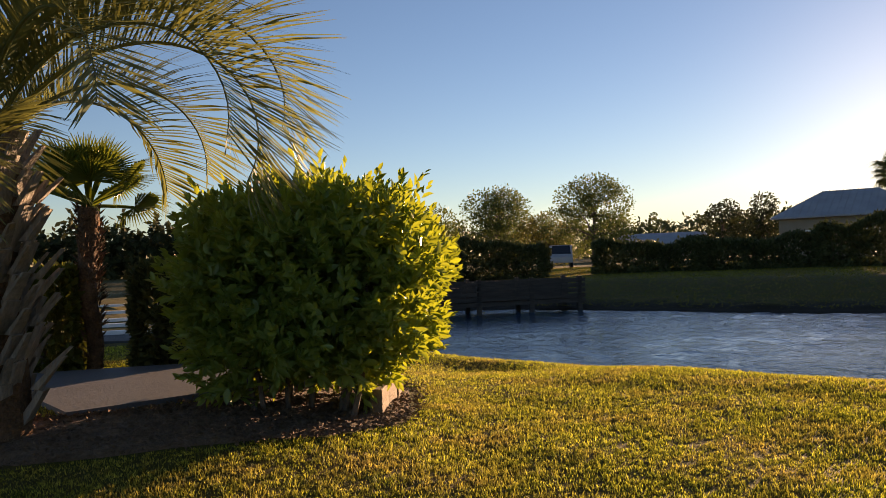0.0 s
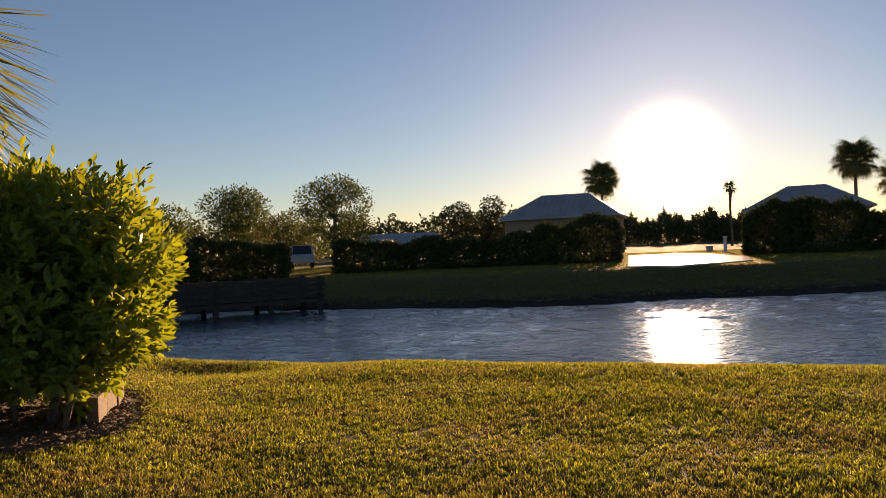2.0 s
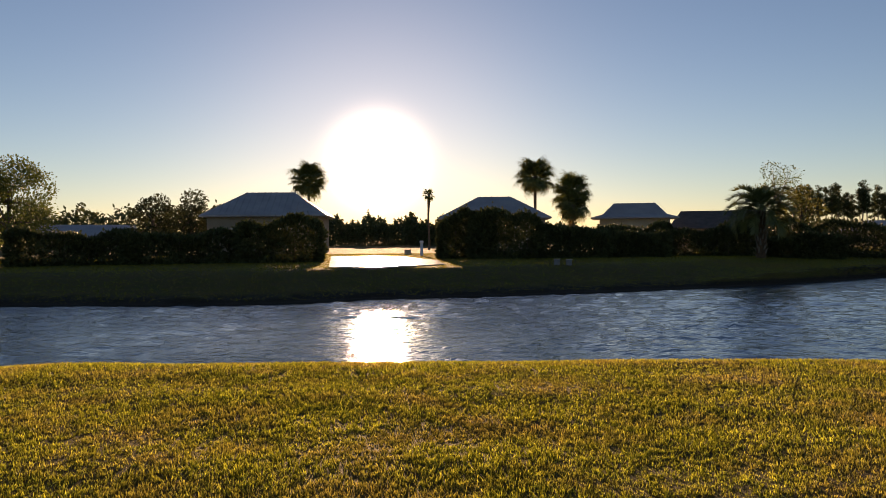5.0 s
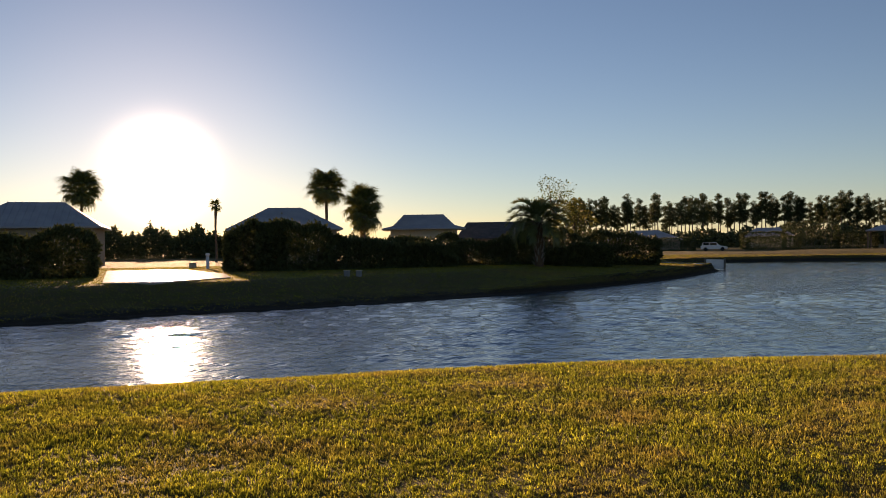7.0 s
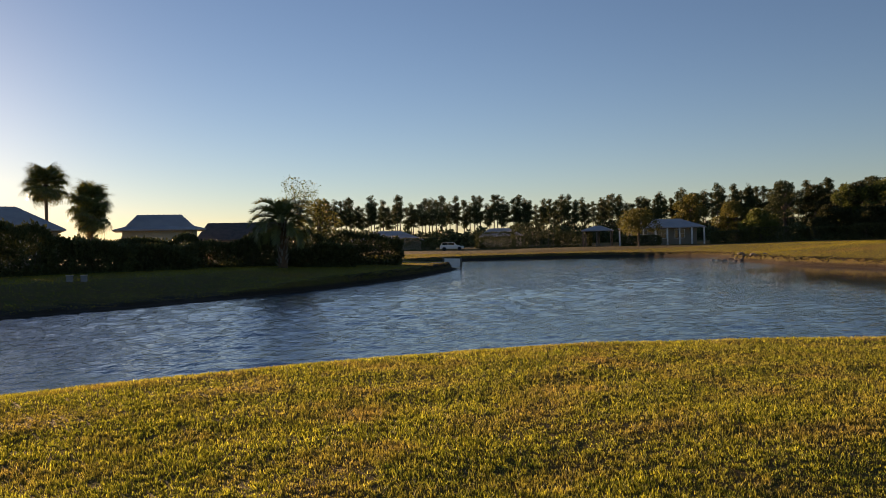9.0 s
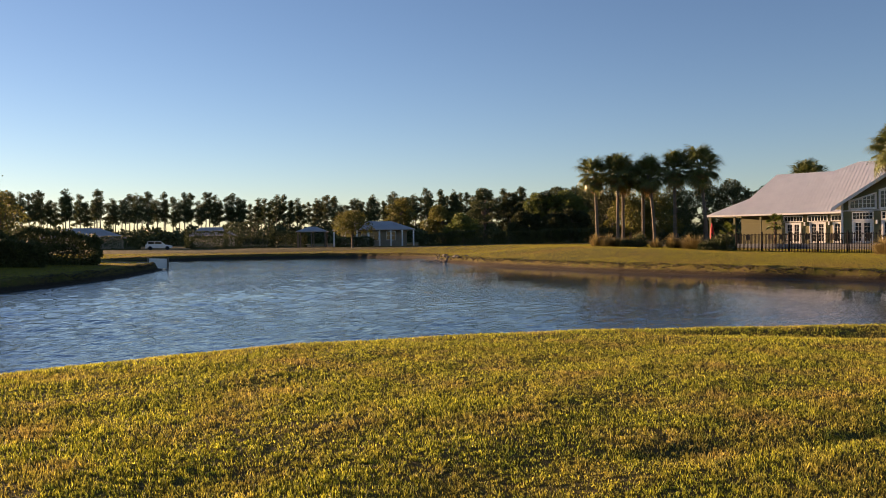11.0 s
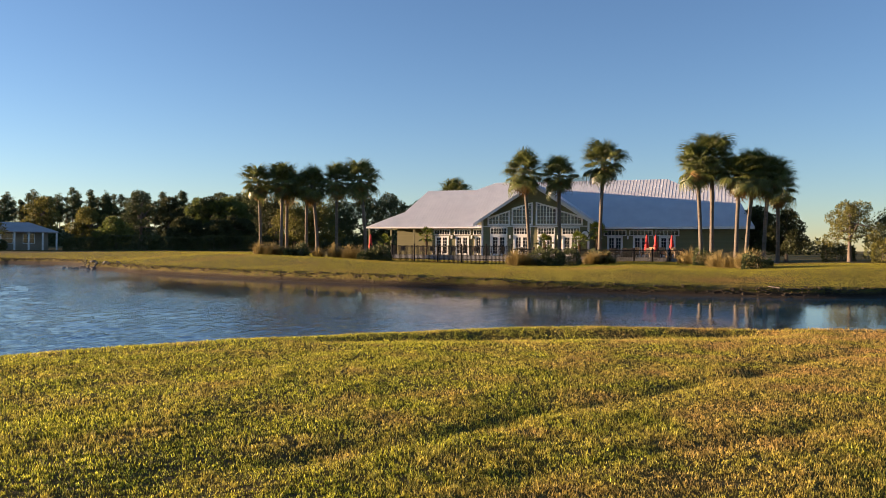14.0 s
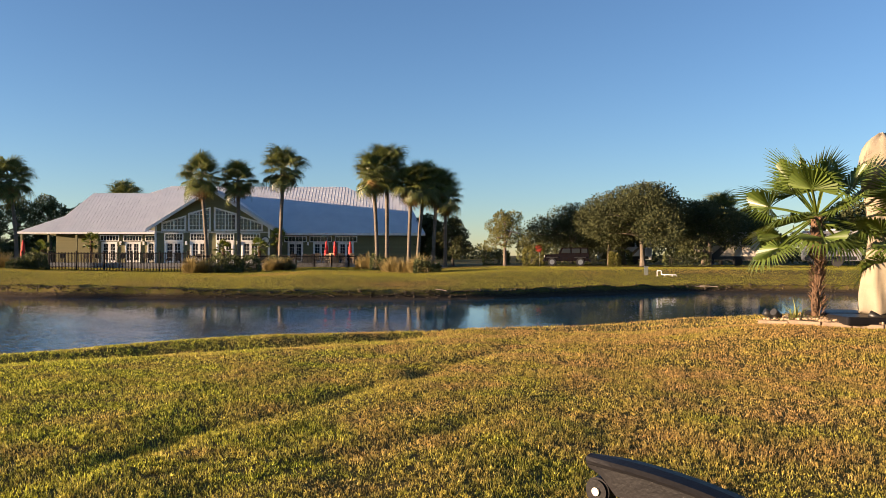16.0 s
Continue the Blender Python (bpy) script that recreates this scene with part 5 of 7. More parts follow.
def club_house():
    t = thing("club_house", "olive-sided club house with gabled glass front and grey metal roof", "club house", pose(CLUB[0], CLUB[1], 0.33, 0, 0, CLUB_TURN))
    F = 0.10
    # gabled front
    gw, foot, apex = 6.1, 4.15, 8.05
    bm = bmesh.new()
    polygon_prism(bm, [(-gw, 0, F - 0.4), (gw, 0, F - 0.4), (gw, 0, foot - 0.1), (0, 0, apex - 0.25), (-gw, 0, foot - 0.1)], (0, 0.25, 0))
    part("gable_wall", bm, OLIVE, t)
    for x in (-gw, gw):
        part("wall", boxed(x - (0.25 if x > 0 else 0), 0.25, F - 0.4, x + (0 if x > 0 else 0.25), 4.0, foot - 0.3), OLIVE, t)
    # front wings
    part("wall", boxed(-13.6, 3.0, F - 0.4, -gw - 0.01, 3.25, 3.35), OLIVE, t)
    part("wall", boxed(gw + 0.01, 3.0, F - 0.4, 22.0, 3.25, 3.2), OLIVE, t)
    part("wall", boxed(-20.0, 8.0, F - 0.4, -13.61, 8.25, 3.35), OLIVE, t)
    part("wall", boxed(21.75, 3.26, F - 0.4, 22.0, 17.0, 3.2), OLIVE, t)
    part("wall", boxed(-20.0, 8.26, F - 0.4, -19.75, 17.0, 3.35), OLIVE, t)
    part("wall", boxed(-19.74, 16.75, F - 0.4, 21.74, 17.0, 3.2), OLIVE, t)
    # gable roof, its two sheets and the white barge boards
    e = 0.75
    slope = (apex - foot) / gw
    for s in (-1, 1):
        x1 = s * (gw + e)
        z1 = foot - slope * e
        face_roof(t, "gable_roof", [((x1, -0.7, z1), (x1, 3.2, z1), (0, 8.4, apex), (0, -0.7, apex))], 0.12)
        bm = bmesh.new()
        polygon_prism(bm, [(x1, -0.72, z1 - 0.34), (0, -0.72, apex - 0.34), (0, -0.72, apex + 0.02), (x1, -0.72, z1 + 0.02)], (0, -0.06, 0))
        part("barge_board", bm, TRIM, t)
    # main roof: one long sheet to the front, its mirror to the rear, and the hipped ends
    E0, R, yf, yr = 3.35, 9.1, 2.2, 10.0
    outline = [(-21.8, E0), (-17.6, 5.3), (-16.0, 8.15), (-9.6, 8.15), (-7.4, R), (13.4, R), (15.0, 8.3), (20.2, 8.3), (22.8, E0)]
    def depth(z):
        return yf + (z - E0) / (R - E0) * (yr - yf)
    roof = None
    for flip in (False, True):
        bm = bmesh.new()
        pts = [Vector((x, 2 * yr - depth(z) if flip else depth(z), z)) for x, z in outline]
        polygon_prism(bm, [pts[0], pts[-1]] + pts[-2:0:-1], (0, 0.08 if not flip else -0.08, -0.14))
        ob = part("rear_roof" if flip else "main_roof", bm, METAL_ROOF, t, "grey standing-seam metal roof")
        roof = roof or ob
    for ends in (outline[:3], outline[-2:][::-1]):
        bm = bmesh.new()
        for (xa, za), (xb, zb) in zip(ends, ends[1:]):
            q = [(xa, depth(za), za - 0.01), (xb, depth(zb), zb - 0.01), (xb, 2 * yr - depth(zb), zb - 0.01), (xa, 2 * yr - depth(za), za - 0.01)]
            polygon_prism(bm, q, (0.1 if xa < 0 else -0.1, 0, -0.1))
        part("hip_roof", bm, METAL_ROOF, t)
    xs, zs = [o[0] for o in outline], [o[1] for o in outline]
    k = 0
    while -21.3 + 0.38 * k < 22.5:
        x = -21.3 + 0.38 * k
        z = float(np.interp(x, xs, zs))
        lo = E0
        if abs(x) < gw + 0.6:
            lo = max(E0, apex - (apex - foot) / gw * abs(x) + 0.05)
        k += 1
        if z - lo < 0.3:
            continue
        bm = bmesh.new()
        a, b = Vector((x, depth(lo), lo)), Vector((x, depth(z), z))
        up = Vector((0, -(R - E0), yr - yf)).normalized() * 0.018
        e = Vector((0.018, 0, 0))
        vs = [bm.verts.new(v) for v in (a - e, a + e, b + e, b - e, a - e + up, a + e + up, b + e + up, b - e + up)]
        for q in ((4, 5, 6, 7), (0, 4, 7, 3), (1, 2, 6, 5), (0, 1, 5, 4), (3, 7, 6, 2)):
            bm.faces.new([vs[i2] for i2 in q])
        part("roof_rib", bm, METAL_ROOF, roof)
    part("fascia", boxed(-21.8, 2.12, 3.22, -gw - 0.2, 2.2, 3.40), TRIM, t)
    part("fascia", boxed(gw + 0.3, 2.12, 3.1, 22.8, 2.2, 3.37), TRIM, t)
    for x in (-21.3, -18.4, -15.4):
        part("porch_post", boxed(x - 0.1, 2.4, F - 0.4, x + 0.1, 2.6, 3.2), OLIVE, t)
    part("patio", boxed(-24.0, -4.0, -0.5, 24.0, 3.0, F - 0.02), CONCRETE, t, "pale concrete patio")
    # doors with transoms, the slanting upper windows, corner boards
    for x, w in ((-4.08, 1.7), (-1.4, 1.65), (1.35, 1.65), (4.08, 1.7)):
        french_door(t, x, -0.02, F, w * 0.95, 2.15)
        window(t, x, -0.02, F + 2.42, w + 0.10, 0.62, 6, 2, "transom")
        part("door_surround", boxed(x - w / 2 - 0.16, -0.02, F, x + w / 2 + 0.16, -0.003, F + 3.15), TRIM, t)
    for x in (-12.3, -9.75, -7.35):
        french_door(t, x + 0.3, 2.98, F, 1.5, 2.15)
        window(t, x + 0.3, 2.98, F + 2.40, 1.9, 0.5, 6, 1, "transom")
    for x in (8.4, 11.2, 14.0):
        french_door(t, x, 2.98, F, 1.5, 2.15)
        window(t, x, 2.98, F + 2.35, 2.3, 0.5, 6, 1, "transom")
    for x0, x1, ha, hc in ((-5.2, -2.95, 0.55, 1.32), (-2.4, -0.35, 1.55, 2.22), (0.35, 2.4, 2.22, 1.55), (2.95, 5.2, 1.32, 0.55)):
        zb = F + 3.55
        za, zc = zb + ha, zb + hc
        fr = bmesh.new()
        tt = 0.19
        outer = [(x0 - tt, zb - tt), (x1 + tt, zb - tt), (x1 + tt, zc + tt), (x0 - tt, za + tt)]
        inner = [(x0, zb), (x1, zb), (x1, zc), (x0, za)]
        for k2 in range(4):
            m2 = (k2 + 1) % 4
            polygon_prism(fr, [(outer[k2][0], -0.09, outer[k2][1]), (outer[m2][0], -0.09, outer[m2][1]), (inner[m2][0], -0.09, inner[m2][1]), (inner[k2][0], -0.09, inner[k2][1])], (0, 0.087, 0))
        f = part("gable_window", fr, TRIM, t, "slant-topped white window with small panes")
        for i in range(1, 6):
            x = x0 + (x1 - x0) * i / 6
            z = za + (zc - za) * i / 6
            wd = 0.06 if i == 3 else 0.028
            part("glazing_bar", boxed(x - wd, -0.06, zb, x + wd, -0.003, z), TRIM, f)
        z = zb + 0.40
        while z < max(za, zc) - 0.1:
            q = (z - za) / (zc - za)
            xa, xb = (x0, x1) if z < min(za, zc) else ((x0 + (x1 - x0) * q, x1) if zc > za else (x0, x0 + (x1 - x0) * q))
            part("glazing_bar", boxed(xa, -0.055, z - 0.018, xb, -0.004, z + 0.018), TRIM, f)
            z += 0.40
        pane = bmesh.new()
        polygon_prism(pane, [(x0, -0.03, zb), (x1, -0.03, zb), (x1, -0.03, zc), (x0, -0.03, za)], (0, 0.02, 0))
        part("pane", pane, GLASS, f)
    part("trim_band", boxed(-gw, -0.05, F + 3.22, gw, -0.003, F + 3.32), TRIM, t)
    for x in (-gw - 0.02, gw - 0.2):
        part("corner_board", boxed(x, -0.06, F - 0.3, x + 0.22, -0.003, foot - 0.1), TRIM, t)
    # wall lamps and clock
    for x, y in ((-2.75, 0), (2.72, 0), (-10.75, 3.0), (-8.25, 3.0), (9.8, 3.0), (12.6, 3.0), (6.9, 3.0)):
        part("wall_lamp", boxed(x - 0.09, y - 0.2, F + 1.9, x + 0.09, y - 0.003, F + 2.3, bevel=0.03), WHITE, t, "white wall lamp")
    bm = bmesh.new()
    bmesh.ops.create_cone(bm, cap_ends=True, segments=24, radius1=0.48, radius2=0.48, depth=0.1, matrix=pose(6.75 - 1.1, -0.08, F + 2.35, 90, 0, 0))
    ck = part("clock", bm, BLACK, t, "round black-rimmed wall clock")
    bm = bmesh.new()
    bmesh.ops.create_cone(bm, cap_ends=True, segments=24, radius1=0.38, radius2=0.38, depth=0.02, matrix=pose(5.65, -0.14, F + 2.35, 90, 0, 0))
    part("dial", bm, WHITE, ck)
    return t


club_house()


# fence round the patio
def fence(length, x, y, turn):
    t = thing("metal_fence", "black metal picket fence round the club patio", "fence", pose(x, y, gz(x, y), 0, 0, turn), "club fence")
    n = int(length / 2.4)
    bm = bmesh.new()
    for z in (0.12, 1.25):
        box(bm, 0, -0.02, z, length, 0.02, z + 0.05)
    part("rail", bm, FENCE_PAINT, t)
    bm = bmesh.new()
    for i in range(int(length / 0.13)):
        box(bm, i * 0.13, -0.02, -0.25, i * 0.13 + 0.04, 0.02, 1.38)
    tagged(part("picket", bm, FENCE_PAINT, t), kind="stuff")
    for i in range(n + 1):
        part("post", boxed(i * length / n - 0.05, -0.05, -0.15, i * length / n + 0.05, 0.05, 1.52), FENCE_PAINT, t)


for ax, ay, bx, by in ((74.4, -25.4, 62.8, -34.4), (62.8, -34.4, 66.0, -56.2)):
    fence(math.hypot(bx - ax, by - ay), ax, ay, math.degrees(math.atan2(by - ay, bx - ax)))

# tall grasses and low shrubs along the fence
rng_g = random.Random(12)
k = 0
BEDS = [(78.0, -15.4, 77.5, -17.7, 4), (77.4, -18.5, 77.0, -20.0, 3), (73.7, -20.5, 73.3, -22.0, 3), (72.2, -22.3, 70.7, -23.6, 4), (58.4, -32.0, 57.8, -33.2, 4), (58.9, -39.0, 58.8, -42.7, 5), (58.7, -49.4, 55.9, -49.5, 5), (48.0, -43.3, 42.9, -42.9, 7)]
for x0, y0, x1, y1, n in BEDS:
    for i in range(n):
        q = (i + 0.5) / n
        x, y = x0 + (x1 - x0) * q + rng_g.uniform(-0.5, 0.5), y0 + (y1 - y0) * q + rng_g.uniform(-0.5, 0.5)
        grass_tuft(x, y, rng_g.uniform(1.1, 1.75), rng_g.uniform(0.8, 1.3), 400 + k, TALL_GRASS, "tall straw-coloured ornamental grass clump", group="grasses by the fence")
        k += 1
SHRUB_SPOTS = [(75.8, -18.6), (69.6, -23.8), (69.4, -24.5), (57.9, -34.1), (57.7, -35.3), (57.4, -36.7), (59.3, -41.1), (52.8, -47.0), (42.3, -42.1)]
for x, y in SHRUB_SPOTS:
    hedge("low_shrub", "low dark shrub among the ornamental grasses", x, y, 1.8, 1.2, 0.85, CLUB_TURN, HEDGE_LEAF, 1600, 0.09, 440 + int(x), "shrub", "shrubs by the fence", wild=0.3)

# palms before the club
for i, (x, y, h, c, lx, ly, dead) in enumerate(((94.3, -18.9, 10.2, 1.3, 0.3, 0.2, 6), (93.2, -21.0, 10.5, 1.35, 0.3, -0.2, 5), (95.7, -22.2, 9.9, 1.25, -0.2, 0, 4), (94.7, -24.3, 9.8, 1.2, 0, 0, 3), (91.9, -24.9, 10.0, 1.3, 0.3, 0.6, 8), (90.7, -26.8, 10.7, 1.35, 0, 0, 7), (88.7, -29.7, 11.0, 1.45, 0.5, 0.6, 4),
                                               (73.4, -42.2, 11.0, 1.4, 0.4, 0.5, 7), (71.8, -44.8, 10.6, 1.3, 0.1, 0.1, 2), (68.8, -47.6, 11.9, 1.45, -0.2, -0.3, 1), (59.0, -51.9, 10.6, 1.3, 0.3, 0.3, 3), (59.2, -53.3, 11.7, 1.5, 0.0, 0, 2), (57.1, -54.2, 9.8, 1.3, -0.2, -0.2, 8), (57.1, -55.4, 10.2, 1.4, -0.5, -0.5, 6), (56.7, -57.1, 9.7, 1.3, -0.3, -0.3, 5), (59.5, -61.7, 8.8, 1.2, 0, 0, 4))):
    sabal_palm(x, y, h - (0.3 if i < 7 else 0.0), c, 500 + i, (lx, ly), dead + (5 if i < 7 else 2), "club palms")
sabal_palm(114.2, -52.3, 11.6, 1.7, 530, (0, 0), 0, "club palms", "cabbage palm crown rising behind the club roof")
for x, y, h in ((-13.0, 0.5, 3.6), (-17.5, -1.0, 2.2), (5.6, -3.0, 2.8), (1.8, -2.5, 2.6), (7.3, -2.0, 4.0)):
    wx, wy = club_at(x, y)
    windmill_palm(wx, wy, h * 0.78, 0.62, 540 + int(h * 10), "small palm on the club patio", 14, 0.12, -60)


# patio furniture
def umbrella_closed(x, y):
    t = thing("patio_umbrella", "closed red patio umbrella", "umbrella", pose(x, y, gz(x, y), 0, 0, 0), "patio umbrellas")
    part("pole", tube(bmesh.new(), [(0, 0, 0), (0, 0, 2.6)], [0.03, 0.03], 8), BLACK, t)
    part("canopy", tube(bmesh.new(), [(0, 0, 1.0), (0.02, 0, 1.3), (0, 0, 2.0), (0, 0, 2.55), (0, 0, 2.72)], [0.20, 0.24, 0.17, 0.10, 0.02], 10), RED, t)
    part("base", boxed(-0.3, -0.3, 0.0, 0.3, 0.3, 0.1, bevel=0.03), BLACK, t)


def patio_chair():
    t = thing("patio_chair", "dark metal patio chair behind the fence", "chair", pose(0, 0, 0), "patio chairs")
    part("seat", boxed(-0.25, -0.25, 0.40, 0.25, 0.25, 0.45, bevel=0.015), DARK_WOOD, t)
    part("backrest", boxed(-0.25, 0.22, 0.48, 0.25, 0.27, 0.95, bevel=0.015), DARK_WOOD, t)
    for x in (-0.23, 0.23):
        for y in (-0.23, 0.24):
            part("leg", boxed(x - 0.02, y - 0.02, 0, x + 0.02, y + 0.02, 0.42), BLACK, t)
    return t


for x, y in ((12.4, -2.2), (13.3, -2.2), (14.9, -2.2), (-19.2, -1.6)):
    wx, wy = club_at(x, y)
    umbrella_closed(wx, wy)
first = None
for i, x in enumerate((-18.2, -17.1, -16, -14.5, -12.4, -11.2, -10, -8.6, -6.4, -5.4, -4.4, -3.0, -0.6, 0.8, 7.6, 9.0, 10.2, 11.2, 12.8, 13.6, 15.0, 16.2, 17.8)):
    wx, wy = club_at(x, -3.1 + 0.5 * (i % 3))
    m = pose(wx, wy, 0.41, 0, 0, CLUB_TURN + 70 * (i % 4))
    if first is None:
        first = patio_chair()
        first.matrix_basis = m
    else:
        copy_thing(first, m)

# pale wooden chairs by the umbrellas
LIGHT_WOOD = surface("pale_wood", (0.30, 0.19, 0.10), (0.46, 0.31, 0.17), 2.0, 30.0, 0.7, 0, 0.3, 0.006, (1, 6, 6))


def garden_chair():
    """A slatted garden chair with a raked back and flat arms."""
    t = thing("garden_chair", "pale wooden slatted garden chair on the patio", "chair", pose(0, 0, 0), "wooden patio chairs")
    for i in range(4):
        part("seat_slat", boxed(-0.28, -0.30 + 0.15 * i, 0.36, 0.28, -0.18 + 0.15 * i, 0.39), LIGHT_WOOD, t)
        x = -0.24 + 0.16 * i
        part("back_slat", polygon_prism(bmesh.new(), [(x - 0.06, 0.26, 0.40), (x + 0.06, 0.26, 0.40), (x + 0.06, 0.48, 1.05), (x - 0.06, 0.48, 1.05)], (0, 0.03, 0)), LIGHT_WOOD, t)
    for x in (-0.34, 0.34):
        part("armrest", boxed(x - 0.06, -0.36, 0.58, x + 0.06, 0.36, 0.61), LIGHT_WOOD, t)
        for y in (-0.28, 0.28):
            part("leg", boxed(x - 0.03, y - 0.03, 0.0, x + 0.03, y + 0.03, 0.58), LIGHT_WOOD, t)
    return t


first = None
for x, y, turn in ((11.7, -3.4, 10), (12.8, -3.3, -25), (14.1, -3.4, 15), (15.4, -3.2, 40)):
    wx, wy = club_at(x, y)
    m = pose(wx, wy, 0.41, 0, 0, CLUB_TURN + turn)
    if first is None:
        first = garden_chair()
        first.matrix_basis = m
    else:
        copy_thing(first, m)

# ---- land to the south: drive, car, oaks, motorhomes ----
DRIVE = [(56.9, -58.0), (25.8, -69.1), (24.3, -76.3), (56.1, -71.6), (78.7, -77.8), (82.3, -73.5)]
slab("drive", "asphalt drive behind the club lawn", "road", DRIVE, lambda x, y: 0.02, ASPHALT, 0.5)
tree("tree", "yellow-green young tree beside the drive", 54.3, -65.2, 6.2, 5.6, AUTUMN_LEAF, 6500, 0.10, 600, 0.26, n=14)
for label, x, y, h, w, n, low, seed in (("broad dark live oak with a dense crown", 41.0, -69.6, 8.5, 12.6, 44000, 0.31, 601), ("dark live oak behind the parked car", 53.0, -75.0, 7.0, 12.5, 26000, 0.28, 602), ("dark live oak in shade", 47.0, -76.0, 7.6, 11.0, 20000, 0.3, 608),
                                        ("dark live oak in shade", 39.8, -79.5, 7.4, 11.0, 20000, 0.2, 603), ("dark tree mass beside the club palms", 62.5, -66.0, 5.9, 5.2, 13000, 0.16, 604), ("dark tree mass beside the club palms", 66.5, -66.0, 6.2, 5.2, 9000, 0.16, 609),
                                        ("dark live oak in shade", 46.6, -72.6, 6.4, 8.0, 14000, 0.36, 613), ("dark live oak in shade", 36.6, -74.4, 6.6, 9.0, 16000, 0.24, 614), ("dark live oak in shade", 40.3, -92.4, 6.8, 7.5, 9000, 0.2, 605), ("dark live oak in shade", 30.0, -94.0, 7.2, 8.5, 9000, 0.2, 606), ("dark live oak in shade", 18.0, -93.0, 7.5, 9.5, 9000, 0.2, 607)):
    tree("oak_tree", label, x, y, h, w, OAK_LEAF, n, 0.11 if n > 9500 else 0.19, seed, low, "oaks by the drive", n=24)
tree("yellowing_tree", "yellow-green tree beside the cabbage palm", 42.6, -86.0, 6.0, 4.2, AUTUMN_LEAF, 6000, 0.13, 611, 0.3, n=12)
tree("yellowing_tree", "yellow-green tree beside the cabbage palm", 38.4, -88.0, 5.2, 4.0, AUTUMN_LEAF, 5000, 0.13, 612, 0.3, n=12)
sabal_palm(39.9, -83.8, 7.4, 1.35, 610, (0, 0), 8, "", "cabbage palm with brown skirt among the oaks")
woods("far_woods", "dark belt of trees behind the oaks", 125, 140, 170, 4.0, 3600, 86, OAK_LEAF, 0.8)
woods("far_woods", "dark belt of trees behind the oaks", 141, 186, 115, 5.4, 16000, 87, OAK_LEAF, 0.5)
for i, (x, y, L, h) in enumerate(((52.1, -67.0, 2.0, 2.1), (58.9, -69.1, 2.8, 1.5), (41.1, -64.9, 0.9, 1.1), (38.4, -73.4, 4.2, 1.3), (47.5, -73.5, 5.0, 1.6), (52.0, -72.5, 5.0, 2.3))):
    hedge("shrubs", "shrub beside the drive", x, y, L, 1.5, h, 36, AUTUMN_LEAF if i in (0, 2) else HEDGE_LEAF, 2200, 0.10, 620 + i, "shrub", "shrubs by the drive", wild=0.12)


def off_road_car():
    """Boxy dark off-road car, nose to the left as seen from the pond."""
    t = thing("off_road_car", "dark maroon boxy off-road car parked on the drive", "car", pose(47.2, -66.0, gz(47.2, -66.0), 0, 0, 36))
    bm = bmesh.new()
    polygon_prism(bm, [(-2.1, -0.85, 0.5), (2.1, -0.85, 0.5), (2.15, -0.85, 0.75), (2.1, -0.85, 1.12), (0.85, -0.85, 1.18), (-2.1, -0.85, 1.18)], (0, 1.7, 0))
    body = part("body", bm, CAR_DARK, t)
    bm = bmesh.new()
    polygon_prism(bm, [(-2.08, -0.80, 1.18), (0.80, -0.80, 1.18), (0.45, -0.78, 1.80), (-2.05, -0.78, 1.80)], (0, 1.58, 0))
    part("cab", bm, CAR_DARK, t)
    for x0, x1, x2, x3 in ((-0.35, 0.55, 0.35, -0.35), (-1.25, -0.5, -0.5, -1.25), (-1.95, -1.4, -1.4, -1.95)):
        for y in (-0.815, 0.795):
            bm = polygon_prism(bmesh.new(), [(x0, y, 1.26), (x1, y, 1.26), (x2, y, 1.70), (x3, y, 1.70)], (0, 0.02, 0))
            part("side_window", bm, GLASS, t)
    part("windscreen", polygon_prism(bmesh.new(), [(0.80, -0.68, 1.24), (0.80, 0.68, 1.24), (0.53, 0.66, 1.72), (0.53, -0.66, 1.72)], (0.03, 0, 0.012)), GLASS, t)
    part("bumper", boxed(2.12, -0.8, 0.45, 2.32, 0.8, 0.65, bevel=0.03), BLACK, t)
    part("bumper", boxed(-2.3, -0.8, 0.45, -2.1, 0.8, 0.65, bevel=0.03), BLACK, t)
    for y in (-0.6, 0.6):
        bm = bmesh.new()
        bmesh.ops.create_cone(bm, cap_ends=True, segments=16, radius1=0.11, radius2=0.11, depth=0.06, matrix=pose(2.15, y, 0.95, 0, 90, 0))
        part("headlight", bm, WHITE, t)
    for x in (-1.3, 1.4):
        for y in (-0.78, 0.78):
            bm = bmesh.new()
            bmesh.ops.create_cone(bm, cap_ends=True, segments=20, radius1=0.40, radius2=0.40, depth=0.25, matrix=pose(x, y, 0.40, 90, 0, 0))
            bmesh.ops.bevel(bm, geom=[e for e in bm.edges if e.calc_face_angle(0) > 1], offset=0.04, segments=2, affect="EDGES")
            wheel = part("tyre", bm, RUBBER, t)
            bm = bmesh.new()
            bmesh.ops.create_cone(bm, cap_ends=True, segments=16, radius1=0.24, radius2=0.24, depth=0.27, matrix=pose(x, y, 0.40, 90, 0, 0))
            part("rim", bm, STEEL, wheel, "bright alloy rim")
    for y in (-0.93, 0.82):
        for x in (-1.3, 1.4):
            part("fender", boxed(x - 0.55, y, 0.80, x + 0.55, y + 0.11, 0.90, bevel=0.02), BLACK, t)


off_road_car()


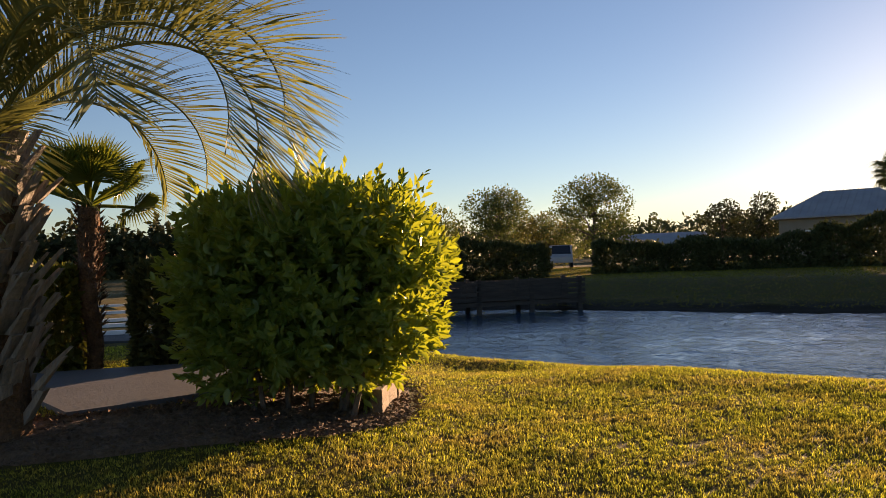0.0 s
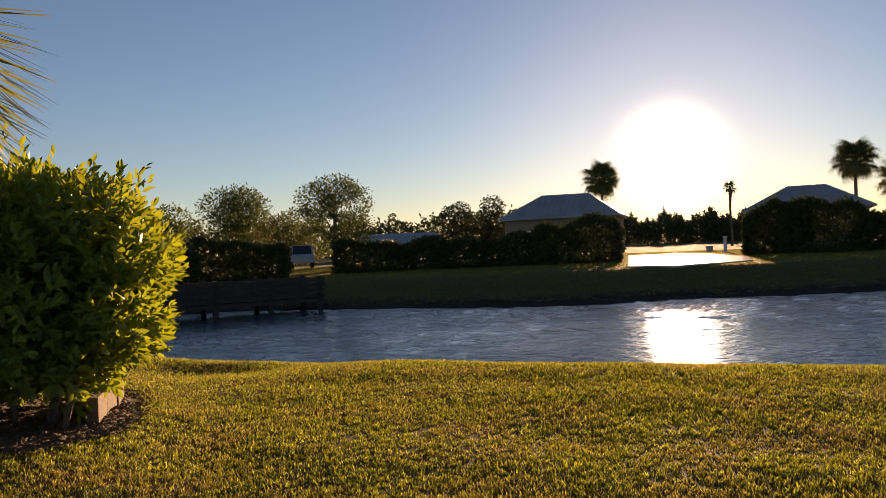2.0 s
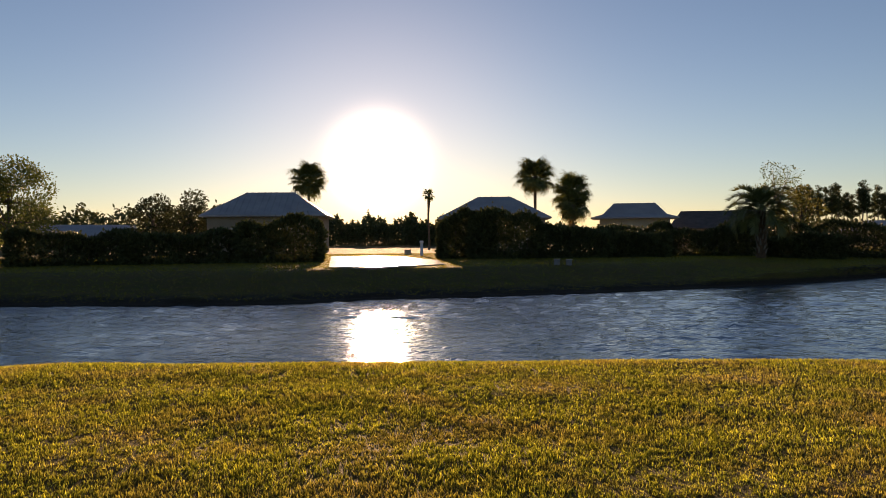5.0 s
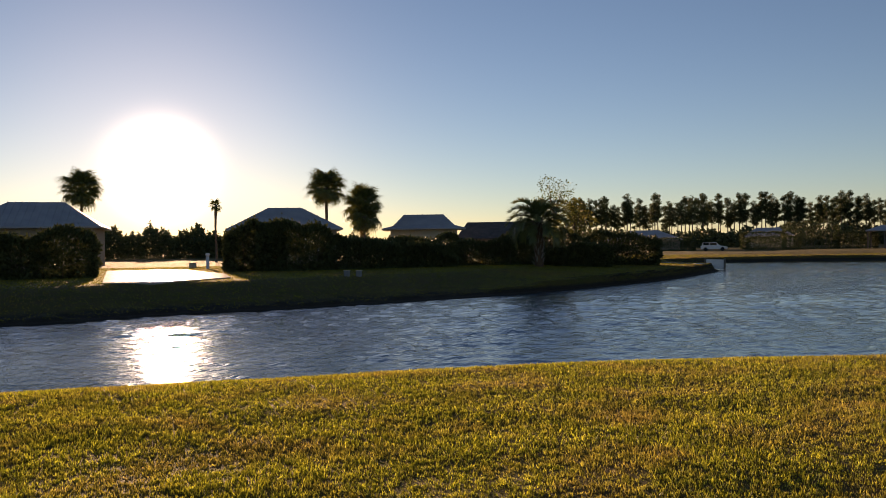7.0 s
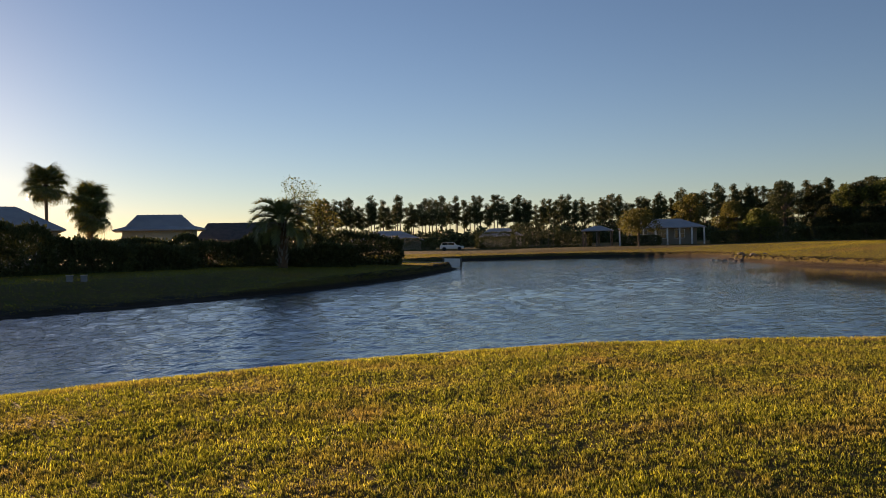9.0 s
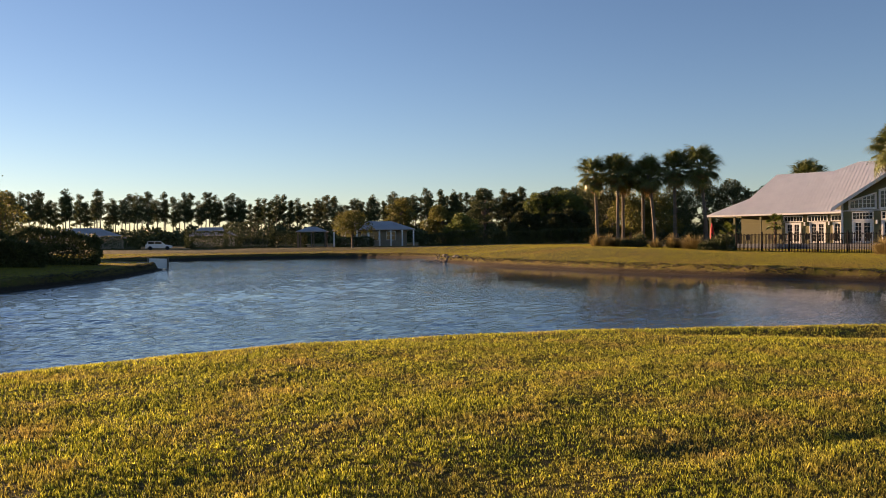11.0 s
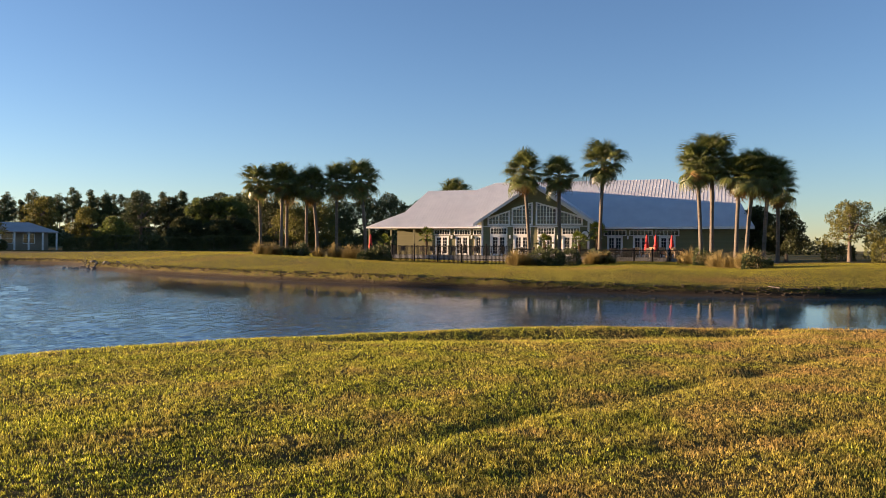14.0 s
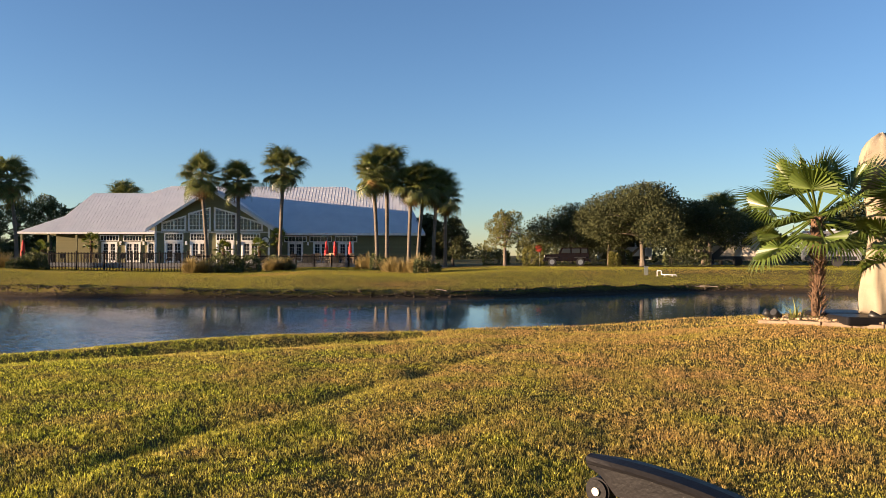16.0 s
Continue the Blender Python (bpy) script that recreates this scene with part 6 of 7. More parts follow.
def motorhome(x, y, turn, body, label, length=9.0):
    t = thing("motorhome", label, "motorhome", on(x, y, turn), "motorhomes under the oaks")
    part("body", boxed(-length / 2, -1.25, 0.55, length / 2, 1.25, 3.3, bevel=0.15), body, t)
    part("stripe", boxed(-length / 2 + 0.3, -1.268, 0.62, length / 2 - 0.4, -1.253, 0.95), BLACK, t, "dark painted band along the skirt")
    for i in range(4):
        xx = -length / 2 + 1.2 + i * (length - 2.4) / 3
        part("side_window", boxed(xx - 0.5, -1.27, 2.0, xx + 0.5, -1.253, 2.7, bevel=0.004), GLASS, t)
    for xx in (-length / 2 + 1.4, length / 2 - 2.0):
        for yy in (-1.12, 1.12):
            bm = bmesh.new()
            bmesh.ops.create_cone(bm, cap_ends=True, segments=18, radius1=0.48, radius2=0.48, depth=0.3, matrix=pose(xx, yy, 0.48, 90, 0, 0))
            part("tyre", bm, RUBBER, t)
    for k, (x0, x1, w) in enumerate(((-0.46, -0.12, 0.10), (-0.30, 0.14, 0.16), (0.02, 0.44, 0.08))):
        pts = [(x0 * length, -1.258, 0.75), ((x0 + w) * length, -1.258, 0.75), ((x1 + 0.5 * w) * length, -1.258, 3.05), (x1 * length, -1.258, 3.05)]
        part("swoosh", polygon_prism(bmesh.new(), pts, (0, -0.006, 0)), BLACK if k < 2 else TAN, t, "dark painted swoosh")
    part("roof_vent", boxed(-0.4, -0.3, 3.3, 0.4, 0.3, 3.5, bevel=0.05), WHITE, t)


motorhome(36.4, -77.6, 206, surface("motorhome_paint", (0.26, 0.235, 0.20), (0.36, 0.33, 0.28), 0.6, 15, 0.3, 0, 0.05), "cream motorhome with dark swooping stripes under the oaks", 6.0)
motorhome(51.0, -82.5, 216, WHITE, "white motorhome with dark stripes half hidden by oaks", 6.0)
motorhome(27.5, -80.2, 200, plain("trailer_paint", (0.22, 0.22, 0.22), 0.4), "grey trailer parked under the oaks", 5.0)


def stop_sign():
    t = thing("stop_sign", "red octagonal stop sign on a post", "road sign", pose(51.4, -67.2, gz(51.4, -67.2), 0, 2.3, 36))
    part("post", boxed(-0.04, -0.03, -0.1, 0.04, 0.03, 2.0), STEEL, t)
    bm = bmesh.new()
    bmesh.ops.create_cone(bm, cap_ends=True, segments=8, radius1=0.42, radius2=0.42, depth=0.03, matrix=pose(0, 0.06, 1.75, 90, 22.5, 0))
    part("plate", bm, plain("sign_red", (0.45, 0.03, 0.02), 0.5), t)


stop_sign()


def pipe_stand():
    """Low white pipework standing on the lawn by the water."""
    t = thing("pump_pipe", "white plastic pump pipework standing on the bank", "pipe", on(26.6, -48.1, 212))
    part("pipe", tube(bmesh.new(), [(-0.58, 0, -0.1), (-0.58, 0, 0.34), (-0.58, 0, 0.36), (-0.34, 0, 0.36), (-0.32, 0, 0.34), (-0.32, 0, 0.14), (-0.30, 0, 0.12), (0.60, 0, 0.10), (0.60, 0, -0.1)], [0.03] * 9, 8), PVC, t)
    for x in (-0.1, 0.35):
        part("support", boxed(x - 0.03, -0.03, -0.1, x + 0.03, 0.03, 0.09), PVC, t)
    b = thing("utility_box", "grey-green utility box on the lawn", "utility box", on(28.0, -48.0, 212))
    part("cabinet", boxed(-0.13, -0.13, -0.05, 0.13, 0.13, 0.52, bevel=0.02), surface("box_green", (0.07, 0.08, 0.07), (0.10, 0.11, 0.10), 2, 20, 0.6), b)
    part("lid", boxed(-0.15, -0.15, 0.52, 0.15, 0.15, 0.56, bevel=0.015), STEEL, b)


pipe_stand()
for x, y, turn, L in ((27.0, -27.9, 25, 0.5), (22.0, -43.3, 45, 0.75), (21.6, -43.8, 42, 1.0)):
    bm = tube(bmesh.new(), [(-L / 2, 0, 0.03), (0, 0.03, 0.07), (L / 2, 0, 0.10)], [0.025, 0.03, 0.018], 7)
    ob = part("driftwood", bm, WOOD)
    ob.matrix_basis = pose(x, y, max(gz(x, y), WATER_Z) - 0.01, 0, 0, turn)
    tagged(ob, "pale bleached branch lying on the bank", "branch")

# ---- north bank small things: landing, van, path, pier ----
def landing():
    t = thing("footbridge", "weathered wooden footbridge with boarded rail at the water's edge", "footbridge", pose(1.0, 28.6, WATER_Z, 0, 0, 14))
    for i in range(30):
        part("plank", boxed(-4.2 + i * 0.27, -0.7, 0.42, -4.2 + i * 0.27 + 0.25, 0.7, 0.47), DARK_WOOD, t)
    for x in (-3.8, -1.9, 0.0, 1.9, 3.7):
        for y in (-0.74, 0.74):
            part("post", boxed(x - 0.08, y - 0.06, -0.9, x + 0.08, y + 0.06, 1.22), DARK_WOOD, t)
    for y in (-0.80, 0.77):
        for k in range(5):
            part("rail_board", boxed(-4.2, y, 0.30 + 0.18 * k, 3.9, y + 0.03, 0.43 + 0.18 * k), DARK_WOOD, t)


landing()


def van():
    t = thing("white_van", "white van parked among trees on the far bank", "van", on(10.2, 70.5, -97))
    bm = bmesh.new()
    polygon_prism(bm, [(-2.4, -0.95, 0.45), (2.3, -0.95, 0.45), (2.35, -0.95, 0.95), (1.5, -0.95, 1.15), (0.9, -0.95, 1.95), (-2.4, -0.95, 2.0)], (0, 1.9, 0))
    bmesh.ops.bevel(bm, geom=bm.edges[:], offset=0.06, segments=2, affect="EDGES")
    # white paint greyed, so the shade on the van is in its colour
    part("body", bm, plain("shaded_van_paint", (0.42, 0.42, 0.43), 0.4), t)
    part("windscreen", polygon_prism(bmesh.new(), [(1.50, -0.8, 1.2), (1.50, 0.8, 1.2), (0.98, 0.75, 1.9), (0.98, -0.75, 1.9)], (0.03, 0, 0.02)), GLASS, t)
    for y in (-0.965, 0.945):
        part("side_window", boxed(-0.1, y, 1.25, 0.9, y + 0.02, 1.8), GLASS, t)
    for x in (-1.5, 1.5):
        for y in (-0.85, 0.85):
            bm = bmesh.new()
            bmesh.ops.create_cone(bm, cap_ends=True, segments=18, radius1=0.36, radius2=0.36, depth=0.22, matrix=pose(x, y, 0.36, 90, 0, 0))
            part("tyre", bm, RUBBER, t)


van()


def far_car(x, y, turn):
    t = thing("white_car", "white car parked below the pines", "car", on(x, y, turn))
    bm = polygon_prism(bmesh.new(), [(-2.2, -0.88, 0.35), (2.2, -0.88, 0.35), (2.25, -0.88, 0.75), (1.1, -0.88, 0.95), (-2.2, -0.88, 0.98)], (0, 1.76, 0))
    bmesh.ops.bevel(bm, geom=bm.edges[:], offset=0.06, segments=2, affect="EDGES")
    part("body", bm, WHITE, t)
    part("cab", polygon_prism(bmesh.new(), [(-2.0, -0.78, 0.95), (1.0, -0.78, 0.95), (0.4, -0.72, 1.5), (-1.8, -0.72, 1.5)], (0, 1.5, 0)), WHITE, t)
    for x0, x1 in ((-1.75, -0.75), (-0.65, 0.45)):
        for yy in (-0.80, 0.745):
            part("side_window", boxed(x0, yy, 1.03, x1, yy + 0.02, 1.42), GLASS, t)
    for xx in (-1.4, 1.4):
        for yy in (-0.82, 0.82):
            bm = bmesh.new()
            bmesh.ops.create_cone(bm, cap_ends=True, segments=16, radius1=0.34, radius2=0.34, depth=0.2, matrix=pose(xx, yy, 0.34, 90, 0, 0))
            part("tyre", bm, RUBBER, t)


far_car(142.0, 47.8, -72)


def bank_path():
    pts_l, pts_r = [], []
    for i in range(14):
        q = i / 13
        x, y = 74.0 - 10.5 * q, 36.0 - 13.8 * q - 1.0 * math.sin(q * 3)
        pts_l.append((x - 0.6, y, gz(x - 0.6, y) + 0.03))
        pts_r.append((x + 0.6, y, gz(x + 0.6, y) + 0.03))
    bm = bmesh.new()
    l, r = [bm.verts.new(p) for p in pts_l], [bm.verts.new(p) for p in pts_r]
    for i in range(13):
        bm.faces.new((l[i], r[i], r[i + 1], l[i + 1]))
    r2 = bmesh.ops.extrude_face_region(bm, geom=bm.faces[:])
    bmesh.ops.translate(bm, verts=[v for v in r2["geom"] if isinstance(v, bmesh.types.BMVert)], vec=(0, 0, -0.1))
    bmesh.ops.recalc_face_normals(bm, faces=bm.faces)
    tagged(part("path", bm, CONCRETE), "pale narrow path running down the bank to the water", "path", kind="structure")


bank_path()
t = thing("water_gauge", "pale wooden board on two posts standing in the water", "water gauge", pose(66.0, 22.0, WATER_Z, 0, 2.0, -70))
for x in (-0.75, 0.75):
    part("post", boxed(x - 0.08, -0.08, -0.8, x + 0.08, 0.08, 0.95), WOOD, t)
part("board", boxed(-0.67, -0.03, 0.1, 0.67, 0.03, 0.85), TRIM, t, "pale board")


# ---- planting bed with palm and covered umbrella ----
BED = [(5.58, -12.86), (4.62, -12.74), (3.42, -12.79), (2.23, -12.99), (1.68, -13.64), (1.95, -14.52), (3.38, -14.80), (4.96, -14.47), (5.71, -13.81)]
rng_b = random.Random(31)


def stone_bed():
    top = [(x, y, gz(x, y) + 0.06) for x, y in BED]
    bm = polygon_prism(bmesh.new(), top, (0, 0, -0.12))
    ob = part("stone_bed", bm, STONE)
    tagged(ob, "raised bed of pale river stones round the palm", "planting bed", kind="structure")
    shapes = []
    for k in range(3):
        b = bmesh.new()
        bmesh.ops.create_icosphere(b, subdivisions=1, radius=0.024)
        for v in b.verts:
            v.co *= 1 + 0.3 * noise.noise(v.co * 30 + Vector((k * 5, 0, 0)))
            v.co.z *= 0.65
        verts = np.array([v.co for v in b.verts])
        b.verts.index_update()
        shapes.append((verts, np.array([[v.index for v in f.verts] for f in b.faces])))
        b.free()
    vs, fs, n = [], [], 0
    rng = np.random.default_rng(5)
    for i in range(4200):
        k = i % len(BED)
        q, w = rng.random(2)
        c = np.mean(BED, axis=0)
        e = np.array(BED[k]) * (1 - q) + np.array(BED[(k + 1) % len(BED)]) * q
        p = c + (e - c) * math.sqrt(w) * 0.97
        v, f = shapes[i % 3]
        a = rng.random() * 6.28
        rot = np.array([[math.cos(a), -math.sin(a), 0], [math.sin(a), math.cos(a), 0], [0, 0, 1]])
        vs.append((v * rng.uniform(0.5, 1.25)) @ rot.T + np.array([p[0], p[1], gz(*p) + 0.07 + 0.02 * rng.random()]))
        fs.append(f + n)
        n += len(v)
    tagged(piece("river_stone", raw_mesh("river_stone", np.concatenate(vs), np.concatenate(fs), STONE_BITS, True), ob), kind="stuff")
    outline = [Vector((x, y, 0)) for x, y in BED[:5]]
    for a, b in zip(outline, outline[1:]):
        L = (b - a).length
        n = max(1, round(L / 0.45))
        for i in range(n):
            p = a.lerp(b, (i + 0.5) / n)
            ang = math.degrees(math.atan2(b.y - a.y, b.x - a.x))
            bl = part("edging_block", boxed(-L / n / 2 + 0.006, -0.06, -0.08, L / n / 2 - 0.006, 0.06, 0.06, bevel=0.012), BLOCK)
            bl.matrix_basis = pose(p.x, p.y, gz(p.x, p.y), rng_b.uniform(-2, 2), 0, ang)
            tagged(bl, "tan concrete edging block of the stone bed", "edging block", "edging of the stone bed")


m_st, n_st, l_st, b_st = shader("pebble", 0.6)
g_st = n_st.new("ShaderNodeNewGeometry")
l_st.new(mix_rgb(n_st, l_st, g_st.outputs["Random Per Island"], (0.17, 0.115, 0.065), (0.44, 0.33, 0.20)), b_st.inputs["Base Color"])
add_bump(n_st, l_st, b_st, tex_noise(n_st, l_st, 60.0), 0.3, 0.004)
STONE_BITS = m_st
stone_bed()
windmill_palm(4.83, -13.13, 1.55, 0.60, 17, "windmill palm with stiff sunlit fans in the stone bed", 17, 0.064, -40)
windmill_palm(3.43, -13.54, 1.25, 0.62, 18, "windmill palm beside the covered umbrella", 15, 0.08, -38)
grass_tuft(5.09, -13.00, 0.42, 0.4, 700, foliage("liriope", (0.16, 0.18, 0.04), (0.26, 0.26, 0.07), None, 0.35), "small green grass tuft in the stones", "grass_tuft", 46)


def covered_umbrella():
    t = thing("covered_umbrella", "folded cantilever umbrella under a beige canvas cover", "umbrella", pose(4.11, -13.69, gz(4.11, -13.69), 0, 0, 40))
    bm = bmesh.new()
    n, sides = 26, 36
    rings = []
    for i in range(n + 1):
        q = i / n
        z = 0.16 + 2.60 * q
        r = 0.33 - 0.16 * ease((q - 0.0) / 0.42) + 0.12 * ease((q - 0.45) / 0.4)
        r *= math.sqrt(max(0.02, 1 - max(0, (q - 0.86) / 0.14) ** 2))
        ring = []
        for k in range(sides):
            a = 2 * math.pi * k / sides
            fold = 1 + (0.05 + 0.05 * (1 - q)) * math.sin(a * 7 + 2.2 * math.sin(q * 5)) + 0.03 * math.sin(a * 13 + q * 9)
            ring.append(bm.verts.new((math.cos(a) * r * fold + 0.03 * math.sin(q * 3), math.sin(a) * r * fold * 0.82, z + 0.02 * math.sin(a * 5))))
        rings.append(ring)
    for a, b in zip(rings, rings[1:]):
        for k in range(sides):
            bm.faces.new((a[k], a[(k + 1) % sides], b[(k + 1) % sides], b[k])).smooth = True
    bm.faces.new(rings[-1])
    bm.faces.new(rings[0][::-1])
    part("cover", bm, CANVAS, t, "creased beige canvas cover")
    part("pole", tube(bmesh.new(), [(0, 0, 0.0), (0, 0, 0.5)], [0.05, 0.05], 10), BLACK, t)
    for x, y in ((0.06, 0.06), (-0.84, 0.06), (0.06, -0.84), (-0.84, -0.84)):
        part("base_weight", boxed(x + 0.01, y + 0.01, 0.03, x + 0.77, y + 0.77, 0.15, bevel=0.03), PLASTIC, t, "black resin base weight")


covered_umbrella()


def garden_light(x, y, turn):
    t = thing("garden_spotlight", "small black garden spotlight on a spike", "garden light", on(x, y, turn, 0.04))
    part("spike", tube(bmesh.new(), [(0, 0, -0.05), (0, 0, 0.08)], [0.012, 0.012], 6), BLACK, t)
    part("lamp_head", tube(bmesh.new(), [(-0.07, 0, 0.08), (0.0, 0, 0.11), (0.09, 0, 0.15)], [0.035, 0.05, 0.055], 10), BLACK, t)


garden_light(5.46, -12.97, 40)
garden_light(5.33, -12.91, 75)
garden_light(3.98, -12.95, 10)


# ---- chair whose arm reaches into view ----
def lawn_chair():
    """A folding lounge chair of black resin and metal, seen by the end of one arm."""
    t = thing("lounge_chair", "black resin folding lounge chair with a curved armrest", "chair", pose(1.65, -2.56, gz(1.65, -2.56), 0, 0, 0))
    # arm: a long curved pad, wide on top, with a deep skirt; it runs away from its tip along -x
    def arm(y, name):
        bm = bmesh.new()
        rows = []
        for i in range(15):
            q = i / 14
            x = 0.0 - 0.66 * q
            z = 0.668 + 0.012 * math.sin(q * 2.0) - 0.12 * q ** 1.9
            w = 0.038 * (0.55 + 0.45 * min(1, q * 8)) + 0.006 * math.sin(q * 3)
            dpt = 0.018 + 0.058 * ease((q - 0.03) / 0.12)
            prof = [(-w, 0.0), (-w * 0.85, 0.010), (0, 0.014), (w * 0.85, 0.010), (w, 0.0), (w * 0.93, -0.008), (w * 0.7, -0.012), (w * 0.66, -dpt), (-w * 0.66, -dpt), (-w * 0.7, -0.012), (-w * 0.93, -0.008)]
            rows.append([bm.verts.new((x, y + a, z + b)) for a, b in prof])
        for a, b in zip(rows, rows[1:]):
            for k in range(len(a)):
                bm.faces.new((a[k], a[(k + 1) % len(a)], b[(k + 1) % len(a)], b[k]))
        bm.faces.new(rows[0])
        bm.faces.new(rows[-1][::-1])
        bmesh.ops.recalc_face_normals(bm, faces=bm.faces)
        a = part(name, bm, PLASTIC, t, "curved black resin armrest")
        b2 = bmesh.new()
        bmesh.ops.create_cone(b2, cap_ends=True, segments=24, radius1=0.036, radius2=0.036, depth=0.05, matrix=pose(-0.035, y, 0.593, 90, 0, 0))
        bmesh.ops.bevel(b2, geom=[e for e in b2.edges if e.calc_face_angle(0) > 1], offset=0.006, segments=2, affect="EDGES")
        kn = part("pivot", b2, PLASTIC, a)
        b3 = bmesh.new()
        bmesh.ops.create_cone(b3, cap_ends=True, segments=12, radius1=0.011, radius2=0.009, depth=0.06, matrix=pose(-0.035, y, 0.593, 90, 0, 0))
        part("bolt", b3, STEEL, a)
        return a
    arm(0.0, "armrest")
    for y in (0.0,):
        part("leg", tube(bmesh.new(), [(-0.035, y, 0.593), (0.02, y, 0.30), (0.10, y, 0.0)], [0.013, 0.013, 0.013], 8), BLACK, t)
        part("leg", tube(bmesh.new(), [(-0.55, y, 0.50), (-0.66, y, 0.0)], [0.013, 0.013], 8), BLACK, t)
    part("seat", boxed(-0.56, 0.04, 0.36, -0.02, 0.56, 0.385, bevel=0.008), PLASTIC, t)
    part("backrest", polygon_prism(bmesh.new(), [(-0.58, 0.56, 0.38), (-0.58, 0.04, 0.38), (-1.15, 0.04, 0.74), (-1.15, 0.56, 0.74)], (-0.02, 0, -0.01)), PLASTIC, t)


lawn_chair()


# ---- lawn grass ----
def inside(poly, x, y):
    hit = np.zeros(len(x), bool)
    for (ax, ay), (bx, by) in zip(poly, poly[1:] + poly[:1]):
        if ay != by:
            hit ^= ((ay > y) != (by > y)) & (x < (bx - ax) * (y - ay) / (by - ay) + ax)
    return hit


TURF_TABLE = np.random.default_rng(23).random((256, 256))


def patchy(x, y):
    """Smooth random patches about one unit across, from -1 to 1."""
    i, j = np.floor(x).astype(int), np.floor(y).astype(int)
    p, q = ease(x - i), ease(y - j)
    a, b = TURF_TABLE[i % 256, j % 256], TURF_TABLE[(i + 1) % 256, j % 256]
    c, d = TURF_TABLE[i % 256, (j + 1) % 256], TURF_TABLE[(i + 1) % 256, (j + 1) % 256]
    return 2 * ((a * (1 - p) + b * p) * (1 - q) + (c * (1 - p) + d * p) * q) - 1


def turf(x, y):
    """Uneven field of tufts a few centimetres across, from about -1 to 1."""
    return 0.85 * patchy(x * 30 + 0.4 * y, y * 30 - 0.4 * x) + 0.22 * patchy(x * 9 + 3.3, y * 9 + 1.7)


def grass_blades(name, label, rings, material, az0, az1, seed, near=True):
    rng = np.random.default_rng(seed)
    chunks = []
    for r0, r1, density, h, w in rings:
        area = math.radians(az1 - az0) / 2 * (r1 * r1 - r0 * r0)
        n = int(area * density)
        az = np.radians(az0 + (az1 - az0) * rng.random(n))
        r = np.sqrt(r0 * r0 + (r1 * r1 - r0 * r0) * rng.random(n))
        x, y = r * np.sin(az), r * np.cos(az)
        if near:
            # blades stand in small tufts with gaps between
            keep = turf(x, y) + 0.35 * rng.normal(size=n) > -0.34
            # bare in the beds and on the pad
            keep &= ~inside(MULCH_EDGE, x, y) & ~inside(PAD, x, y) & ~inside(BED, x, y) & ~((x < -3.5) & (y > 10.6))
            x, y = x[keep], y[keep]
        sd = shore_lookup(x, y)
        keep = sd > (0.5 if near else 0.46)
        if not near:
            keep &= ~inside(DRIVE, x, y) & (sd < 45)
        x, y = x[keep], y[keep]
        chunks.append((x, y, np.full(len(x), h), np.full(len(x), w)))
    x, y, h, w = (np.concatenate(c) for c in zip(*chunks))
    n = len(x)
    z = ground(x, y) - 0.004
    patch = np.sin(x * 1.9 + 1.3 * np.sin(y * 1.1)) * np.sin(y * 2.3 + np.sin(x * 1.7))
    h = h * (0.5 + 0.9 * rng.random(n)) * (1 + 0.22 * patch)
    if near:
        h = h * (1 + 0.45 * turf(x, y))
    a = rng.random(n) * 2 * np.pi
    lean = (0.05 + 0.75 * rng.random(n)) if near else (0.2 + 1.1 * rng.random(n))
    b = rng.random(n) * 2 * np.pi
    side = np.stack([np.cos(a), np.sin(a), np.zeros(n)], 1) * (w * 0.5)[:, None]
    base = np.stack([x, y, z], 1)
    tip = base + np.stack([np.cos(b) * lean * h, np.sin(b) * lean * h, h], 1)
    v = np.stack([base - side, base + side, tip], 1).reshape(-1, 3)
    f = np.arange(3 * n).reshape(n, 3)
    tagged(new(name, raw_mesh(name, v, f, material)), label, "grass", kind="stuff")


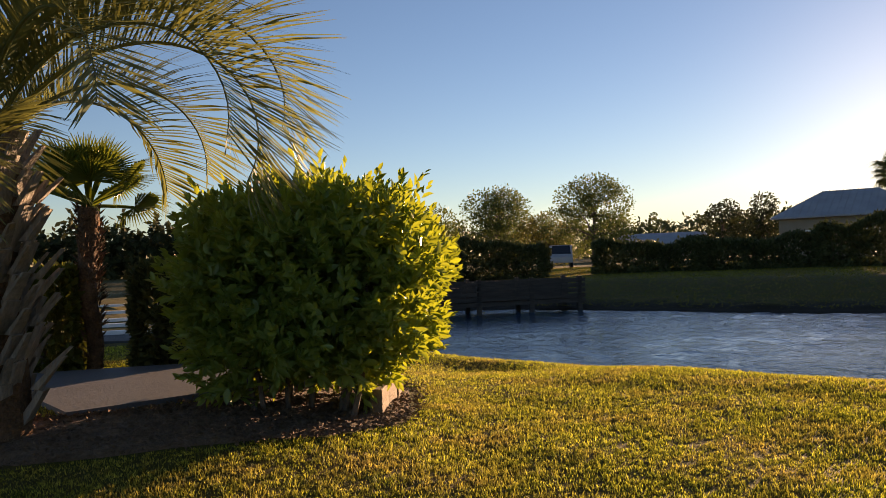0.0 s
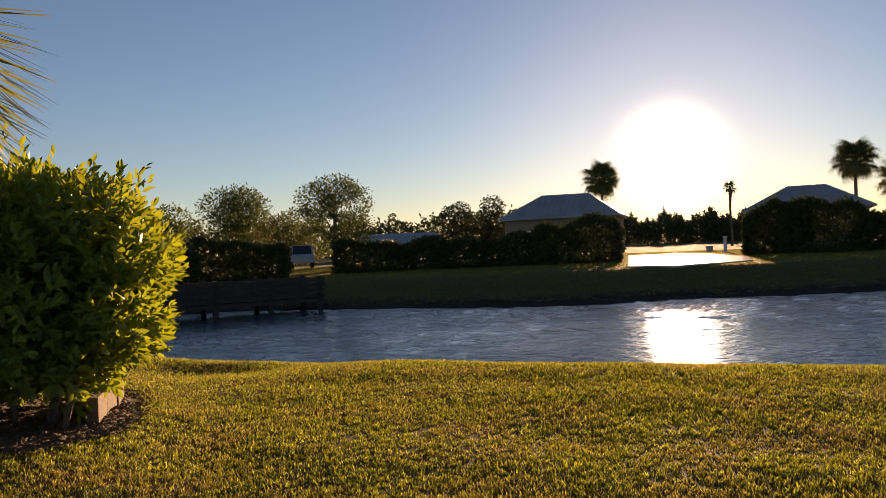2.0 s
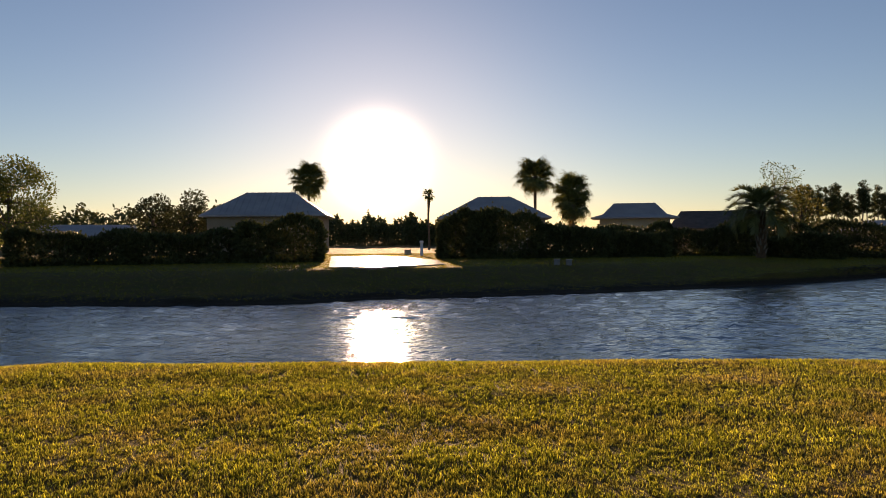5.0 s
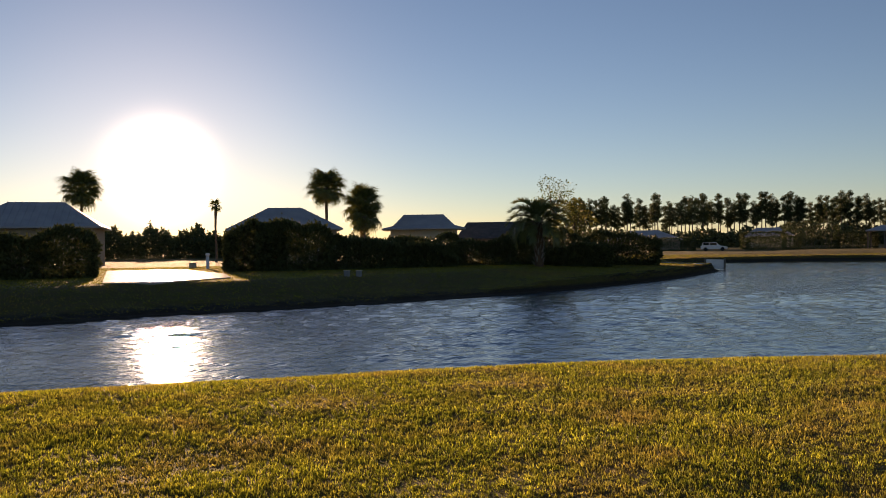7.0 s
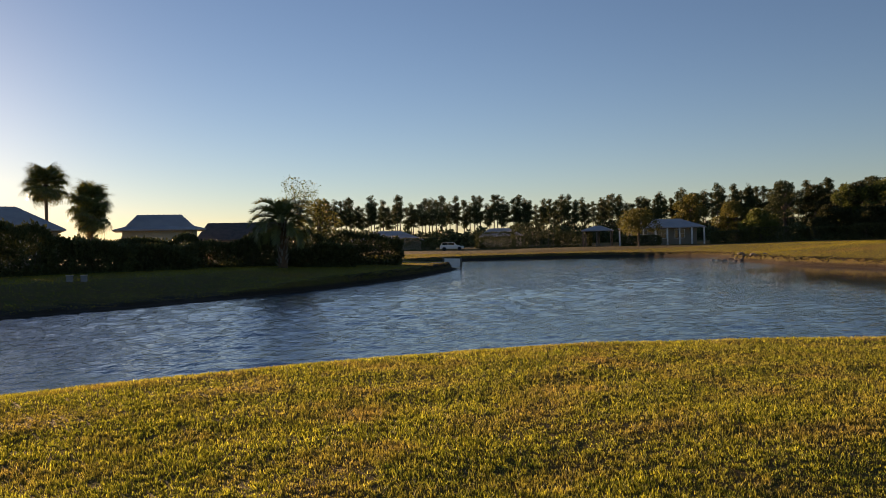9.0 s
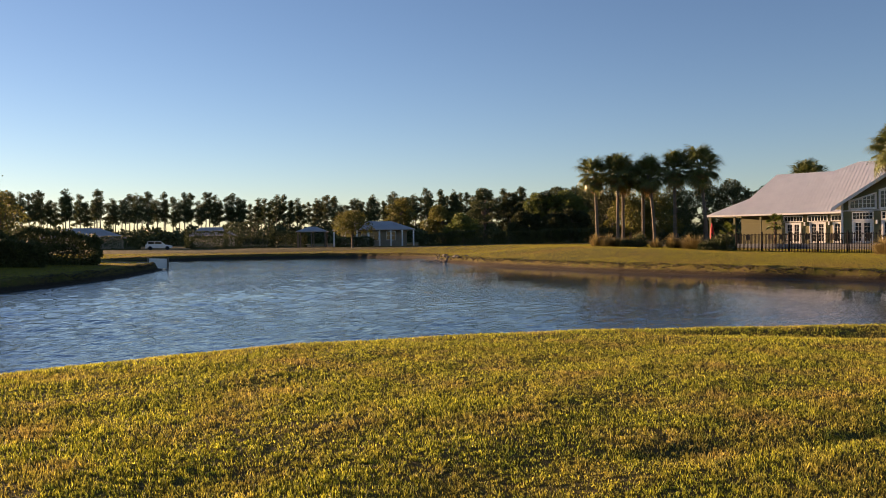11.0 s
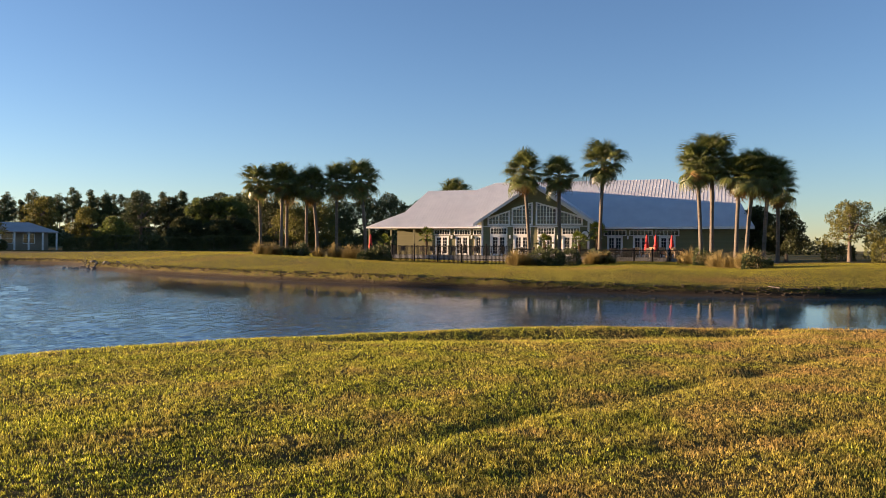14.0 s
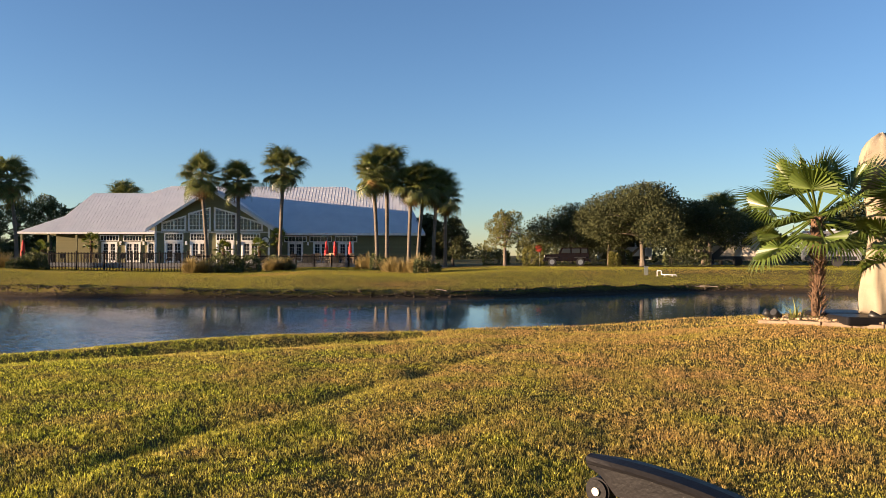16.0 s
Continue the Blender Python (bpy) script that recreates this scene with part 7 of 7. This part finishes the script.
grass_blades("lawn_grass", "short thick turf, green with straw-coloured patches", ((0.3, 3.0, 9500, 0.020, 0.0078), (3.0, 5.0, 11500, 0.020, 0.0078), (5.0, 7.0, 8600, 0.021, 0.0088), (7.0, 10.0, 6400, 0.022, 0.0098), (10.0, 14.0, 3200, 0.024, 0.013), (14.0, 22.0, 500, 0.03, 0.02)), BLADE, -32, 168, 3)
grass_blades("lawn_grass", "short thick turf, green with straw-coloured patches", ((0.3, 9.0, 600, 0.028, 0.018),), BLADE, 168, 328, 6)
grass_blades("bank_grass", "olive-green mown grass on the banks across the pond", ((20.0, 58.0, 130, 0.04, 0.03), (58.0, 115.0, 40, 0.05, 0.05)), FAR_BLADE, 56, 168, 4, False)
grass_blades("north_bank_grass", "grass in shade on the bank below the houses", ((22.0, 70.0, 45, 0.045, 0.05),), FAR_BLADE, -6, 56, 5, False)


# ---- crumbling sods along the eroded bank ----
def bank_sods():
    rng = np.random.default_rng(8)
    b = bmesh.new()
    bmesh.ops.create_icosphere(b, subdivisions=1, radius=1.0)
    b.verts.index_update()
    v0, f0 = np.array([v.co for v in b.verts]), np.array([[v.index for v in f.verts] for f in b.faces])
    b.free()
    vs, fs, n = [], [], 0
    step = np.diff(np.concatenate([SHORE, SHORE[:1]]), axis=0)
    for p, d in zip(SHORE, step):
        az = math.degrees(math.atan2(p[0], p[1]))
        L = float(np.hypot(*d))
        if not 66 < az < 166 or math.hypot(p[0], p[1]) < 20 or L < 1e-6:
            continue
        out = np.array([d[1], -d[0]]) / L
        for k in range(int(L * 26)):
            q = p + d * rng.random() + out * rng.uniform(0.38, 0.68)
            s = rng.uniform(0.02, 0.06)
            a = rng.random() * 6.28
            rot = np.array([[math.cos(a), -math.sin(a), 0], [math.sin(a), math.cos(a), 0], [0, 0, 1]])
            shape = v0 * (1 + 0.35 * rng.normal(size=(len(v0), 1))) * np.array([1.6, 1.2, 0.6]) * s
            vs.append(shape @ rot.T + np.array([q[0], q[1], gz(q[0], q[1]) + 0.2 * s]))
            fs.append(f0 + n)
            n += len(v0)
    tagged(new("bank_sods", raw_mesh("bank_sods", np.concatenate(vs), np.concatenate(fs), SOIL)), "dark crumbling sods of soil along the eroded bank", "soil", kind="stuff")


bank_sods()
